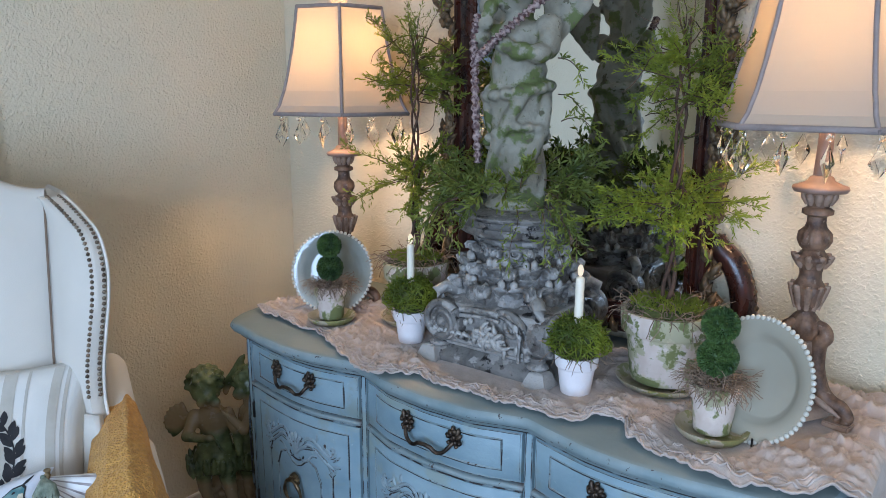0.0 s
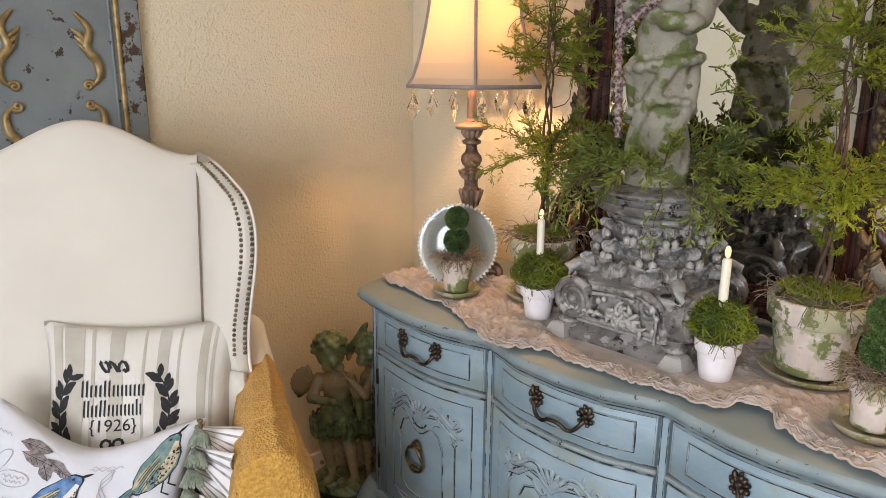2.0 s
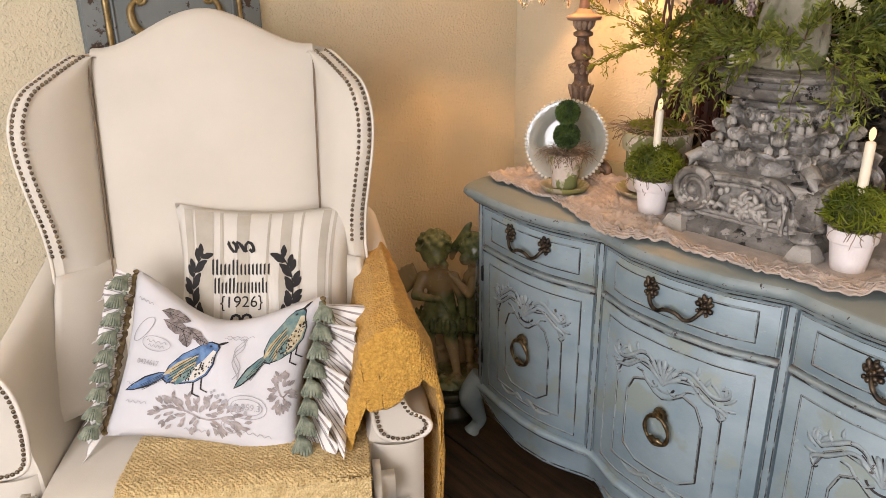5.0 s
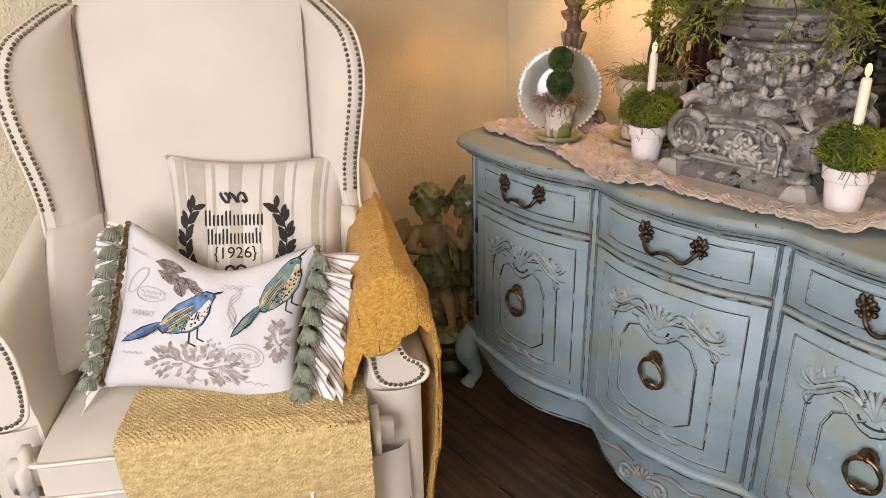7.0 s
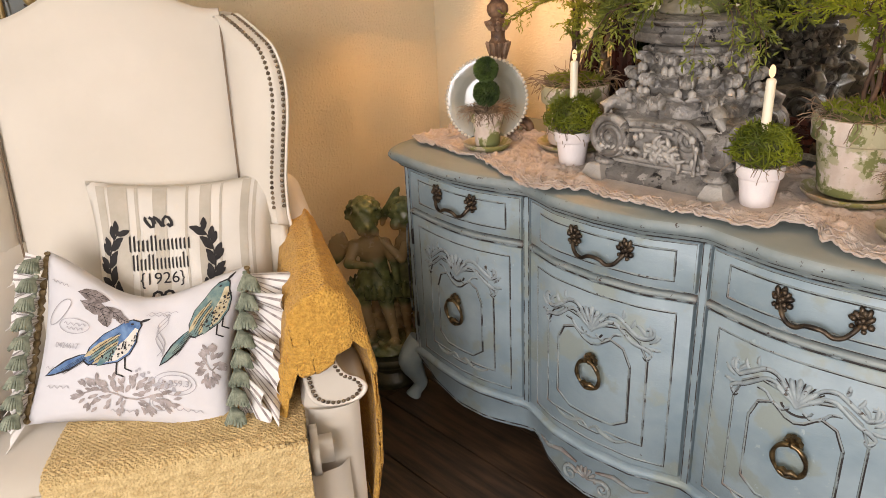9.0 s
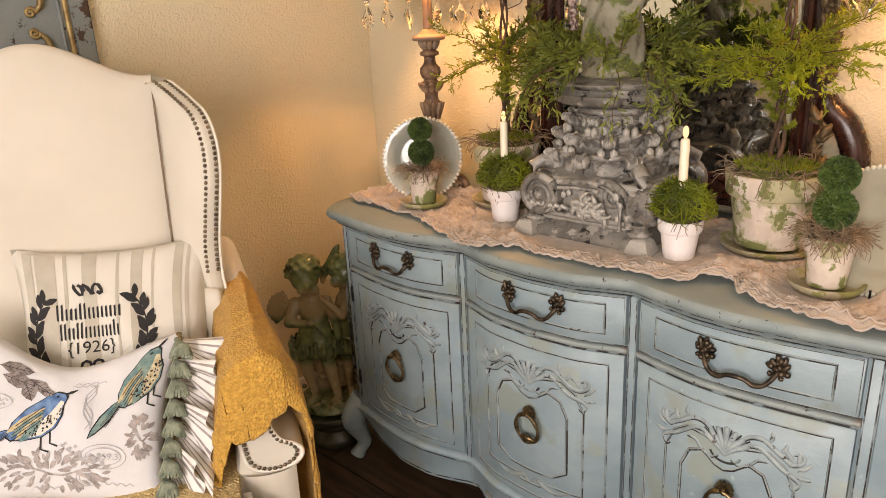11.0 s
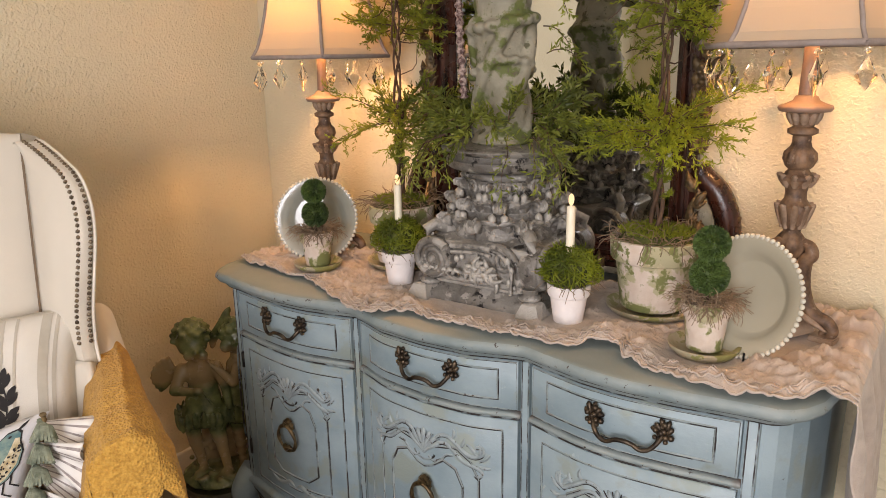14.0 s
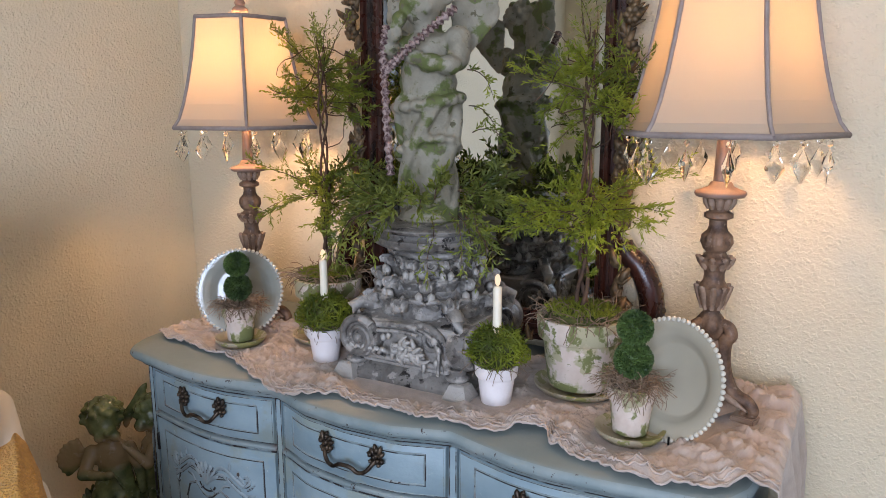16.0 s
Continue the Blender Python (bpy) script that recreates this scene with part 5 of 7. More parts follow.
part("abacus", lathe([(0.100, 0.309), (0.135, 0.315), (0.146, 0.322), (0.148, 0.338), (0.138, 0.342), (0.136, 0.350), (0.156, 0.356), (0.160, 0.364), (0.150, 0.370)], 48, wob=lambda a, z: 1 + 0.012 * math.cos(5 * a + 1) + 0.006 * math.cos(11 * a)), STONE, cap)


# ---- statue on the capital ----
def sculpt(name, blobs, m, mat, voxel, label, category, group=""):
    bm = bmesh.new()
    for c, r, sc, rot in blobs:
        ball(c, r, bm, 2, sc, Euler([radians(q) for q in rot]).to_matrix() if rot else None)
    ob = part(name, bm, mat, None, "", True, m)
    md = ob.modifiers.new("fuse", "REMESH")
    md.mode, md.voxel_size, md.use_smooth_shade = "VOXEL", voxel, True
    sm = ob.modifiers.new("soften", "SMOOTH")
    sm.iterations, sm.factor = 3, 0.5
    return tagged(ob, label, category, group)


B = []
for i in range(12):
    t = i / 11
    B.append(((0.008 * math.sin(t * 5), 0.004 * math.cos(t * 6), 0.02 + 0.24 * t), 0.062 + 0.012 * t - 0.010 * math.sin(t * 3.1), (1.0, 0.85, 0.7), None))
for i in range(26):          # twisted folds of the drapery
    t = i / 25
    for ph in (0.0, 1.6, 3.1, 4.7):
        a = ph + 2.2 * t
        r = 0.060 + 0.010 * t
        B.append(((r * math.cos(a), r * 0.85 * math.sin(a), 0.01 + 0.25 * t), 0.014, (1, 1, 1.6), None))
for i in range(16):          # rolled waistband and second band
    a = 2 * math.pi * i / 16
    B.append(((0.074 * math.cos(a), 0.062 * math.sin(a), 0.265 + 0.012 * math.sin(a + 1)), 0.018, (1, 1, 0.8), None))
    B.append(((0.070 * math.cos(a), 0.060 * math.sin(a), 0.155 + 0.03 * math.sin(a + 2.5)), 0.014, (1, 1, 0.8), None))
B += [((0, 0, 0.31), 0.070, (1, 0.85, 0.9), None), ((0.004, -0.012, 0.335), 0.060, (1.05, 0.9, 0.8), None), ((0.002, 0, 0.385), 0.062, (1.15, 0.8, 0.7), None),
      ((-0.068, -0.008, 0.400), 0.030, (1, 1, 1), None), ((0.075, -0.008, 0.402), 0.032, (1, 1, 1), None),
      ((0.082, -0.020, 0.370), 0.030, (0.9, 1, 1.3), None), ((0.070, -0.050, 0.345), 0.026, (1.2, 1.1, 0.9), None), ((0.035, -0.068, 0.350), 0.024, (1.3, 0.9, 0.9), None), ((0.0, -0.072, 0.362), 0.020, (1.2, 0.9, 0.9), None),
      ((-0.078, -0.022, 0.375), 0.027, (0.9, 1, 1.2), None), ((-0.072, -0.050, 0.385), 0.024, (1, 1.1, 0.9), None), ((-0.052, -0.068, 0.415), 0.020, (1, 0.9, 1.1), None), ((-0.040, -0.066, 0.445), 0.018, (1, 1, 1), None),
      ((0, 0, 0.435), 0.034, (1, 1, 1), None), ((-0.006, -0.012, 0.490), 0.058, (0.95, 1, 1.05), None), ((-0.010, -0.060, 0.480), 0.018, (1, 0.8, 0.9), None), ((-0.030, -0.048, 0.472), 0.020, (1, 0.8, 1), None), ((0.016, -0.050, 0.472), 0.020, (1, 0.8, 1), None)]
for i in range(26):          # curls
    a, z = i * 2.4, 0.49 + 0.06 * (i / 26)
    rr = 0.056 * math.sqrt(max(0.05, 1 - ((z - 0.49) / 0.066) ** 2))
    if math.sin(a) > -0.55 or z > 0.525:
        B.append(((-0.006 + rr * math.cos(a), -0.008 + rr * math.sin(a), z), 0.014, (1, 1, 1), None))
for sx in (-1, 1):           # feathered wings
    for r in range(4):
        for k in range(6):
            B.append(((sx * (0.050 + 0.014 * k + 0.002 * r), 0.055 + 0.004 * k + 0.004 * (k % 2), 0.470 + 0.016 * k - 0.030 * r), 0.0215, (0.85, 0.40, 1.5), (0, sx * (8 + 2 * k), 0)))
B += [((0, 0, -0.002), 0.075, (1.05, 1, 0.16), None), ((0, 0, 0.012), 0.070, (1, 0.9, 0.2), None)]
sculpt("cherub_statue", B, pose(0.022, -0.198, TOP + 0.377, 0, 0, 8), STATUE, 0.0046, "mossy cast stone cherub statue standing on the capital", "statue")
ropes = [[(-0.072, -0.055, 0.10), (-0.076, -0.062, 0.20), (-0.078, -0.066, 0.30), (-0.080, -0.068, 0.38), (-0.062, -0.082, 0.43)], [(-0.075, -0.072, 0.335), (-0.045, -0.088, 0.350), (0.0, -0.092, 0.385), (0.045, -0.075, 0.425), (0.085, -0.045, 0.465)]]
g = thing("rope_garland", pose(0.022, -0.198, TOP + 0.377, 0, 0, 8), "mauve-brown beaded rope garland draped over the statue", "garland")
for pth in ropes:
    line = spline(pth, 24)
    part("strand", tube(line, [0.0085 + 0.0028 * math.sin(i * 1.3) for i in range(len(line))], 9), VINE, g)


# ---- plants and pots ----
def leaf_quads(verts, faces, p, d, ln, wd, rnd):
    """One small pointed leaf as two folded triangles pairs."""
    d = d.normalized()
    s = d.cross(Vector((rnd.uniform(-1, 1), rnd.uniform(-1, 1), rnd.uniform(-1, 1))))
    s = s.normalized() if s.length > 1e-4 else Vector((1, 0, 0))
    n = d.cross(s) * (wd * 0.35)
    i = len(verts)
    verts += [p, p + d * ln * 0.45 + s * wd * 0.5 + n, p + d * ln, p + d * ln * 0.45 - s * wd * 0.5 + n]
    faces.append((i, i + 1, i + 2, i + 3))


def foliage(name, parent, mat, starts, rnd, reach, leaf, per, twig=0.0011, droop=0.3, side=3, label=""):
    """Sprays: each start (point, direction) grows a curved twig with side shoots set with small leaves."""
    lv, lf = [], []
    tw = bmesh.new()
    for p0, d0 in starts:
        ln = reach * rnd.uniform(0.55, 1.1)
        d = Vector(d0).normalized()
        pts, p = [Vector(p0)], Vector(p0)
        steps = 6
        for k in range(steps):
            d = (d + Vector((rnd.uniform(-0.25, 0.25), rnd.uniform(-0.25, 0.25), rnd.uniform(-0.2, 0.2) - droop * 0.25))).normalized()
            p = p + d * ln / steps
            pts.append(p.copy())
        tube(pts, [twig * (1.5 - 0.15 * k) for k in range(len(pts))], 3, tw)
        for k in range(1, len(pts)):
            for q in range(side):
                sd = (pts[k] - pts[k - 1]).normalized() + Vector((rnd.uniform(-1, 1), rnd.uniform(-1, 1), rnd.uniform(-0.6, 0.9)))
                sd.normalize()
                b = pts[k - 1].lerp(pts[k], rnd.random())
                sl = ln * 0.30 * rnd.uniform(0.5, 1.1)
                for j in range(per):
                    t = (j + 1) / per
                    pos = b + sd * sl * t
                    ld = sd + Vector((rnd.uniform(-0.9, 0.9), rnd.uniform(-0.9, 0.9), rnd.uniform(-0.7, 0.7)))
                    leaf_quads(lv, lf, pos, ld, leaf[0] * rnd.uniform(0.7, 1.25), leaf[1] * rnd.uniform(0.8, 1.2), rnd)
        leaf_quads(lv, lf, pts[-1], d, leaf[0] * 1.2, leaf[1], rnd)
    ob = pydata(name, lv, lf, mat, parent, label, smooth=False)
    part("twig_growth", tw, TWIG, ob)["kind"] = "stuff"
    return ob


def terracotta(r0, r1, h, rim, seg=36):
    return [(r0 * 0.2, 0.0), (r0 * 0.97, 0.0), (r0, 0.003), (r1 * 0.885, h - rim), (r1 * 0.955, h - rim - 0.001), (r1 * 0.975, h - rim), (r1 * 1.0, h - rim + 0.003), (r1 * 1.03, h - 0.003), (r1 * 1.02, h), (r1 * 0.92, h), (r1 * 0.88, h - 0.015), (0.005, h - 0.016)]


def strands(name, parent, mat, c, r, n, rnd, hgt=0.02, rad=0.0008, spill=1.0):
    bm = bmesh.new()
    for k in range(n):
        a = rnd.uniform(0, 6.283)
        q = r * math.sqrt(rnd.random())
        p = Vector((c[0] + q * math.cos(a), c[1] + q * math.sin(a), c[2]))
        pts = [p]
        d = Vector((math.cos(a) * spill, math.sin(a) * spill, 0.8))
        for j in range(5):
            d = d + Vector((rnd.uniform(-1.3, 1.3), rnd.uniform(-1.3, 1.3), rnd.uniform(-1.1, 0.7) - 0.15 * j))
            pts.append(pts[-1] + d.normalized() * hgt * 0.55)
        tube(pts, rad, 3, bm)
    return part(name, bm, mat, parent)


def topiary(m, seed, label, mat, bright, pot_r, spin):
    rnd = random.Random(seed)
    T = thing("fern_topiary", m, label, "potted plant", "pair of fern topiaries")
    pot = part("pot", lathe(terracotta(0.070, pot_r, 0.160, 0.048), 40), MOSSPOT, T, "whitewashed terracotta pot with mossy stains", m=pose(0, 0, 0.014, 0, 0, spin))
    part("saucer", lathe([(0.06, 0.0), (0.088, 0.0), (0.100, 0.012), (0.102, 0.018), (0.096, 0.018), (0.085, 0.008), (0.01, 0.006)], 40), SAUCER, T)
    part("soil_moss", lathe([(pot_r * 0.9, 0.160), (pot_r * 0.75, 0.180), (pot_r * 0.4, 0.192), (0.004, 0.196)], 28, wob=lambda a, z: 1 + 0.06 * math.sin(5 * a) + 0.05 * math.sin(9 * a + z * 60)), MOSSY, T)
    strands("dry_moss", T, DRY, (0, 0, 0.175), pot_r * 0.98, 190, rnd, 0.024, 0.0010)
    lv, lf = [], []
    for k in range(900):
        a, q = rnd.uniform(0, 6.283), pot_r * 0.8 * math.sqrt(rnd.random())
        leaf_quads(lv, lf, Vector((q * math.cos(a), q * math.sin(a), 0.180 + 0.014 * (1 - q / pot_r))), Vector((rnd.uniform(-1, 1), rnd.uniform(-1, 1), 0.8)), 0.018, 0.003, rnd)
    pydata("green_moss", lv, lf, FERN, T, smooth=False)
    trunk = new("trunk")
    trunk.parent = T
    trunk["label"] = "twisted brown vine trunk"
    for k in range(3):
        ph = k * 2.1
        line = [Vector((0.0095 * math.cos(ph + z * 26) * (1 + 0.3 * math.sin(z * 30)), 0.0095 * math.sin(ph + z * 26), 0.165 + z)) for z in [0.62 * i / 34 for i in range(35)]]
        part("stem", tube(line, [0.0052 - 0.0032 * i / 34 for i in range(35)], 6), TWIG, trunk)
    for k in range(9):
        a, z = rnd.uniform(0, 6.283), rnd.choice([0.36, 0.42, 0.55, 0.62, 0.72, 0.78])
        pts, p, d = [], Vector((0, 0, z)), Vector((math.cos(a), math.sin(a), rnd.uniform(-0.4, 0.6)))
        for j in range(9):
            pts.append(p.copy())
            d = (d + Vector((rnd.uniform(-0.6, 0.6), rnd.uniform(-0.6, 0.6), rnd.uniform(-0.6, 0.6)))).normalized()
            p = p + d * 0.021
        part("tendril", tube(pts, [0.0016 - 0.0001 * j for j in range(9)], 4), TWIG, trunk)

    def starts(n, zc, hz, rr):
        out = []
        for k in range(n):
            a = rnd.uniform(0, 6.283)
            z = zc + rnd.uniform(-hz, hz)
            el = rnd.uniform(-0.35, 0.9)
            q = rnd.uniform(0.0, rr)
            out.append(((q * math.cos(a), q * math.sin(a), z), (math.cos(a), math.sin(a), el)))
        return out
    foliage("lower_crown", T, bright, starts(25, 0.405, 0.045, 0.03), rnd, 0.170, (0.0125, 0.0037), 13, droop=0.20)
    foliage("upper_crown", T, mat, starts(25, 0.665, 0.060, 0.025), rnd, 0.155, (0.0120, 0.0036), 13, droop=0.10)
    foliage("stem_leaves", T, mat, [((0, 0, 0.26 + 0.52 * k / 60), (math.cos(k * 2.4), math.sin(k * 2.4), 0.8)) for k in range(22)], rnd, 0.030, (0.012, 0.0036), 6, droop=0.1, side=2)
    foliage("top_sprig", T, mat, [((0, 0, 0.72), (math.cos(k * 1.3) * 0.4, math.sin(k * 1.3) * 0.4, 1.0)) for k in range(5)], rnd, 0.17, (0.012, 0.0032), 5, droop=-0.1, side=2)
    return T


topiary(pose(-0.332, -0.150, TOP + 0.003), 5, "tall fern topiary in a mossy terracotta pot", FERN, FERN, 0.090, 40)
topiary(pose(0.392, -0.150, TOP + 0.003), 9, "tall bright fern topiary in a stained terracotta pot", FERN, FERNB, 0.096, 110)


def candle_pot(m, seed, label):
    rnd = random.Random(seed)
    C = thing("candle_pot", m, label, "candle pot", "pair of candle pots")
    part("pot", lathe(terracotta(0.033, 0.046, 0.086, 0.026), 36), WHITEPOT, C, "small white painted terracotta pot")
    bm = bmesh.new()
    for k in range(170):          # tangle of green vine over a round core
        u, a = rnd.uniform(-0.35, 1.0), rnd.uniform(0, 6.283)
        r = 0.058 * rnd.uniform(0.86, 1.18)
        n = Vector((math.sqrt(max(0, 1 - u * u)) * math.cos(a), math.sqrt(max(0, 1 - u * u)) * math.sin(a), u))
        p = Vector((0, 0, 0.115)) + Vector((n.x * r, n.y * r, n.z * 0.050))
        t = n.cross(Vector((rnd.uniform(-1, 1), rnd.uniform(-1, 1), rnd.uniform(-1, 1)))).normalized()
        arc = [p - t * 0.022 - n * 0.010, p - t * 0.012 + n * 0.003, p + t * 0.006 + n * 0.007, p + t * 0.020 - n * 0.008]
        tube(arc, [0.0009, 0.0016, 0.0016, 0.0008], 4, bm)
    part("vine_ball", bm, FERN, C, "green tangled vine ball")
    part("moss_core", ball((0, 0, 0.112), 0.050, None, 3, (1, 1, 0.85)), MOSSY, C)
    strands("dry_moss", C, DRY, (0, 0, 0.092), 0.046, 60, rnd, 0.020, 0.0008)
    lv, lf = [], []
    for k in range(900):
        u, a = rnd.uniform(-0.3, 1.0), rnd.uniform(0, 6.283)
        n = Vector((math.sqrt(1 - u * u) * math.cos(a), math.sqrt(1 - u * u) * math.sin(a), u))
        leaf_quads(lv, lf, Vector((0, 0, 0.113)) + Vector((n.x * 0.055, n.y * 0.055, n.z * 0.05)) * (0.82 + 0.36 * rnd.random() + 0.20 * noise.noise(n * 3.5 + Vector((seed, 0, 0)))), n * 0.35 + Vector((rnd.uniform(-1, 1), rnd.uniform(-1, 1), rnd.uniform(-1, 1))), 0.016, 0.0048, rnd)
    pydata("moss_cover", lv, lf, FERNB, C, smooth=False)
    part("candle", lathe([(0.0095, 0.12), (0.0095, 0.252), (0.008, 0.256), (0.0012, 0.258)], 20), CANDLE, C, "ivory taper candle with lit tip")
    part("flame_tip", ball((0, 0, 0.2705), 0.0062, None, 3, (1, 1, 2.1)), FLAME, C, "warm glowing flame-shaped tip")
    return C


candle_pot(pose(-0.228, -0.292, TOP + 0.004), 4, "white terracotta pot with moss ball and lit taper")
candle_pot(pose(0.262, -0.312, TOP + 0.004), 3, "white terracotta pot with vine ball and lit taper")


def ball_topiary(m, seed, label):
    rnd = random.Random(seed)
    T = thing("ball_topiary", m, label, "small topiary", "pair of ball topiaries")
    part("pot", lathe(terracotta(0.034, 0.046, 0.095, 0.028), 36), MOSSPOT, T, "small mossy whitewashed pot", m=pose(0, 0, 0.011, 0, 0, seed * 50))
    part("saucer", lathe([(0.04, 0.0), (0.056, 0.0), (0.066, 0.012), (0.068, 0.020), (0.062, 0.019), (0.052, 0.008), (0.01, 0.006)], 36), SAUCER, T)
    strands("dry_moss", T, DRY, (0, 0, 0.106), 0.046, 320, rnd, 0.019, 0.0007)
    for z, r in ((0.155, 0.034), (0.218, 0.031)):
        lv, lf = [], []
        for k in range(1500):
            u, a = rnd.uniform(-1, 1), rnd.uniform(0, 6.283)
            n = Vector((math.sqrt(1 - u * u) * math.cos(a), math.sqrt(1 - u * u) * math.sin(a), u))
            leaf_quads(lv, lf, Vector((0, 0, z)) + n * (r - 0.004), n + Vector((rnd.uniform(-0.8, 0.8), rnd.uniform(-0.8, 0.8), rnd.uniform(-0.8, 0.8))), 0.0095, 0.0052, rnd)
        b = pydata("boxwood_ball", lv, lf, BOX, T, "dark green clipped boxwood ball", smooth=False)
        part("core", ball((0, 0, z), r - 0.004, None, 3), BOX, b)
    part("stem", lathe([(0.003, 0.105), (0.003, 0.20)], 8), TWIG, T)
    return T


ball_topiary(pose(-0.508, -0.312, TOP + 0.004), 1, "double ball boxwood topiary before the beaded plate")
ball_topiary(pose(0.562, -0.335, TOP + 0.006), 2, "double ball boxwood topiary beside the sage plate")


# ---- plates on stands ----
def plate(m, mat, r, label, beads, scallop=0.0):
    P = thing("plate", m, label, "plate", "pair of display plates")
    prof = [(0.002, 0.0), (r * 0.60, 0.0), (r * 0.66, 0.003), (r * 0.72, 0.012), (r * 0.78, 0.017), (r * 0.96, 0.024), (r, 0.026), (r, 0.030), (r * 0.96, 0.030), (r * 0.78, 0.023), (r * 0.71, 0.018), (r * 0.63, 0.008), (r * 0.58, 0.006), (0.002, 0.006)]
    part("dish", lathe(prof, 72, wob=lambda a, z: 1 + scallop * math.cos(26 * a)), mat, P)
    me = None
    for k in range(beads):
        a = 2 * math.pi * k / beads
        if me is None:
            b = part("bead", ball((0, 0, 0), 0.0052, None, 2, (1, 1, 0.8)), BEAD, P)
            me = b.data
        else:
            b = new("bead", me)
            b.parent = P
        b.matrix_basis = pose((r + 0.001) * math.cos(a), (r + 0.001) * math.sin(a), 0.0285)
    st = new("easel")
    st.parent = P
    st["label"] = "black wire plate stand"
    for sx in (-1, 1):
        part("wire", tube([(sx * 0.035, -r * 0.2, -0.010), (sx * 0.035, -r - 0.006, -0.004), (sx * 0.035, -r - 0.006, 0.032), (sx * 0.035, -r + 0.012, 0.036)], 0.0022, 6), DARK, st)
    part("wire", tube([(-0.035, -r * 0.2, -0.010), (0, r * 0.3, -0.014), (0.035, -r * 0.2, -0.010)], 0.0022, 6), DARK, st)
    part("wire", tube([(0, r * 0.3, -0.014), (0, -r * 0.55, -0.085)], 0.0022, 6), DARK, st)
    return P


def plate_pose(x, y, z, yaw, lean):
    """A standing plate whose face looks along yaw and leans back."""
    return pose(x, y, z, 0, 0, yaw) @ pose(0, 0, 0, 90 - lean, 0, 0)


plate(plate_pose(-0.588, -0.222, TOP + 0.117, 32, 14), PLATEB, 0.117, "pale glossy ceramic plate with beaded rim on a stand", 60)
plate(plate_pose(0.630, -0.268, TOP + 0.112, -24, 15), PLATE, 0.115, "sage green ceramic plate with cream beaded rim", 66)


# ---- greenery round the statue's foot ----
rnd = random.Random(77)
gl = thing("ivy_garland", pose(0.022, -0.198, TOP + 0.375), "grey-green leafy garland round the statue foot", "garland")
st = []
for k in range(36):
    a = rnd.uniform(0, 6.283)
    rr = rnd.uniform(0.07, 0.14)
    st.append(((rr * math.cos(a), rr * math.sin(a) * 0.85, 0.02 + rnd.uniform(0, 0.05)), (math.cos(a), math.sin(a) * 0.8, rnd.uniform(-0.1, 0.9))))
foliage("leaves", gl, SAGE, st, rnd, 0.135, (0.021, 0.0072), 5, droop=0.55, side=3)
st = [((0.15 * math.cos(a), 0.13 * math.sin(a), 0.02), (math.cos(a), math.sin(a), 0.1)) for a in [radians(q) for q in (200, 205, 215, 228, 232, 245, 262, 300, 318, 325, 332, 340, 345)]]
foliage("hanging_leaves", gl, SAGE, st, rnd, 0.17, (0.018, 0.0052), 5, droop=1.5, side=2)
foliage("side_spray", gl, FERN, [((0.085, 0.03, 0.34), (0.5, 0.1, 0.1)), ((0.09, 0.03, 0.26), (0.4, 0.1, 0.2)), ((0.10, 0.03, 0.20), (0.4, 0.0, 0.3))], rnd, 0.13, (0.014, 0.0042), 6, droop=1.4, side=2)


def prune(ob, centre, r):
    """Cuts away leaves that would hang into a flame."""
    bm = bmesh.new()
    bm.from_mesh(ob.data)
    seeds = [v for v in bm.verts if ((ob.matrix_world @ v.co) - centre).length < r]
    bmesh.ops.delete(bm, geom=seeds, context="VERTS")
    bm.to_mesh(ob.data)
    bm.free()


bpy.context.view_layer.update()
for ob in [o for o in scene.objects if o.type == "MESH" and o.name.startswith(("hanging_leaves", "twig_growth"))]:
    for cx, cy in ((-0.228, -0.292), (0.262, -0.312)):
        prune(ob, Vector((cx, cy - 0.01, TOP + 0.272)), 0.05)


# ---- table runner ----
EDGEY = [(-0.76, -0.375), (-0.70, -0.398), (-0.62, -0.392), (-0.56, -0.415), (-0.48, -0.412), (-0.42, -0.428), (-0.36, -0.455), (-0.28, -0.492), (-0.20, -0.522), (-0.14, -0.528), (-0.09, -0.490), (-0.05, -0.468),
         (0.02, -0.486), (0.09, -0.472), (0.16, -0.480), (0.22, -0.462), (0.28, -0.470), (0.33, -0.462), (0.37, -0.415), (0.41, -0.402), (0.45, -0.455), (0.50, -0.478), (0.58, -0.492), (0.66, -0.498), (0.73, -0.468), (0.80, -0.420)]


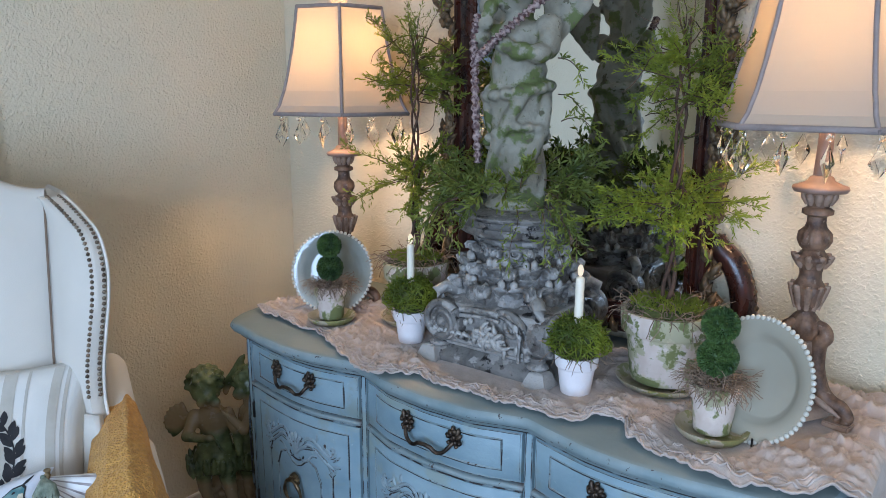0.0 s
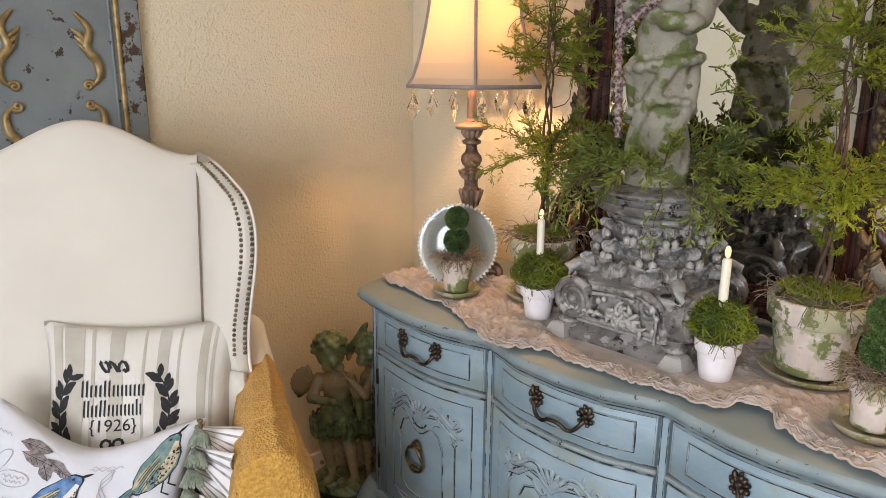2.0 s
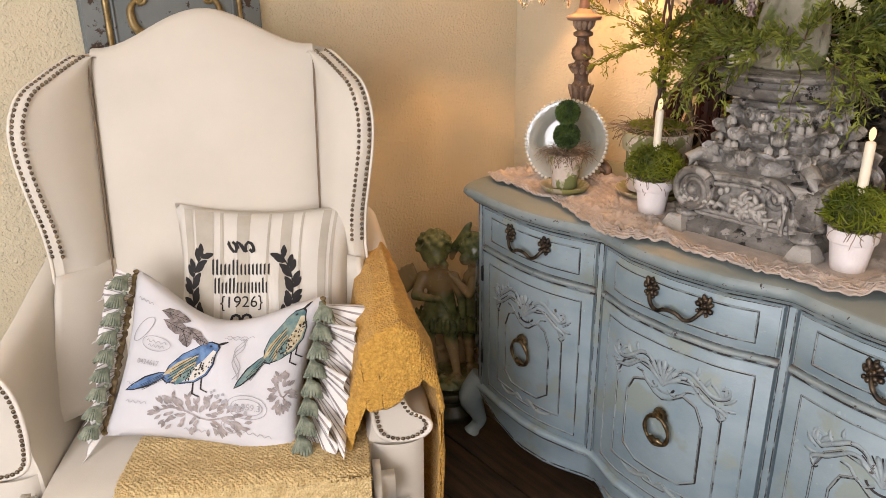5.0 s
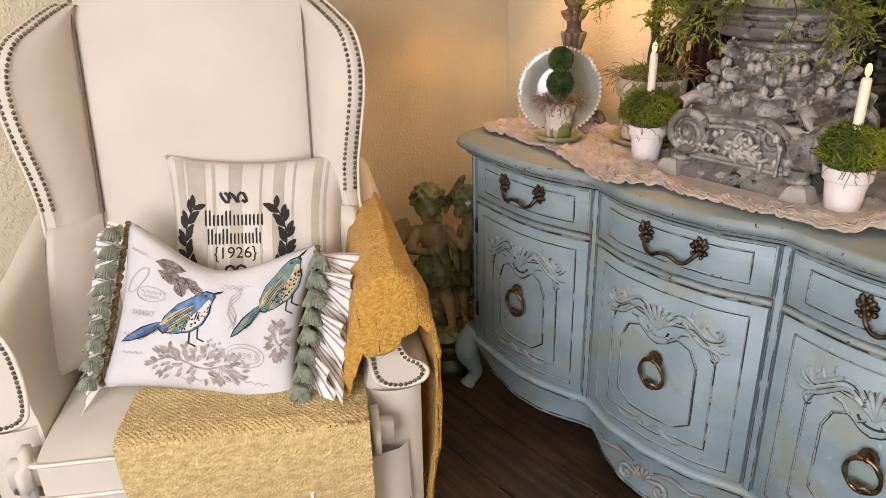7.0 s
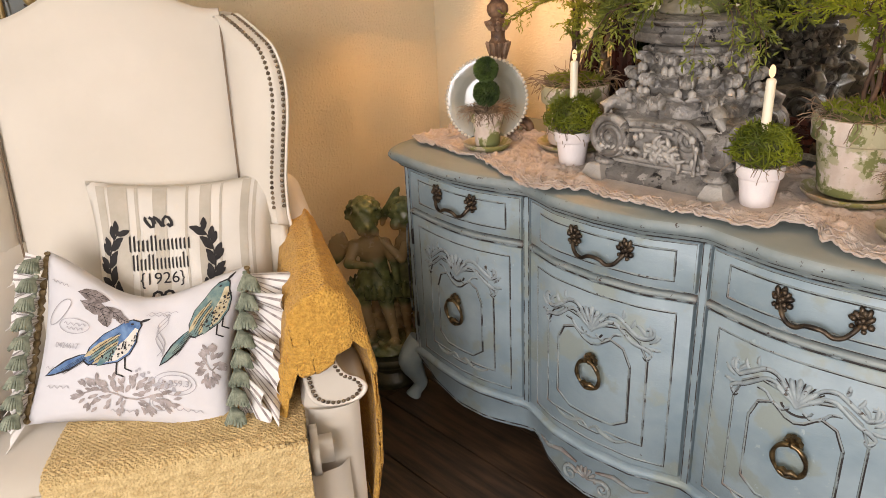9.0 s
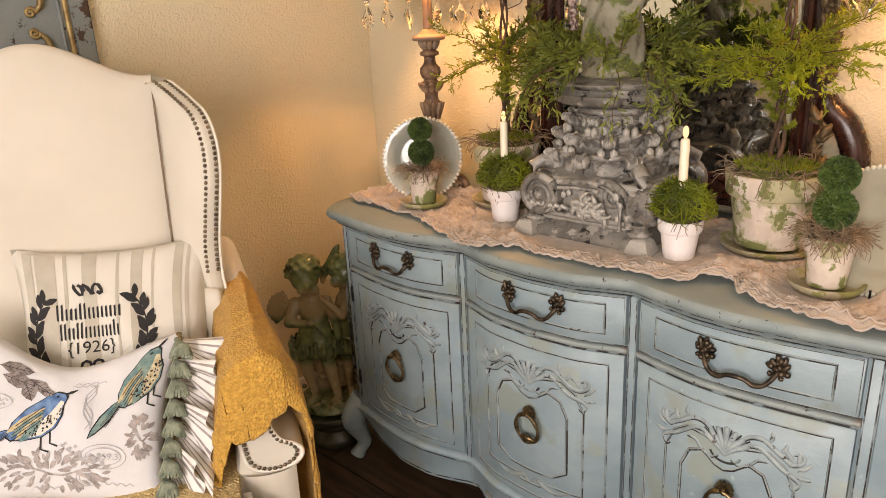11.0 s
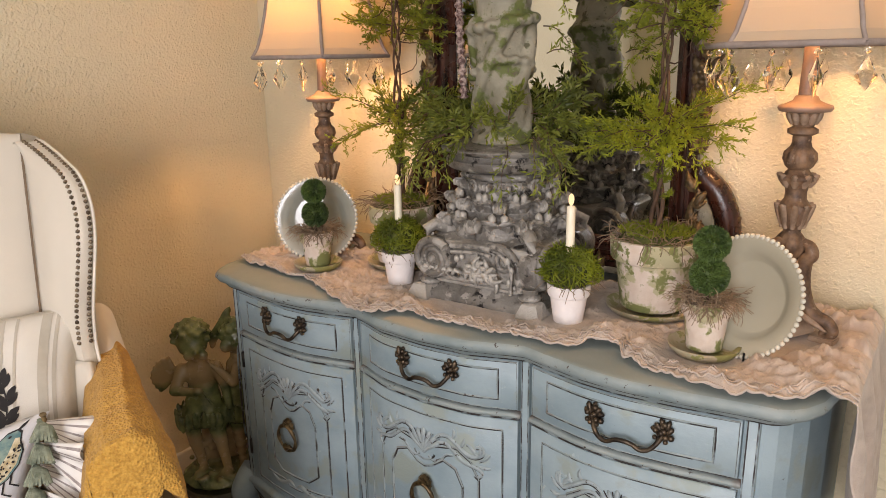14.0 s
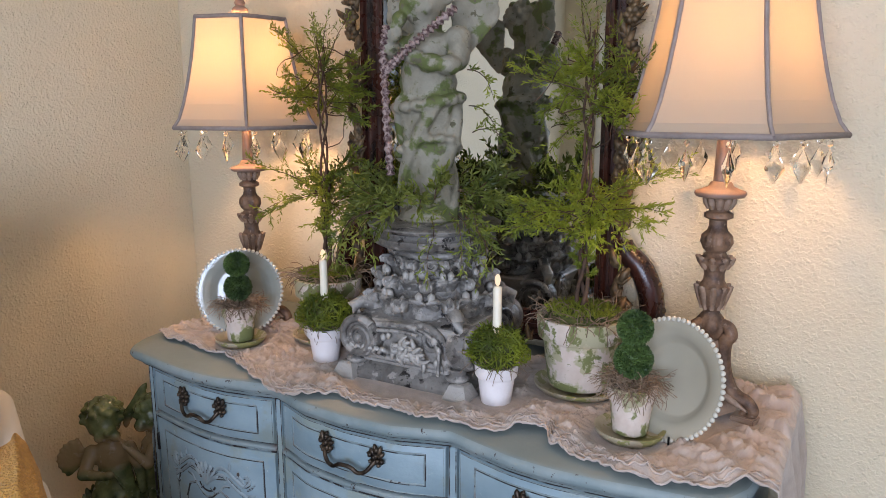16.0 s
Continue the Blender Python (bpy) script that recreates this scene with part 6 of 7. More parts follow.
def runner(u, v):
    s = -0.765 + 1.99 * u
    x = min(s, 0.812)
    over = max(0.0, s - 0.812)
    back = -0.16 if x < -0.6 else -0.16 + 0.13 * min(1, (x + 0.6) / 0.3) + 0.08 * max(0.0, min(1, (x - 0.45) / 0.15))
    fr = lerp_table(EDGEY, x) + 0.004 + 0.009 * noise.noise(Vector((x * 17, 5.0, 0)))
    y = fr + (back - fr) * v
    rough = noise.noise(Vector((x * 7, y * 9, 1.7)))
    d = max(0.0, y - fr)
    ruff = math.exp(-d * 16)
    # long soft folds, gathered creases and short gathers near the hem
    wx, wy = x + 0.05 * rough, y + 0.06 * noise.noise(Vector((x * 5, y * 6, 9.0)))
    fold_a = (1 - abs(noise.noise(Vector((wx * 11, wy * 40, 8.0))))) ** 7
    fold_b = (1 - abs(noise.noise(Vector((wx * 36 + wy * 20, wy * 30 - wx * 14, 2.0))))) ** 7
    gather = (1 - abs(noise.noise(Vector((wx * 46, wy * 11, 6.0))))) ** 4
    # the cloth lies pressed flat under the pots and the capital
    free = 1.0
    for px, py, pr in ((0.036, -0.193, 0.23), (0.562, -0.335, 0.075), (0.630, -0.250, 0.07), (0.662, -0.128, 0.10), (0.392, -0.150, 0.11), (0.262, -0.312, 0.05), (-0.228, -0.292, 0.05), (-0.332, -0.150, 0.11), (-0.508, -0.312, 0.075)):
        free = min(free, max(0.12, min(1.0, 0.12 + (math.hypot(x - px, y - py) - pr) / 0.035)))
    free *= 1 - 0.45 * math.exp(-d * 40)
    z = TOP + 0.0015 + free * (0.013 * fold_a * (1 - 0.4 * ruff) + 0.0085 * fold_b + 0.009 * gather * ruff + 0.004 * abs(rough) + 0.0034 * (1 - abs(noise.noise(Vector((wx * 70, wy * 55, 3.0))))) ** 4)
    z = max(z, TOP + 0.002)
    fold = math.exp(-((x - 0.372) / 0.030) ** 2) * math.exp(-((y + 0.385) / 0.07) ** 2)
    fold2 = math.exp(-((x - 0.455) / 0.035) ** 2) * math.exp(-((y + 0.405) / 0.05) ** 2)
    z += free * (0.020 * fold + 0.014 * fold2)
    if x > 0.45:
        z += free * 0.014 * max(0, math.sin((y + x * 0.6) * 62 + 3 * rough)) * min(1, (x - 0.45) / 0.15)
    edge_drop = max(0.0, (x - 0.79) / 0.022)
    if over > 0:
        k = over / 0.413
        fold_x = 0.016 * math.sin(v * 21 + 2 * noise.noise(Vector((v * 4, over * 5, 0)))) * min(1, over * 8)
        return Vector((0.822 + 0.012 + fold_x + 0.02 * k, y + 0.03 * k * math.sin(v * 7), max(0.40, TOP + 0.004 - over * (0.80 + 0.22 * v + 0.12 * math.sin(v * 9)))))
    return Vector((x + 0.010 * edge_drop, y, z - 0.003 * edge_drop))


cl = tagged(part("table_runner", sheet(runner, 520, 110), CLOTH), "crumpled blush gauze runner with ruffled edge draped on the sideboard", "table runner")
thicken(cl, 0.0016, 1.0)
for v0, rad in ((0.0, 0.0026), (0.028, 0.0020), (0.05, 0.0016), (0.08, 0.0014)):
    part("ruffled_hem", tube([runner(0.795 * i / 420, v0 + 0.016 * noise.noise(Vector((i * 0.11, v0 * 40, 3.0)))) + Vector((0, 0, 0.0025 + 0.005 * abs(noise.noise(Vector((i * 0.22, 7.0, v0 * 30))))))  for i in range(421)], [rad * (1 + 0.7 * noise.noise(Vector((i * 0.35, v0 * 50, 0)))) for i in range(421)], 6), CLOTH, cl)


# ---- wall panel ----
pan = thing("wall_panel", pose(WX + 0.003, -1.118, 0, 0, 0, 90), "chipped slate blue carved wooden panel with gold moldings", "wall panel")
# local x runs along the wall, -y into the room
part("board", box(-0.232, 0.232, -0.020, 0.0, 0.75, 2.0, 0.003), PANELP, pan, smooth=False)
for sx in (-1, 1):
    part("stile", box(min(sx * 0.232, sx * 0.178), max(sx * 0.232, sx * 0.178), -0.030, -0.0202, 0.75, 2.0, 0.004), PANELR, pan, smooth=False)
    part("gold_molding", tube([(sx * 0.172, -0.024, 0.76), (sx * 0.172, -0.024, 1.4), (sx * 0.172, -0.024, 1.99)], 0.0075, 8), GOLD, pan)
    part("inner_molding", tube([(sx * 0.156, -0.021, 0.76), (sx * 0.156, -0.021, 1.4), (sx * 0.156, -0.021, 1.99)], 0.004, 8), PANELP, pan)
    for zc in (1.40, 1.86):
        bm = bmesh.new()
        for up in (1, -1):
            curve = spline([(sx * 0.092, -0.022, zc + up * 0.022), (sx * 0.114, -0.024, zc + up * 0.045), (sx * 0.112, -0.024, zc + up * 0.085), (sx * 0.088, -0.024, zc + up * 0.12), (sx * 0.10, -0.022, zc + up * 0.165), (sx * 0.07, -0.022, zc + up * 0.205)], 6)
            n = len(curve)
            tube(curve, [0.004 + 0.008 * math.sin(math.pi * i / n) for i in range(n)], 7, bm)
            sp = [(sx * (0.094 + a * (1 if sx > 0 else 1)), -0.024, zc + up * (0.024 + b)) for a, b in spiral((-0.008, 0), 0.014, 1.4, 0.2, 1, 16)]
            tube(sp, 0.005, 6, bm)
            for q in range(3):
                z = zc + up * (0.10 + 0.018 * q)
                tube([(sx * (0.098 - 0.004 * q), -0.024, z), (sx * (0.080 - 0.004 * q), -0.028, z + up * 0.018), (sx * (0.070 - 0.006 * q), -0.022, z + up * 0.030)], [0.004, 0.007, 0.002], 6, bm)
        part("scroll_ornament", bm, GOLD, pan, "gold washed leaf scroll ornament")


# ---- figurine on its pedestal ----
def limb(F, a, b, r0, r1, n=6):
    for i in range(n + 1):
        t = i / n
        F.append((tuple(a[k] + (b[k] - a[k]) * t for k in range(3)), r0 + (r1 - r0) * t, (1, 1, 1), None))


def curls(F, c, r, seed):
    for k in range(46):
        q = 1 - 1.25 * k / 45
        a = k * 2.4 + seed
        rr = math.sqrt(max(0.0, 1 - q * q))
        if rr * math.sin(a) < -0.45 and q < 0.35:
            continue
        F.append(((c[0] + r * rr * math.cos(a), c[1] + r * rr * math.sin(a), c[2] + r * q), 0.0115, (1, 1, 0.8), None))


F = []
# child before: head bent down, tunic, bare legs, one arm across the chest
F += [((-0.020, -0.012, 0.438), 0.046, (1, 1, 1.06), None), ((-0.008, -0.046, 0.420), 0.020, (1.2, 0.9, 1.1), None), ((-0.004, -0.064, 0.420), 0.008, (1, 1, 1), None), ((-0.026, -0.050, 0.408), 0.015, (1, 1, 1), None), ((0.012, -0.048, 0.406), 0.015, (1, 1, 1), None)]
curls(F, (-0.022, -0.004, 0.448), 0.049, 0.3)
F += [((-0.012, 0.0, 0.385), 0.024, (1, 1, 1), None), ((-0.010, 0.0, 0.335), 0.046, (1.0, 0.72, 1.15), None), ((-0.006, 0.0, 0.285), 0.046, (1, 0.78, 0.9), None)]
for k in range(10):
    t = k / 9
    F.append(((-0.006 - 0.010 * t, 0.0, 0.275 - 0.085 * t), 0.046 + 0.022 * t, (1.05, 0.82, 0.35), None))
for k in range(18):
    a = k * 0.349
    F.append(((-0.016 + 0.070 * math.cos(a), 0.055 * math.sin(a), 0.200 + 0.010 * math.sin(3 * a)), 0.0085, (1, 1, 3.6), (0, 9 * math.cos(a), 0)))
limb(F, (-0.058, -0.004, 0.350), (-0.078, -0.030, 0.298), 0.020, 0.017)
limb(F, (-0.078, -0.030, 0.298), (-0.018, -0.058, 0.300), 0.017, 0.012)
F.append(((-0.010, -0.062, 0.304), 0.014, (1.1, 0.9, 0.9), None))
limb(F, (0.008, -0.058, 0.292), (0.024, -0.062, 0.262), 0.006, 0.006, 3)
limb(F, (0.036, -0.004, 0.352), (0.058, -0.020, 0.300), 0.019, 0.016)
limb(F, (0.058, -0.020, 0.300), (0.066, -0.030, 0.235), 0.015, 0.011)
limb(F, (-0.048, -0.004, 0.195), (-0.042, -0.008, 0.120), 0.027, 0.021)
limb(F, (-0.042, -0.008, 0.120), (-0.030, 0.0, 0.050), 0.020, 0.014)
F.append(((-0.026, -0.018, 0.042), 0.016, (0.85, 1.7, 0.6), None))
limb(F, (0.018, -0.014, 0.195), (0.034, -0.026, 0.118), 0.028, 0.021)
limb(F, (0.034, -0.026, 0.118), (0.046, -0.034, 0.045), 0.020, 0.014)
F.append(((0.052, -0.052, 0.036), 0.016, (0.85, 1.7, 0.6), None))
# sheaf of leaves under the arm, a wing behind the shoulder
for k in range(9):
    a = radians(100 + 16 * k)
    F.append(((-0.082 + 0.034 * math.cos(a), 0.004, 0.330 + 0.030 * math.sin(a)), 0.024, (1.5, 0.35, 0.42), (0, -math.degrees(a), 0)))
for k in range(6):
    F.append(((0.030 + 0.008 * k, 0.036, 0.420 + 0.014 * k), 0.022, (0.55, 0.3, 1.5), (0, 8 + 5 * k, 0)))
# child behind, leaning in with a raised hand
F += [((0.100, 0.012, 0.428), 0.044, (1, 1, 1.06), None), ((0.072, -0.018, 0.416), 0.018, (1, 1, 1.1), None), ((0.062, -0.026, 0.418), 0.007, (1, 1, 1), None)]
curls(F, (0.104, 0.018, 0.436), 0.047, 1.1)
F += [((0.098, 0.016, 0.378), 0.022, (1, 1, 1), None), ((0.100, 0.018, 0.330), 0.042, (1, 0.75, 1.2), None)]
for k in range(8):
    t = k / 7
    F.append(((0.098, 0.016, 0.285 - 0.10 * t), 0.042 + 0.018 * t, (1, 0.85, 0.4), None))
for k in range(14):
    a = k * 0.449
    F.append(((0.098 + 0.058 * math.cos(a), 0.016 + 0.050 * math.sin(a), 0.205), 0.008, (1, 1, 4.0), None))
limb(F, (0.098, -0.012, 0.345), (0.086, -0.046, 0.315), 0.018, 0.016)
limb(F, (0.086, -0.046, 0.315), (0.046, -0.048, 0.362), 0.015, 0.011)
for k in range(4):
    limb(F, (0.044, -0.050, 0.364), (0.030 - 0.002 * k, -0.054, 0.372 + 0.007 * k), 0.005, 0.004, 2)
limb(F, (0.080, 0.004, 0.185), (0.086, -0.004, 0.05), 0.024, 0.014)
F.append(((0.090, -0.024, 0.040), 0.016, (0.85, 1.6, 0.6), None))
limb(F, (0.115, 0.02, 0.185), (0.120, 0.012, 0.05), 0.024, 0.014)
# rocky ground with blossoms
F += [((0.025, 0, 0.012), 0.122, (1, 0.86, 0.20), None), ((0.0, 0.035, 0.09), 0.036, (1, 0.8, 2.2), None), ((0.055, 0.04, 0.09), 0.036, (1, 0.8, 2.2), None)]
rq = random.Random(21)
for k in range(70):
    a, q = rq.uniform(0, 6.283), rq.uniform(0.045, 0.115)
    F.append(((0.025 + q * math.cos(a), 0.84 * q * math.sin(a), 0.030 + rq.uniform(-0.006, 0.006)), rq.uniform(0.006, 0.012), (1, 1, 0.8), None))
for k in range(30):
    F.append(((rq.uniform(-0.02, 0.07), rq.uniform(0.0, 0.02), rq.uniform(0.05, 0.16)), 0.009, (1, 1, 1), None))
FX, FYY, FZ = -0.895, -0.455, 0.130
sculpt("cherub_figurine", F, pose(FX, FYY, FZ, 0, 0, 46) @ Matrix.Scale(1.07, 4), VERDI, 0.0040, "glazed green figurine of two garden cherubs on a pedestal", "figurine")
ped = tagged(part("pedestal", lathe([(0.090, 0.0), (0.096, 0.018), (0.094, 0.030), (0.080, 0.045), (0.072, 0.07), (0.070, FZ - 0.09), (0.082, FZ - 0.06), (0.100, FZ - 0.045), (0.118, FZ - 0.030), (0.124, FZ - 0.012), (0.120, FZ - 0.002), (0.01, FZ)], 40, center=(FX + 0.017, FYY + 0.018, 0)), PEDEST), "dark bronze round pedestal under the figurine", "pedestal")


# ---- pillows ----
def pillow_point(W, H, T, a, b, face=1, lift=0.0):
    e = max(0.0, (1 - a * a)) * max(0.0, (1 - b * b))
    wr = 0.006 * math.sin(9 * a + 4 * b) * e
    return Vector((W * a * (1.03 - 0.11 * (1 - b * b)), H * b * (1.03 - 0.11 * (1 - a * a)), face * (T * e ** 0.42 + wr + lift)))


def pillow_body(W, H, T, sag=0.0, n=30):
    bm = bmesh.new()
    for face in (1, -1):
        sheet(lambda u, v: pillow_point(W, H, T, 2 * u - 1, 2 * v - 1, face) + Vector((0, -sag * max(0, 2 * v - 1) ** 2 * math.cos((2 * u - 1) * 1.5) ** 2, 0)), n, n, bm)
    bmesh.ops.remove_doubles(bm, verts=bm.verts, dist=0.0006)
    return bm


def on_pillow(W, H, T, sag, flat, lift=0.0020):
    """Lays flat outlines (in metres on the pillow's face) onto its bulge."""
    out = []
    for x, y in flat:
        a, b = max(-0.985, min(0.985, x / W)), max(-0.985, min(0.985, y / H))
        out.append(pillow_point(W, H, T, a, b, 1, lift) + Vector((0, -sag * max(0, b) ** 2 * math.cos(a * 1.5) ** 2, 0)))
    return out


def print_poly(bm, spec, flat, lift=0.0020):
    """A filled printed shape: a fan of triangles about its middle, in rings so that it follows the bulge."""
    W, H, T, sag = spec
    cx, cy = sum(p[0] for p in flat) / len(flat), sum(p[1] for p in flat) / len(flat)
    rings = [[(cx + (x - cx) * k, cy + (y - cy) * k) for x, y in flat] for k in (0.25, 0.5, 0.75, 1.0)]
    vs = [[bm.verts.new(p) for p in on_pillow(W, H, T, sag, r, lift)] for r in rings]
    m = bm.verts.new(on_pillow(W, H, T, sag, [(cx, cy)], lift)[0])
    n = len(flat)
    for i in range(n):
        bm.faces.new((m, vs[0][i], vs[0][(i + 1) % n]))
        for a, b in zip(vs, vs[1:]):
            bm.faces.new((a[i], b[i], b[(i + 1) % n], a[(i + 1) % n]))


def print_line(bm, spec, flat, wd, lift=0.0020):
    W, H, T, sag = spec
    pts = [Vector((x, y, 0)) for x, y in flat]
    left, right = [], []
    for i, p in enumerate(pts):
        d = (pts[min(i + 1, len(pts) - 1)] - pts[max(i - 1, 0)]).normalized()
        s = Vector((-d.y, d.x, 0)) * (wd if not callable(wd) else wd(i / max(1, len(pts) - 1)))
        left.append((p.x + s.x, p.y + s.y))
        right.append((p.x - s.x, p.y - s.y))
    a = [bm.verts.new(p) for p in on_pillow(W, H, T, sag, left, lift)]
    b = [bm.verts.new(p) for p in on_pillow(W, H, T, sag, right, lift)]
    for i in range(len(a) - 1):
        bm.faces.new((a[i], a[i + 1], b[i + 1], b[i]))


def leaf_shape(x, y, ang, ln, wd):
    c, s = math.cos(ang), math.sin(ang)
    pr = [(0, 0), (0.25, 0.7), (0.55, 1.0), (0.85, 0.55), (1.0, 0), (0.85, -0.55), (0.55, -1.0), (0.25, -0.7)]
    return [(x + c * a * ln - s * b * wd, y + s * a * ln + c * b * wd) for a, b in pr]


def words(spec, body, x, y, size, mat, parent, name="lettering"):
    cu = bpy.data.curves.new("text", "FONT")
    cu.body, cu.size, cu.align_x = body, size, "CENTER"
    ob = bpy.data.objects.new("text", cu)
    scene.collection.objects.link(ob)
    me = bpy.data.meshes.new_from_object(ob.evaluated_get(bpy.context.evaluated_depsgraph_get()))
    bpy.data.objects.remove(ob)
    for v, p in zip(me.vertices, on_pillow(*spec, [(x + v.co.x, y + v.co.y) for v in me.vertices], 0.0024)):
        v.co = p
    me.materials.clear()
    return mesh_part(name, me, mat, parent, "", False)


# grain sack pillow
S1 = (0.212, 0.200, 0.070, 0.0)
P1 = thing("grain_sack_pillow", CH @ pose(0.118, -0.262, 0.715, 66, 0, -3) @ pose(0, 0, 0, 0, 0, -2), "cream striped grain sack pillow with black print", "pillow")
part("cover", pillow_body(*S1), TICKING, P1)
bm = bmesh.new()
for x, w in ((-0.178, 0.010), (-0.140, 0.022), (-0.098, 0.004), (-0.045, 0.016), (0.016, 0.003), (0.058, 0.013), (0.094, 0.003), (0.150, 0.010), (0.172, 0.004)):
    n = max(1, int(w / 0.0025))
    for q in range(n):
        print_line(bm, S1, [(x - w + w / n * (2 * q + 1), -0.19 + 0.38 * i / 24) for i in range(25)], w / n, 0.0012)
part("stripe_weave", bm, STRIPE, P1, "woven oatmeal stripes")
bm = bmesh.new()
for sx in (-1, 1):
    arc = [(-0.048 + sx * 0.128 * math.cos(radians(q)), -0.005 + 0.128 * math.sin(radians(q))) for q in range(-78, 44, 6)]
    print_line(bm, S1, arc, 0.0016)
    for k in range(1, len(arc) - 1):
        ang = math.atan2(arc[k + 1][1] - arc[k - 1][1], arc[k + 1][0] - arc[k - 1][0])
        for sd in (0.6, -0.6):
            if (k + (sd > 0)) % 3:
                print_poly(bm, S1, leaf_shape(arc[k][0], arc[k][1] + 0.001 * sd, ang + sd, 0.036, 0.0078))
part("wreath_print", bm, INK, P1, "black printed laurel wreath")
for y, w, tall in ((0.046, 0.150, (0, 1, 5, 6)), (0.000, 0.138, (0, 1, 4, 5, 13))):      # two lines of heavy lettering as bars
    n = 15
    for k in range(n):
        x = -0.048 - w / 2 + w * (k + 0.1) / n
        up = 0.012 + (0.011 if k in tall else 0)
        bm = bmesh.new()
        print_poly(bm, S1, [(x, y - 0.015), (x + w / n * 0.46, y - 0.018), (x + w / n * 0.46, y + up), (x, y + up - 0.003)])
        part("heading_bar", bm, INK, P1)
for k in range(3):
    bm = bmesh.new()
    print_line(bm, S1, [(-0.072 + 0.022 * k + 0.011 * math.sin(t * 0.7), 0.100 + 0.013 * math.cos(t * 0.9 + k)) for t in range(9)], 0.0038)
    part("print_flourish", bm, INK, P1, "black printed flourish")
for k in range(2):
    bm = bmesh.new()
    print_line(bm, S1, [(-0.061 + 0.026 * k + 0.011 * math.cos(t * 0.8), -0.082 + 0.011 * math.sin(t * 0.8)) for t in range(9)], 0.0034)
    part("print_flourish", bm, INK, P1, "black printed flourish")
words(S1, "{1926}", -0.048, -0.052, 0.040, INK, P1)

# bird pillow with ruffles
S2 = (0.216, 0.182, 0.068, 0.066)
P2 = thing("bird_pillow", CH @ pose(0.008, -0.447, 0.612, 63, 0, -8) @ pose(0.008, 0, 0, 0, 0, -9), "white bird print lumbar pillow with striped ruffles and tassels", "pillow")
part("cover", pillow_body(*S2), WHITEC, P2)


def oval(cx, cy, ra, rb, ang, n=18):
    c, q = math.cos(ang), math.sin(ang)
    return [(cx + ra * math.cos(t) * c - rb * math.sin(t) * q, cy + ra * math.cos(t) * q + rb * math.sin(t) * c) for t in [2 * math.pi * i / n for i in range(n)]]


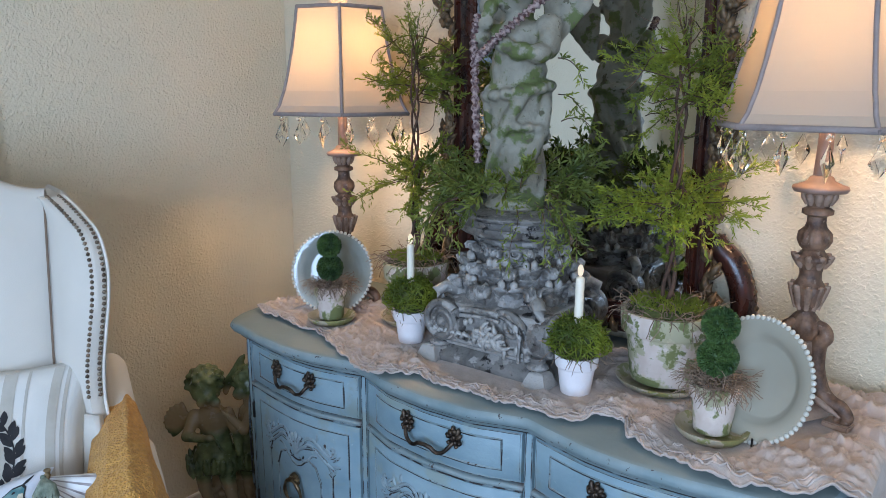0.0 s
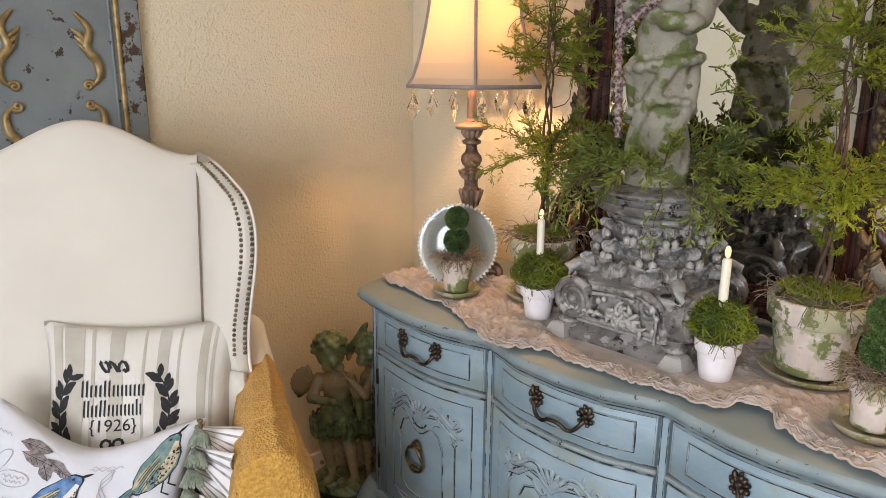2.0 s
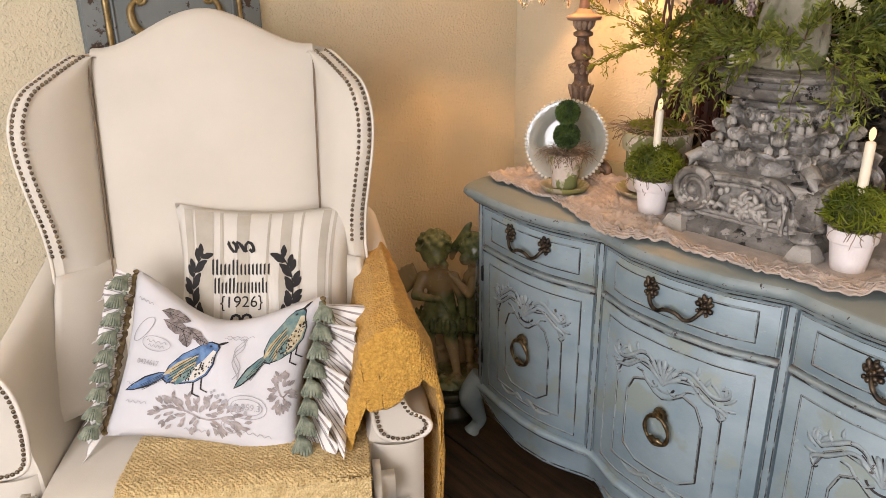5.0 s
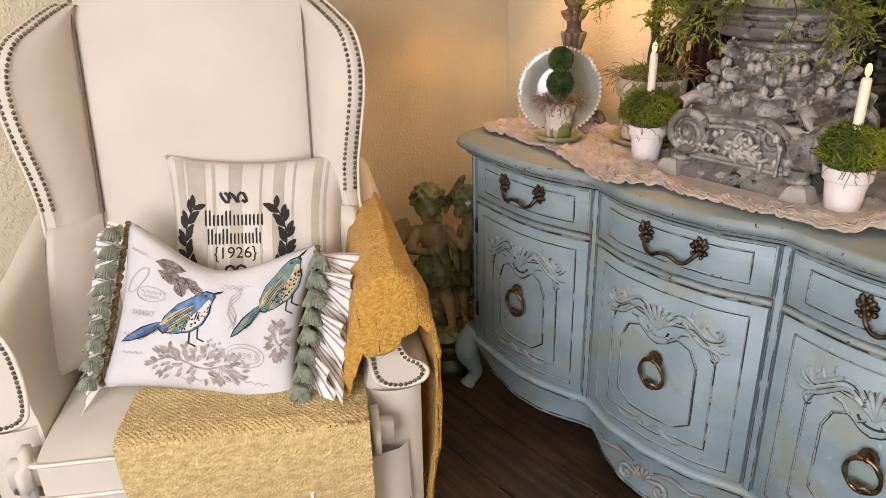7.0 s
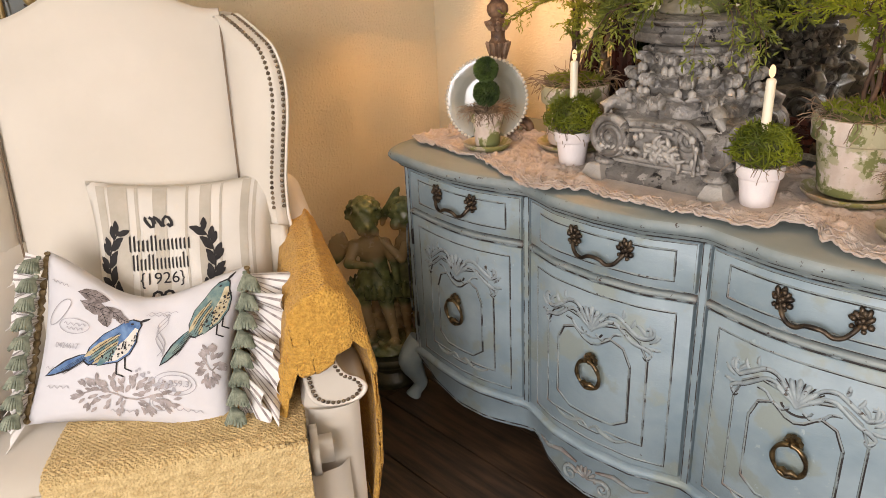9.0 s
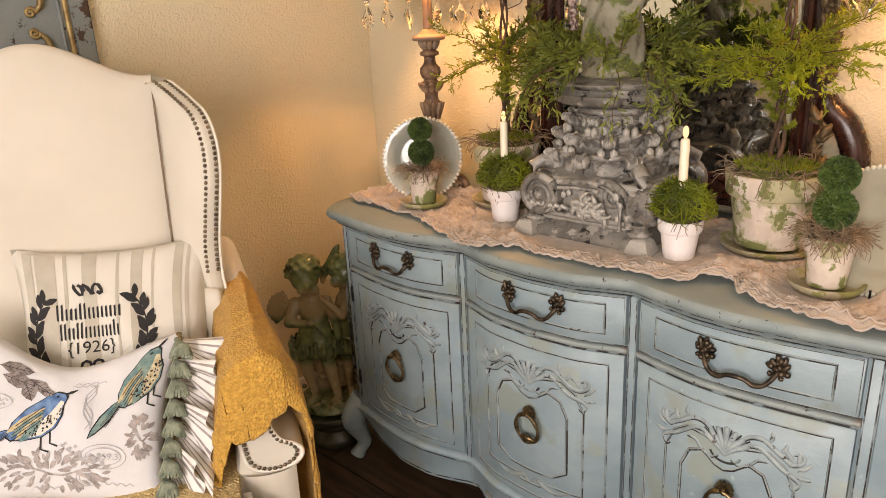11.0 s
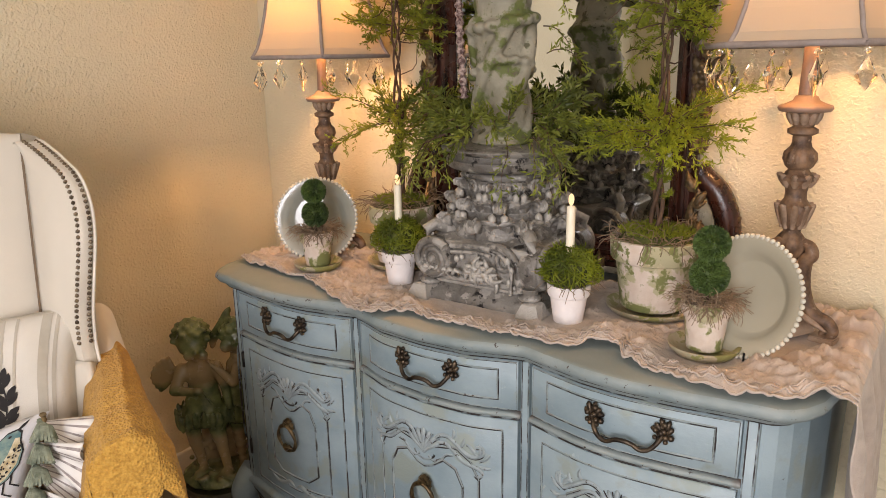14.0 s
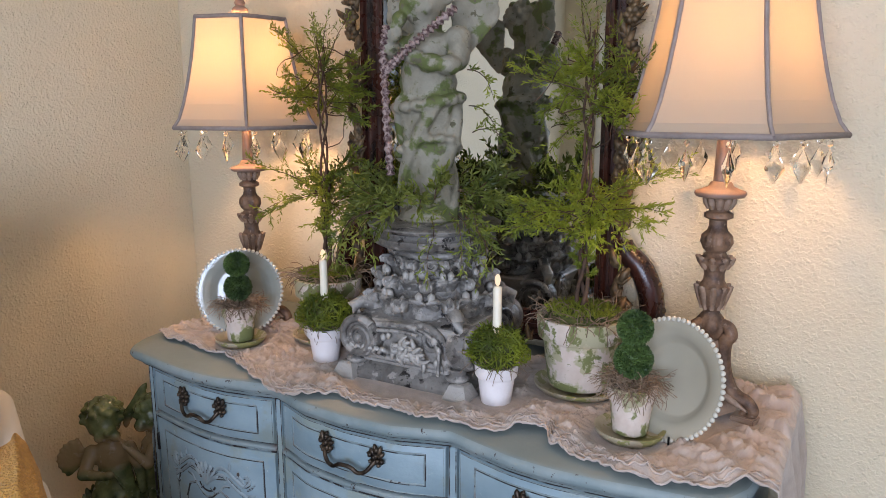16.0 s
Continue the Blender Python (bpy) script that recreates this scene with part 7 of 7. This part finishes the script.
def bird(mat_back, mat_wing, mat_breast, x, y, s, tilt):
    """A printed songbird: dark outline, back, breast, wing, tail and head laid over one another, then the engraved marks."""
    th = radians(tilt)
    E, Nn = (math.cos(th), math.sin(th)), (-math.sin(th), math.cos(th))
    at = lambda e, n: (x + s * (E[0] * e + Nn[0] * n), y + s * (E[1] * e + Nn[1] * n))
    body = [(-0.34, 0.03), (-0.20, 0.13), (0.0, 0.185), (0.20, 0.185), (0.32, 0.20), (0.43, 0.185), (0.49, 0.11), (0.47, 0.05), (0.38, -0.02), (0.30, -0.12), (0.16, -0.19), (-0.02, -0.195), (-0.20, -0.12), (-0.32, -0.03)]
    grow = lambda k: [(0.05 + (e - 0.05) * k, n * k) for e, n in body]
    bm = bmesh.new()
    print_poly(bm, S2, [at(*p) for p in grow(1.05)], 0.0018)
    print_poly(bm, S2, leaf_shape(*at(-0.20, 0.05), th + math.pi - 0.16, 0.68 * s, 0.070 * s), 0.0018)
    print_poly(bm, S2, leaf_shape(*at(0.46, 0.11), th - 0.10, 0.16 * s, 0.022 * s), 0.0018)
    part("bird_outline", bm, INK, P2, "dark printed bird outline and beak")
    bm = bmesh.new()
    print_poly(bm, S2, [at(*p) for p in grow(0.99)], 0.0024)
    print_poly(bm, S2, leaf_shape(*at(-0.20, 0.05), th + math.pi - 0.16, 0.65 * s, 0.050 * s), 0.0024)
    part("bird_back", bm, mat_back, P2, "printed bird back, head and tail")
    bm = bmesh.new()
    print_poly(bm, S2, [at(*p) for p in ((-0.22, -0.05), (0.0, -0.04), (0.22, -0.01), (0.40, 0.06), (0.42, 0.02), (0.29, -0.11), (0.15, -0.17), (-0.02, -0.175), (-0.18, -0.11))], 0.0029)
    part("bird_breast", bm, mat_breast, P2, "printed pale bird breast")
    for k in range(4):
        bm = bmesh.new()
        print_poly(bm, S2, leaf_shape(*at(0.20 - 0.035 * k, 0.075 - 0.030 * k), th + math.pi + 0.02 + 0.09 * k, (0.52 - 0.055 * k) * s, 0.050 * s), 0.0034 + 0.0003 * k)
        part("bird_wing", bm, mat_wing if k % 2 == 0 else TEALINK, P2, "printed bird wing feathers")
    bm = bmesh.new()
    rb = random.Random(int(1000 * s))
    for k in range(70):
        e, n = rb.uniform(-0.16, 0.36), rb.uniform(-0.165, -0.03)
        if n > -0.16 + 0.28 * max(0.0, e - 0.12):
            print_poly(bm, S2, leaf_shape(*at(e, n), th + 0.5, 0.030 * s, 0.009 * s), 0.0048)
    print_poly(bm, S2, oval(*at(0.40, 0.125), 0.018 * s, 0.018 * s, 0, 8), 0.0036)
    for k in range(5):
        print_line(bm, S2, [at(0.20 - 0.035 * k - 0.13 * q, 0.098 - 0.032 * k - 0.008 * q) for q in range(4)], 0.0042 * s, 0.0052)
        print_line(bm, S2, [at(-0.30 - 0.07 * q, 0.075 - 0.016 * k + 0.006 * q) for q in range(6)], 0.0030 * s, 0.0034)
    for lx in (-0.02, 0.10):
        foot = at(lx, -0.17)
        print_line(bm, S2, [foot, (foot[0] + 0.01 * s, foot[1] - 0.17 * s), (foot[0] + 0.10 * s, foot[1] - 0.20 * s)], 0.010 * s)
    part("bird_marks", bm, INK, P2)


BREASTB = material("speckled_tan_print", (0.40, 0.31, 0.17), (0.60, 0.53, 0.38), 120, 0.9, 0.0)
bird(BLUEINK, TANINK, TICKING, -0.040, -0.008, 0.182, 36)
bird(TEALINK, TANINK, BREASTB, 0.158, 0.076, 0.165, 64)
rr = random.Random(8)
for bx, by, n, sp in ((0.000, -0.112, 120, 0.088), (0.176, -0.034, 40, 0.022)):
    bm = bmesh.new()
    for k in range(n):
        a = rr.uniform(0, 6.28)
        q = sp * math.sqrt(rr.random())
        print_poly(bm, S2, leaf_shape(bx + q * math.cos(a) * (1.2 if n > 50 else 0.8), by + q * math.sin(a) * (0.42 if n > 50 else 1.5), a + rr.uniform(-0.6, 0.6), 0.019, 0.0040))
    print_line(bm, S2, [(bx - sp + 2 * sp * t / 8, by + 0.01 * math.sin(t)) for t in range(9)], 0.0018)
    part("branch_print", bm, BROWNINK, P2, "printed grey-brown branches and leaves")
bm = bmesh.new()
for k in range(26):          # berry sprig beside the lower branch
    t = k / 25
    print_poly(bm, S2, oval(0.020 + 0.085 * t + rr.uniform(-0.012, 0.012), -0.062 - 0.030 * t + rr.uniform(-0.012, 0.012), 0.0036, 0.0036, 0, 7))
part("berry_print", bm, GREYINK, P2, "printed grey berry sprig")
for lx, ly, an, ln, wd in ((-0.128, 0.120, 4, 0.074, 0.022), (-0.120, 0.098, -14, 0.072, 0.021), (-0.062, 0.100, -38, 0.058, 0.018), (-0.070, 0.086, -70, 0.050, 0.017), (-0.040, 0.072, -20, 0.040, 0.013)):
    bm = bmesh.new()
    print_poly(bm, S2, leaf_shape(lx, ly, radians(an), ln, wd), 0.0021)
    leaf = part("leaf_print", bm, LEAFINK, P2, "printed dark brown leaf")
    bm = bmesh.new()
    c, q = math.cos(radians(an)), math.sin(radians(an))
    print_line(bm, S2, [(lx + c * ln * t / 5, ly + q * ln * t / 5) for t in range(6)], 0.0007, 0.0028)
    for t in (0.25, 0.45, 0.65):
        for sd in (1, -1):
            print_line(bm, S2, [(lx + c * ln * t, ly + q * ln * t), (lx + c * ln * (t + 0.16) - q * wd * 0.6 * sd, ly + q * ln * (t + 0.16) + c * wd * 0.6 * sd)], 0.0005, 0.0028)
    part("leaf_veins", bm, INK, leaf)
for cx, cy, rx, ry in ((-0.128, 0.034, 0.036, 0.017), (0.104, -0.078, 0.044, 0.026), (0.104, -0.078, 0.034, 0.018), (0.070, -0.126, 0.020, 0.017), (0.070, -0.126, 0.014, 0.011)):
    bm = bmesh.new()
    print_line(bm, S2, [(cx + rx * math.cos(radians(q)), cy + ry * math.sin(radians(q))) for q in range(0, 361, 15)], 0.0008)
    part("postmark_ring", bm, GREYINK, P2, "printed grey postmark ring")
for x0, y0, ln in ((-0.152, 0.038, 0.05), (-0.146, 0.028, 0.04), (-0.185, -0.060, 0.05), (-0.178, -0.069, 0.035), (-0.175, -0.10, 0.05), (0.10, -0.135, 0.06), (0.03, 0.082, 0.05), (0.035, 0.090, 0.06), (-0.19, 0.125, 0.04), (-0.03, -0.150, 0.05)):
    bm = bmesh.new()
    print_line(bm, S2, [(x0 + ln * t / 12, y0 + 0.0035 * math.sin(t * 1.9)) for t in range(13)], 0.0009)
    part("script_line", bm, GREYINK, P2)
for ph in range(3):
    bm = bmesh.new()
    print_line(bm, S2, [(0.068 + 0.010 * math.sin(t * 0.7 + ph), 0.085 - 0.012 * t * 0.8) for t in range(12)], 0.0009)
    part("flourish_print", bm, GREYINK, P2)
for ph in range(5):
    bm = bmesh.new()
    print_line(bm, S2, [(-0.165 + 0.026 * math.cos(t * 0.5 + ph * 1.25), 0.062 + 0.032 * math.sin(t * 0.5 + ph * 1.25 + 0.9)) for t in range(14)], 0.0006)
    part("guilloche_print", bm, GREYINK, P2)
words(S2, "0424617", -0.140, -0.016, 0.017, GREYINK, P2)
words(S2, "A 359.3", 0.104, -0.084, 0.019, GREYINK, P2)

STRIPEM = material("ticking_ruffle", (0.66, 0.63, 0.59), (0.72, 0.69, 0.65), 8, 0.9, 0.2, 300)
for sx in (-1, 1):
    rr = random.Random(5 + sx)
    br = spline([(sx * S2[0] * 0.985, S2[1] * (-1.0 + 2.0 * k / 10) * 0.99, 0.006) for k in range(11)], 6)
    part("braid", tube([p + Vector((0, 0, 0.003 * math.sin(i * 1.7))) for i, p in enumerate(br)], [0.0065 + 0.002 * math.sin(i * 2.1) for i in range(len(br))], 7), BRAID, P2, "olive gold braided cord")
    for k in range(9):
        y = S2[1] * (-1.0 + 2.0 * (k + 0.4) / 9)
        ln, sp = (0.118 + 0.028 * (1 - k / 8) if sx > 0 else 0.048) + 0.014 * rr.random(), (0.034 if sx > 0 else 0.016)
        tilt = -0.55 + 0.9 * (k / 8 - 0.45)
        base = Vector((sx * S2[0] * 0.97, y, 0.004))
        d = Vector((sx * math.cos(tilt), math.sin(tilt) - 0.25, 0.30 + 0.25 * (k % 2))).normalized()
        s2 = Vector((-sx * 0.1, 0.9, 0.45 * (1 if k % 2 else -1))).normalized()

        def pleat(u, v, base=base, d=d, s2=s2, ln=ln, sp=sp):
            w = (u - 0.5) * 2
            return base + d * ln * v + s2 * w * (0.010 + (sp + 0.018) * v) + d.cross(s2) * (0.012 * v * math.sin(u * 9.4))
        rf = part("ruffle", sheet(pleat, 18, 6), STRIPEM, P2, "pleated ticking striped ruffle")
        thicken(rf, 0.0012, 0)
        bm = bmesh.new()
        for q in range(6):
            u0 = (q + 0.35) / 6
            vs = [[bm.verts.new(pleat(u0 + du, v / 6) + d.cross(s2) * side) for v in range(7)] for side in (0.0014, -0.0014) for du in (0, 0.045)]
            for a, b in ((vs[0], vs[1]), (vs[2], vs[3])):
                for i in range(6):
                    bm.faces.new((a[i], a[i + 1], b[i + 1], b[i]))
        part("ruffle_stripes", bm, BROWNINK, rf)
        # tassel
        tp = base + Vector((sx * 0.006, 0.010, 0.034))
        bm = bmesh.new()
        big = 1.22 if sx > 0 else 1.05
        for q in range(20):
            a = q * 0.3142
            tube([tp, tp + Vector((sx * 0.010 + 0.010 * math.cos(a), -0.010, 0.008 + 0.010 * math.sin(a))) * big, tp + Vector((sx * 0.012 + 0.019 * math.cos(a), -0.028 - 0.006 * rr.random(), 0.008 + 0.014 * math.sin(a))) * big], [0.002, 0.0042, 0.0030], 4, bm)
        ball(tp, 0.006, bm, 1)
        part("tassel", bm, GREENT, P2, "sage green thread tassel")


# ---- mustard throw ----
TH = thing("throw_blanket", CH, "mustard knitted throw draped over chair arm and seat", "blanket")


def seat_drape(u, v):
    x = -0.150 + 0.490 * u + 0.012 * math.sin(v * 9) * (1 - u)
    s = v * 0.98
    nz = noise.noise(Vector((x * 9, s * 8, 3.0)))
    lift = 0.012 + 0.005 * nz + 0.0017 * math.sin(s * 560 + 2 * nz) * math.sin(x * 520 + 3 * nz) + 0.0012 * noise.noise(Vector((x * 150, s * 190, 1.0)))
    if s < 0.56:
        y, z = -0.13 - s, 0.457 + lift - 0.010 * (abs(x) / 0.3) ** 4
        if s > 0.52:
            z -= 0.010 * ((s - 0.52) / 0.04) ** 2
    else:
        k = s - 0.56
        y, z = -0.688 - 0.012 * math.sin(min(1, k * 8) * 1.5), 0.447 + lift - k
    return Vector((x, y, z))


b = part("seat_fold", sheet(seat_drape, 220, 420), THROW2, TH, "paler knitted throw lying over the seat front")
thicken(b, 0.010, 0)


ARMX = [(0.0, 0.290, 0.45), (0.10, 0.312, 0.575), (0.20, 0.338, 0.690), (0.28, 0.372, 0.725), (0.36, 0.412, 0.738), (0.45, 0.455, 0.712), (0.53, 0.492, 0.650), (0.60, 0.512, 0.57), (0.70, 0.515, 0.44), (0.84, 0.505, 0.30), (1.0, 0.488, 0.13)]


def arm_drape(u, v):
    x = lerp_table([(a, b) for a, b, _ in ARMX], v)
    z = lerp_table([(a, c) for a, _, c in ARMX], v)
    top = math.exp(-((v - 0.30) / 0.17) ** 2)
    along = min(u, 0.80) / 0.80
    y = -0.150 - 0.425 * along
    high = min(1.0, max(0.0, (z - 0.3) / 0.3))
    z += high * lerp_table([(0.0, 0.040), (0.25, 0.038), (0.55, 0.032), (0.8, 0.016), (1.0, 0.0)], along)
    x = min(x, 0.40 + (x - 0.40) * (0.30 + 0.62 * min(1.0, along * 1.15))) if x > 0.40 else x
    if u > 0.80:             # the front hem hangs a hand's width over the scroll
        k = (u - 0.80) / 0.20
        y -= 0.022 * math.sin(k * 1.6) + 0.01 * top
        z -= 0.165 * top * k + 0.03 * k * (1 - top)
        x += 0.004 * k
    if v > 0.6:
        k = (v - 0.6) / 0.4
        y = y * (1 - 0.42 * k) - 0.42 * 0.50 * k
    w = 0.012 * noise.noise(Vector((u * 3, v * 4, 1.2))) + 0.004 * math.sin(u * 9 + v * 3) * min(1, v * 1.5) + 0.005 * noise.noise(Vector((u * 7, v * 9, 4.0)))
    f2 = 0.0010 * noise.noise(Vector((u * 50, v * 70, 5.0)))
    return Vector((x + w + f2, y - 0.4 * w, z + w * 0.6 + f2))


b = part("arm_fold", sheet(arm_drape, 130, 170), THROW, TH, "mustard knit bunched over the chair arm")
thicken(b, 0.010, 0)
bm = bmesh.new()
rr = random.Random(3)
for k in range(46):
    p = arm_drape(k / 45, 1.0)
    if k < 8:
        continue
    tube([p, p + Vector((rr.uniform(-0.01, 0.01), rr.uniform(-0.01, 0.01), -0.03)), p + Vector((rr.uniform(-0.015, 0.015), rr.uniform(-0.01, 0.01), -0.06))], 0.0022, 4, bm)
part("fringe", bm, THROW, TH, "short knitted fringe")


# ---- floor planks ----
me = None
rnd = random.Random(12)
row = 0
y = SY
while y < WY - 0.01:
    x = WX - rnd.uniform(0.1, 1.0)
    while x < EX:
        x0, x1 = max(x, WX) + 0.001, min(x + 1.22, EX) - 0.001
        if x1 - x0 > 0.03:
            pl = part("plank", box(x0, x1, y + 0.001, min(y + 0.178, WY) - 0.001, -0.0058, 0.0, 0.0012), PLANK, floor, smooth=False)
        x += 1.22
    y += 0.18
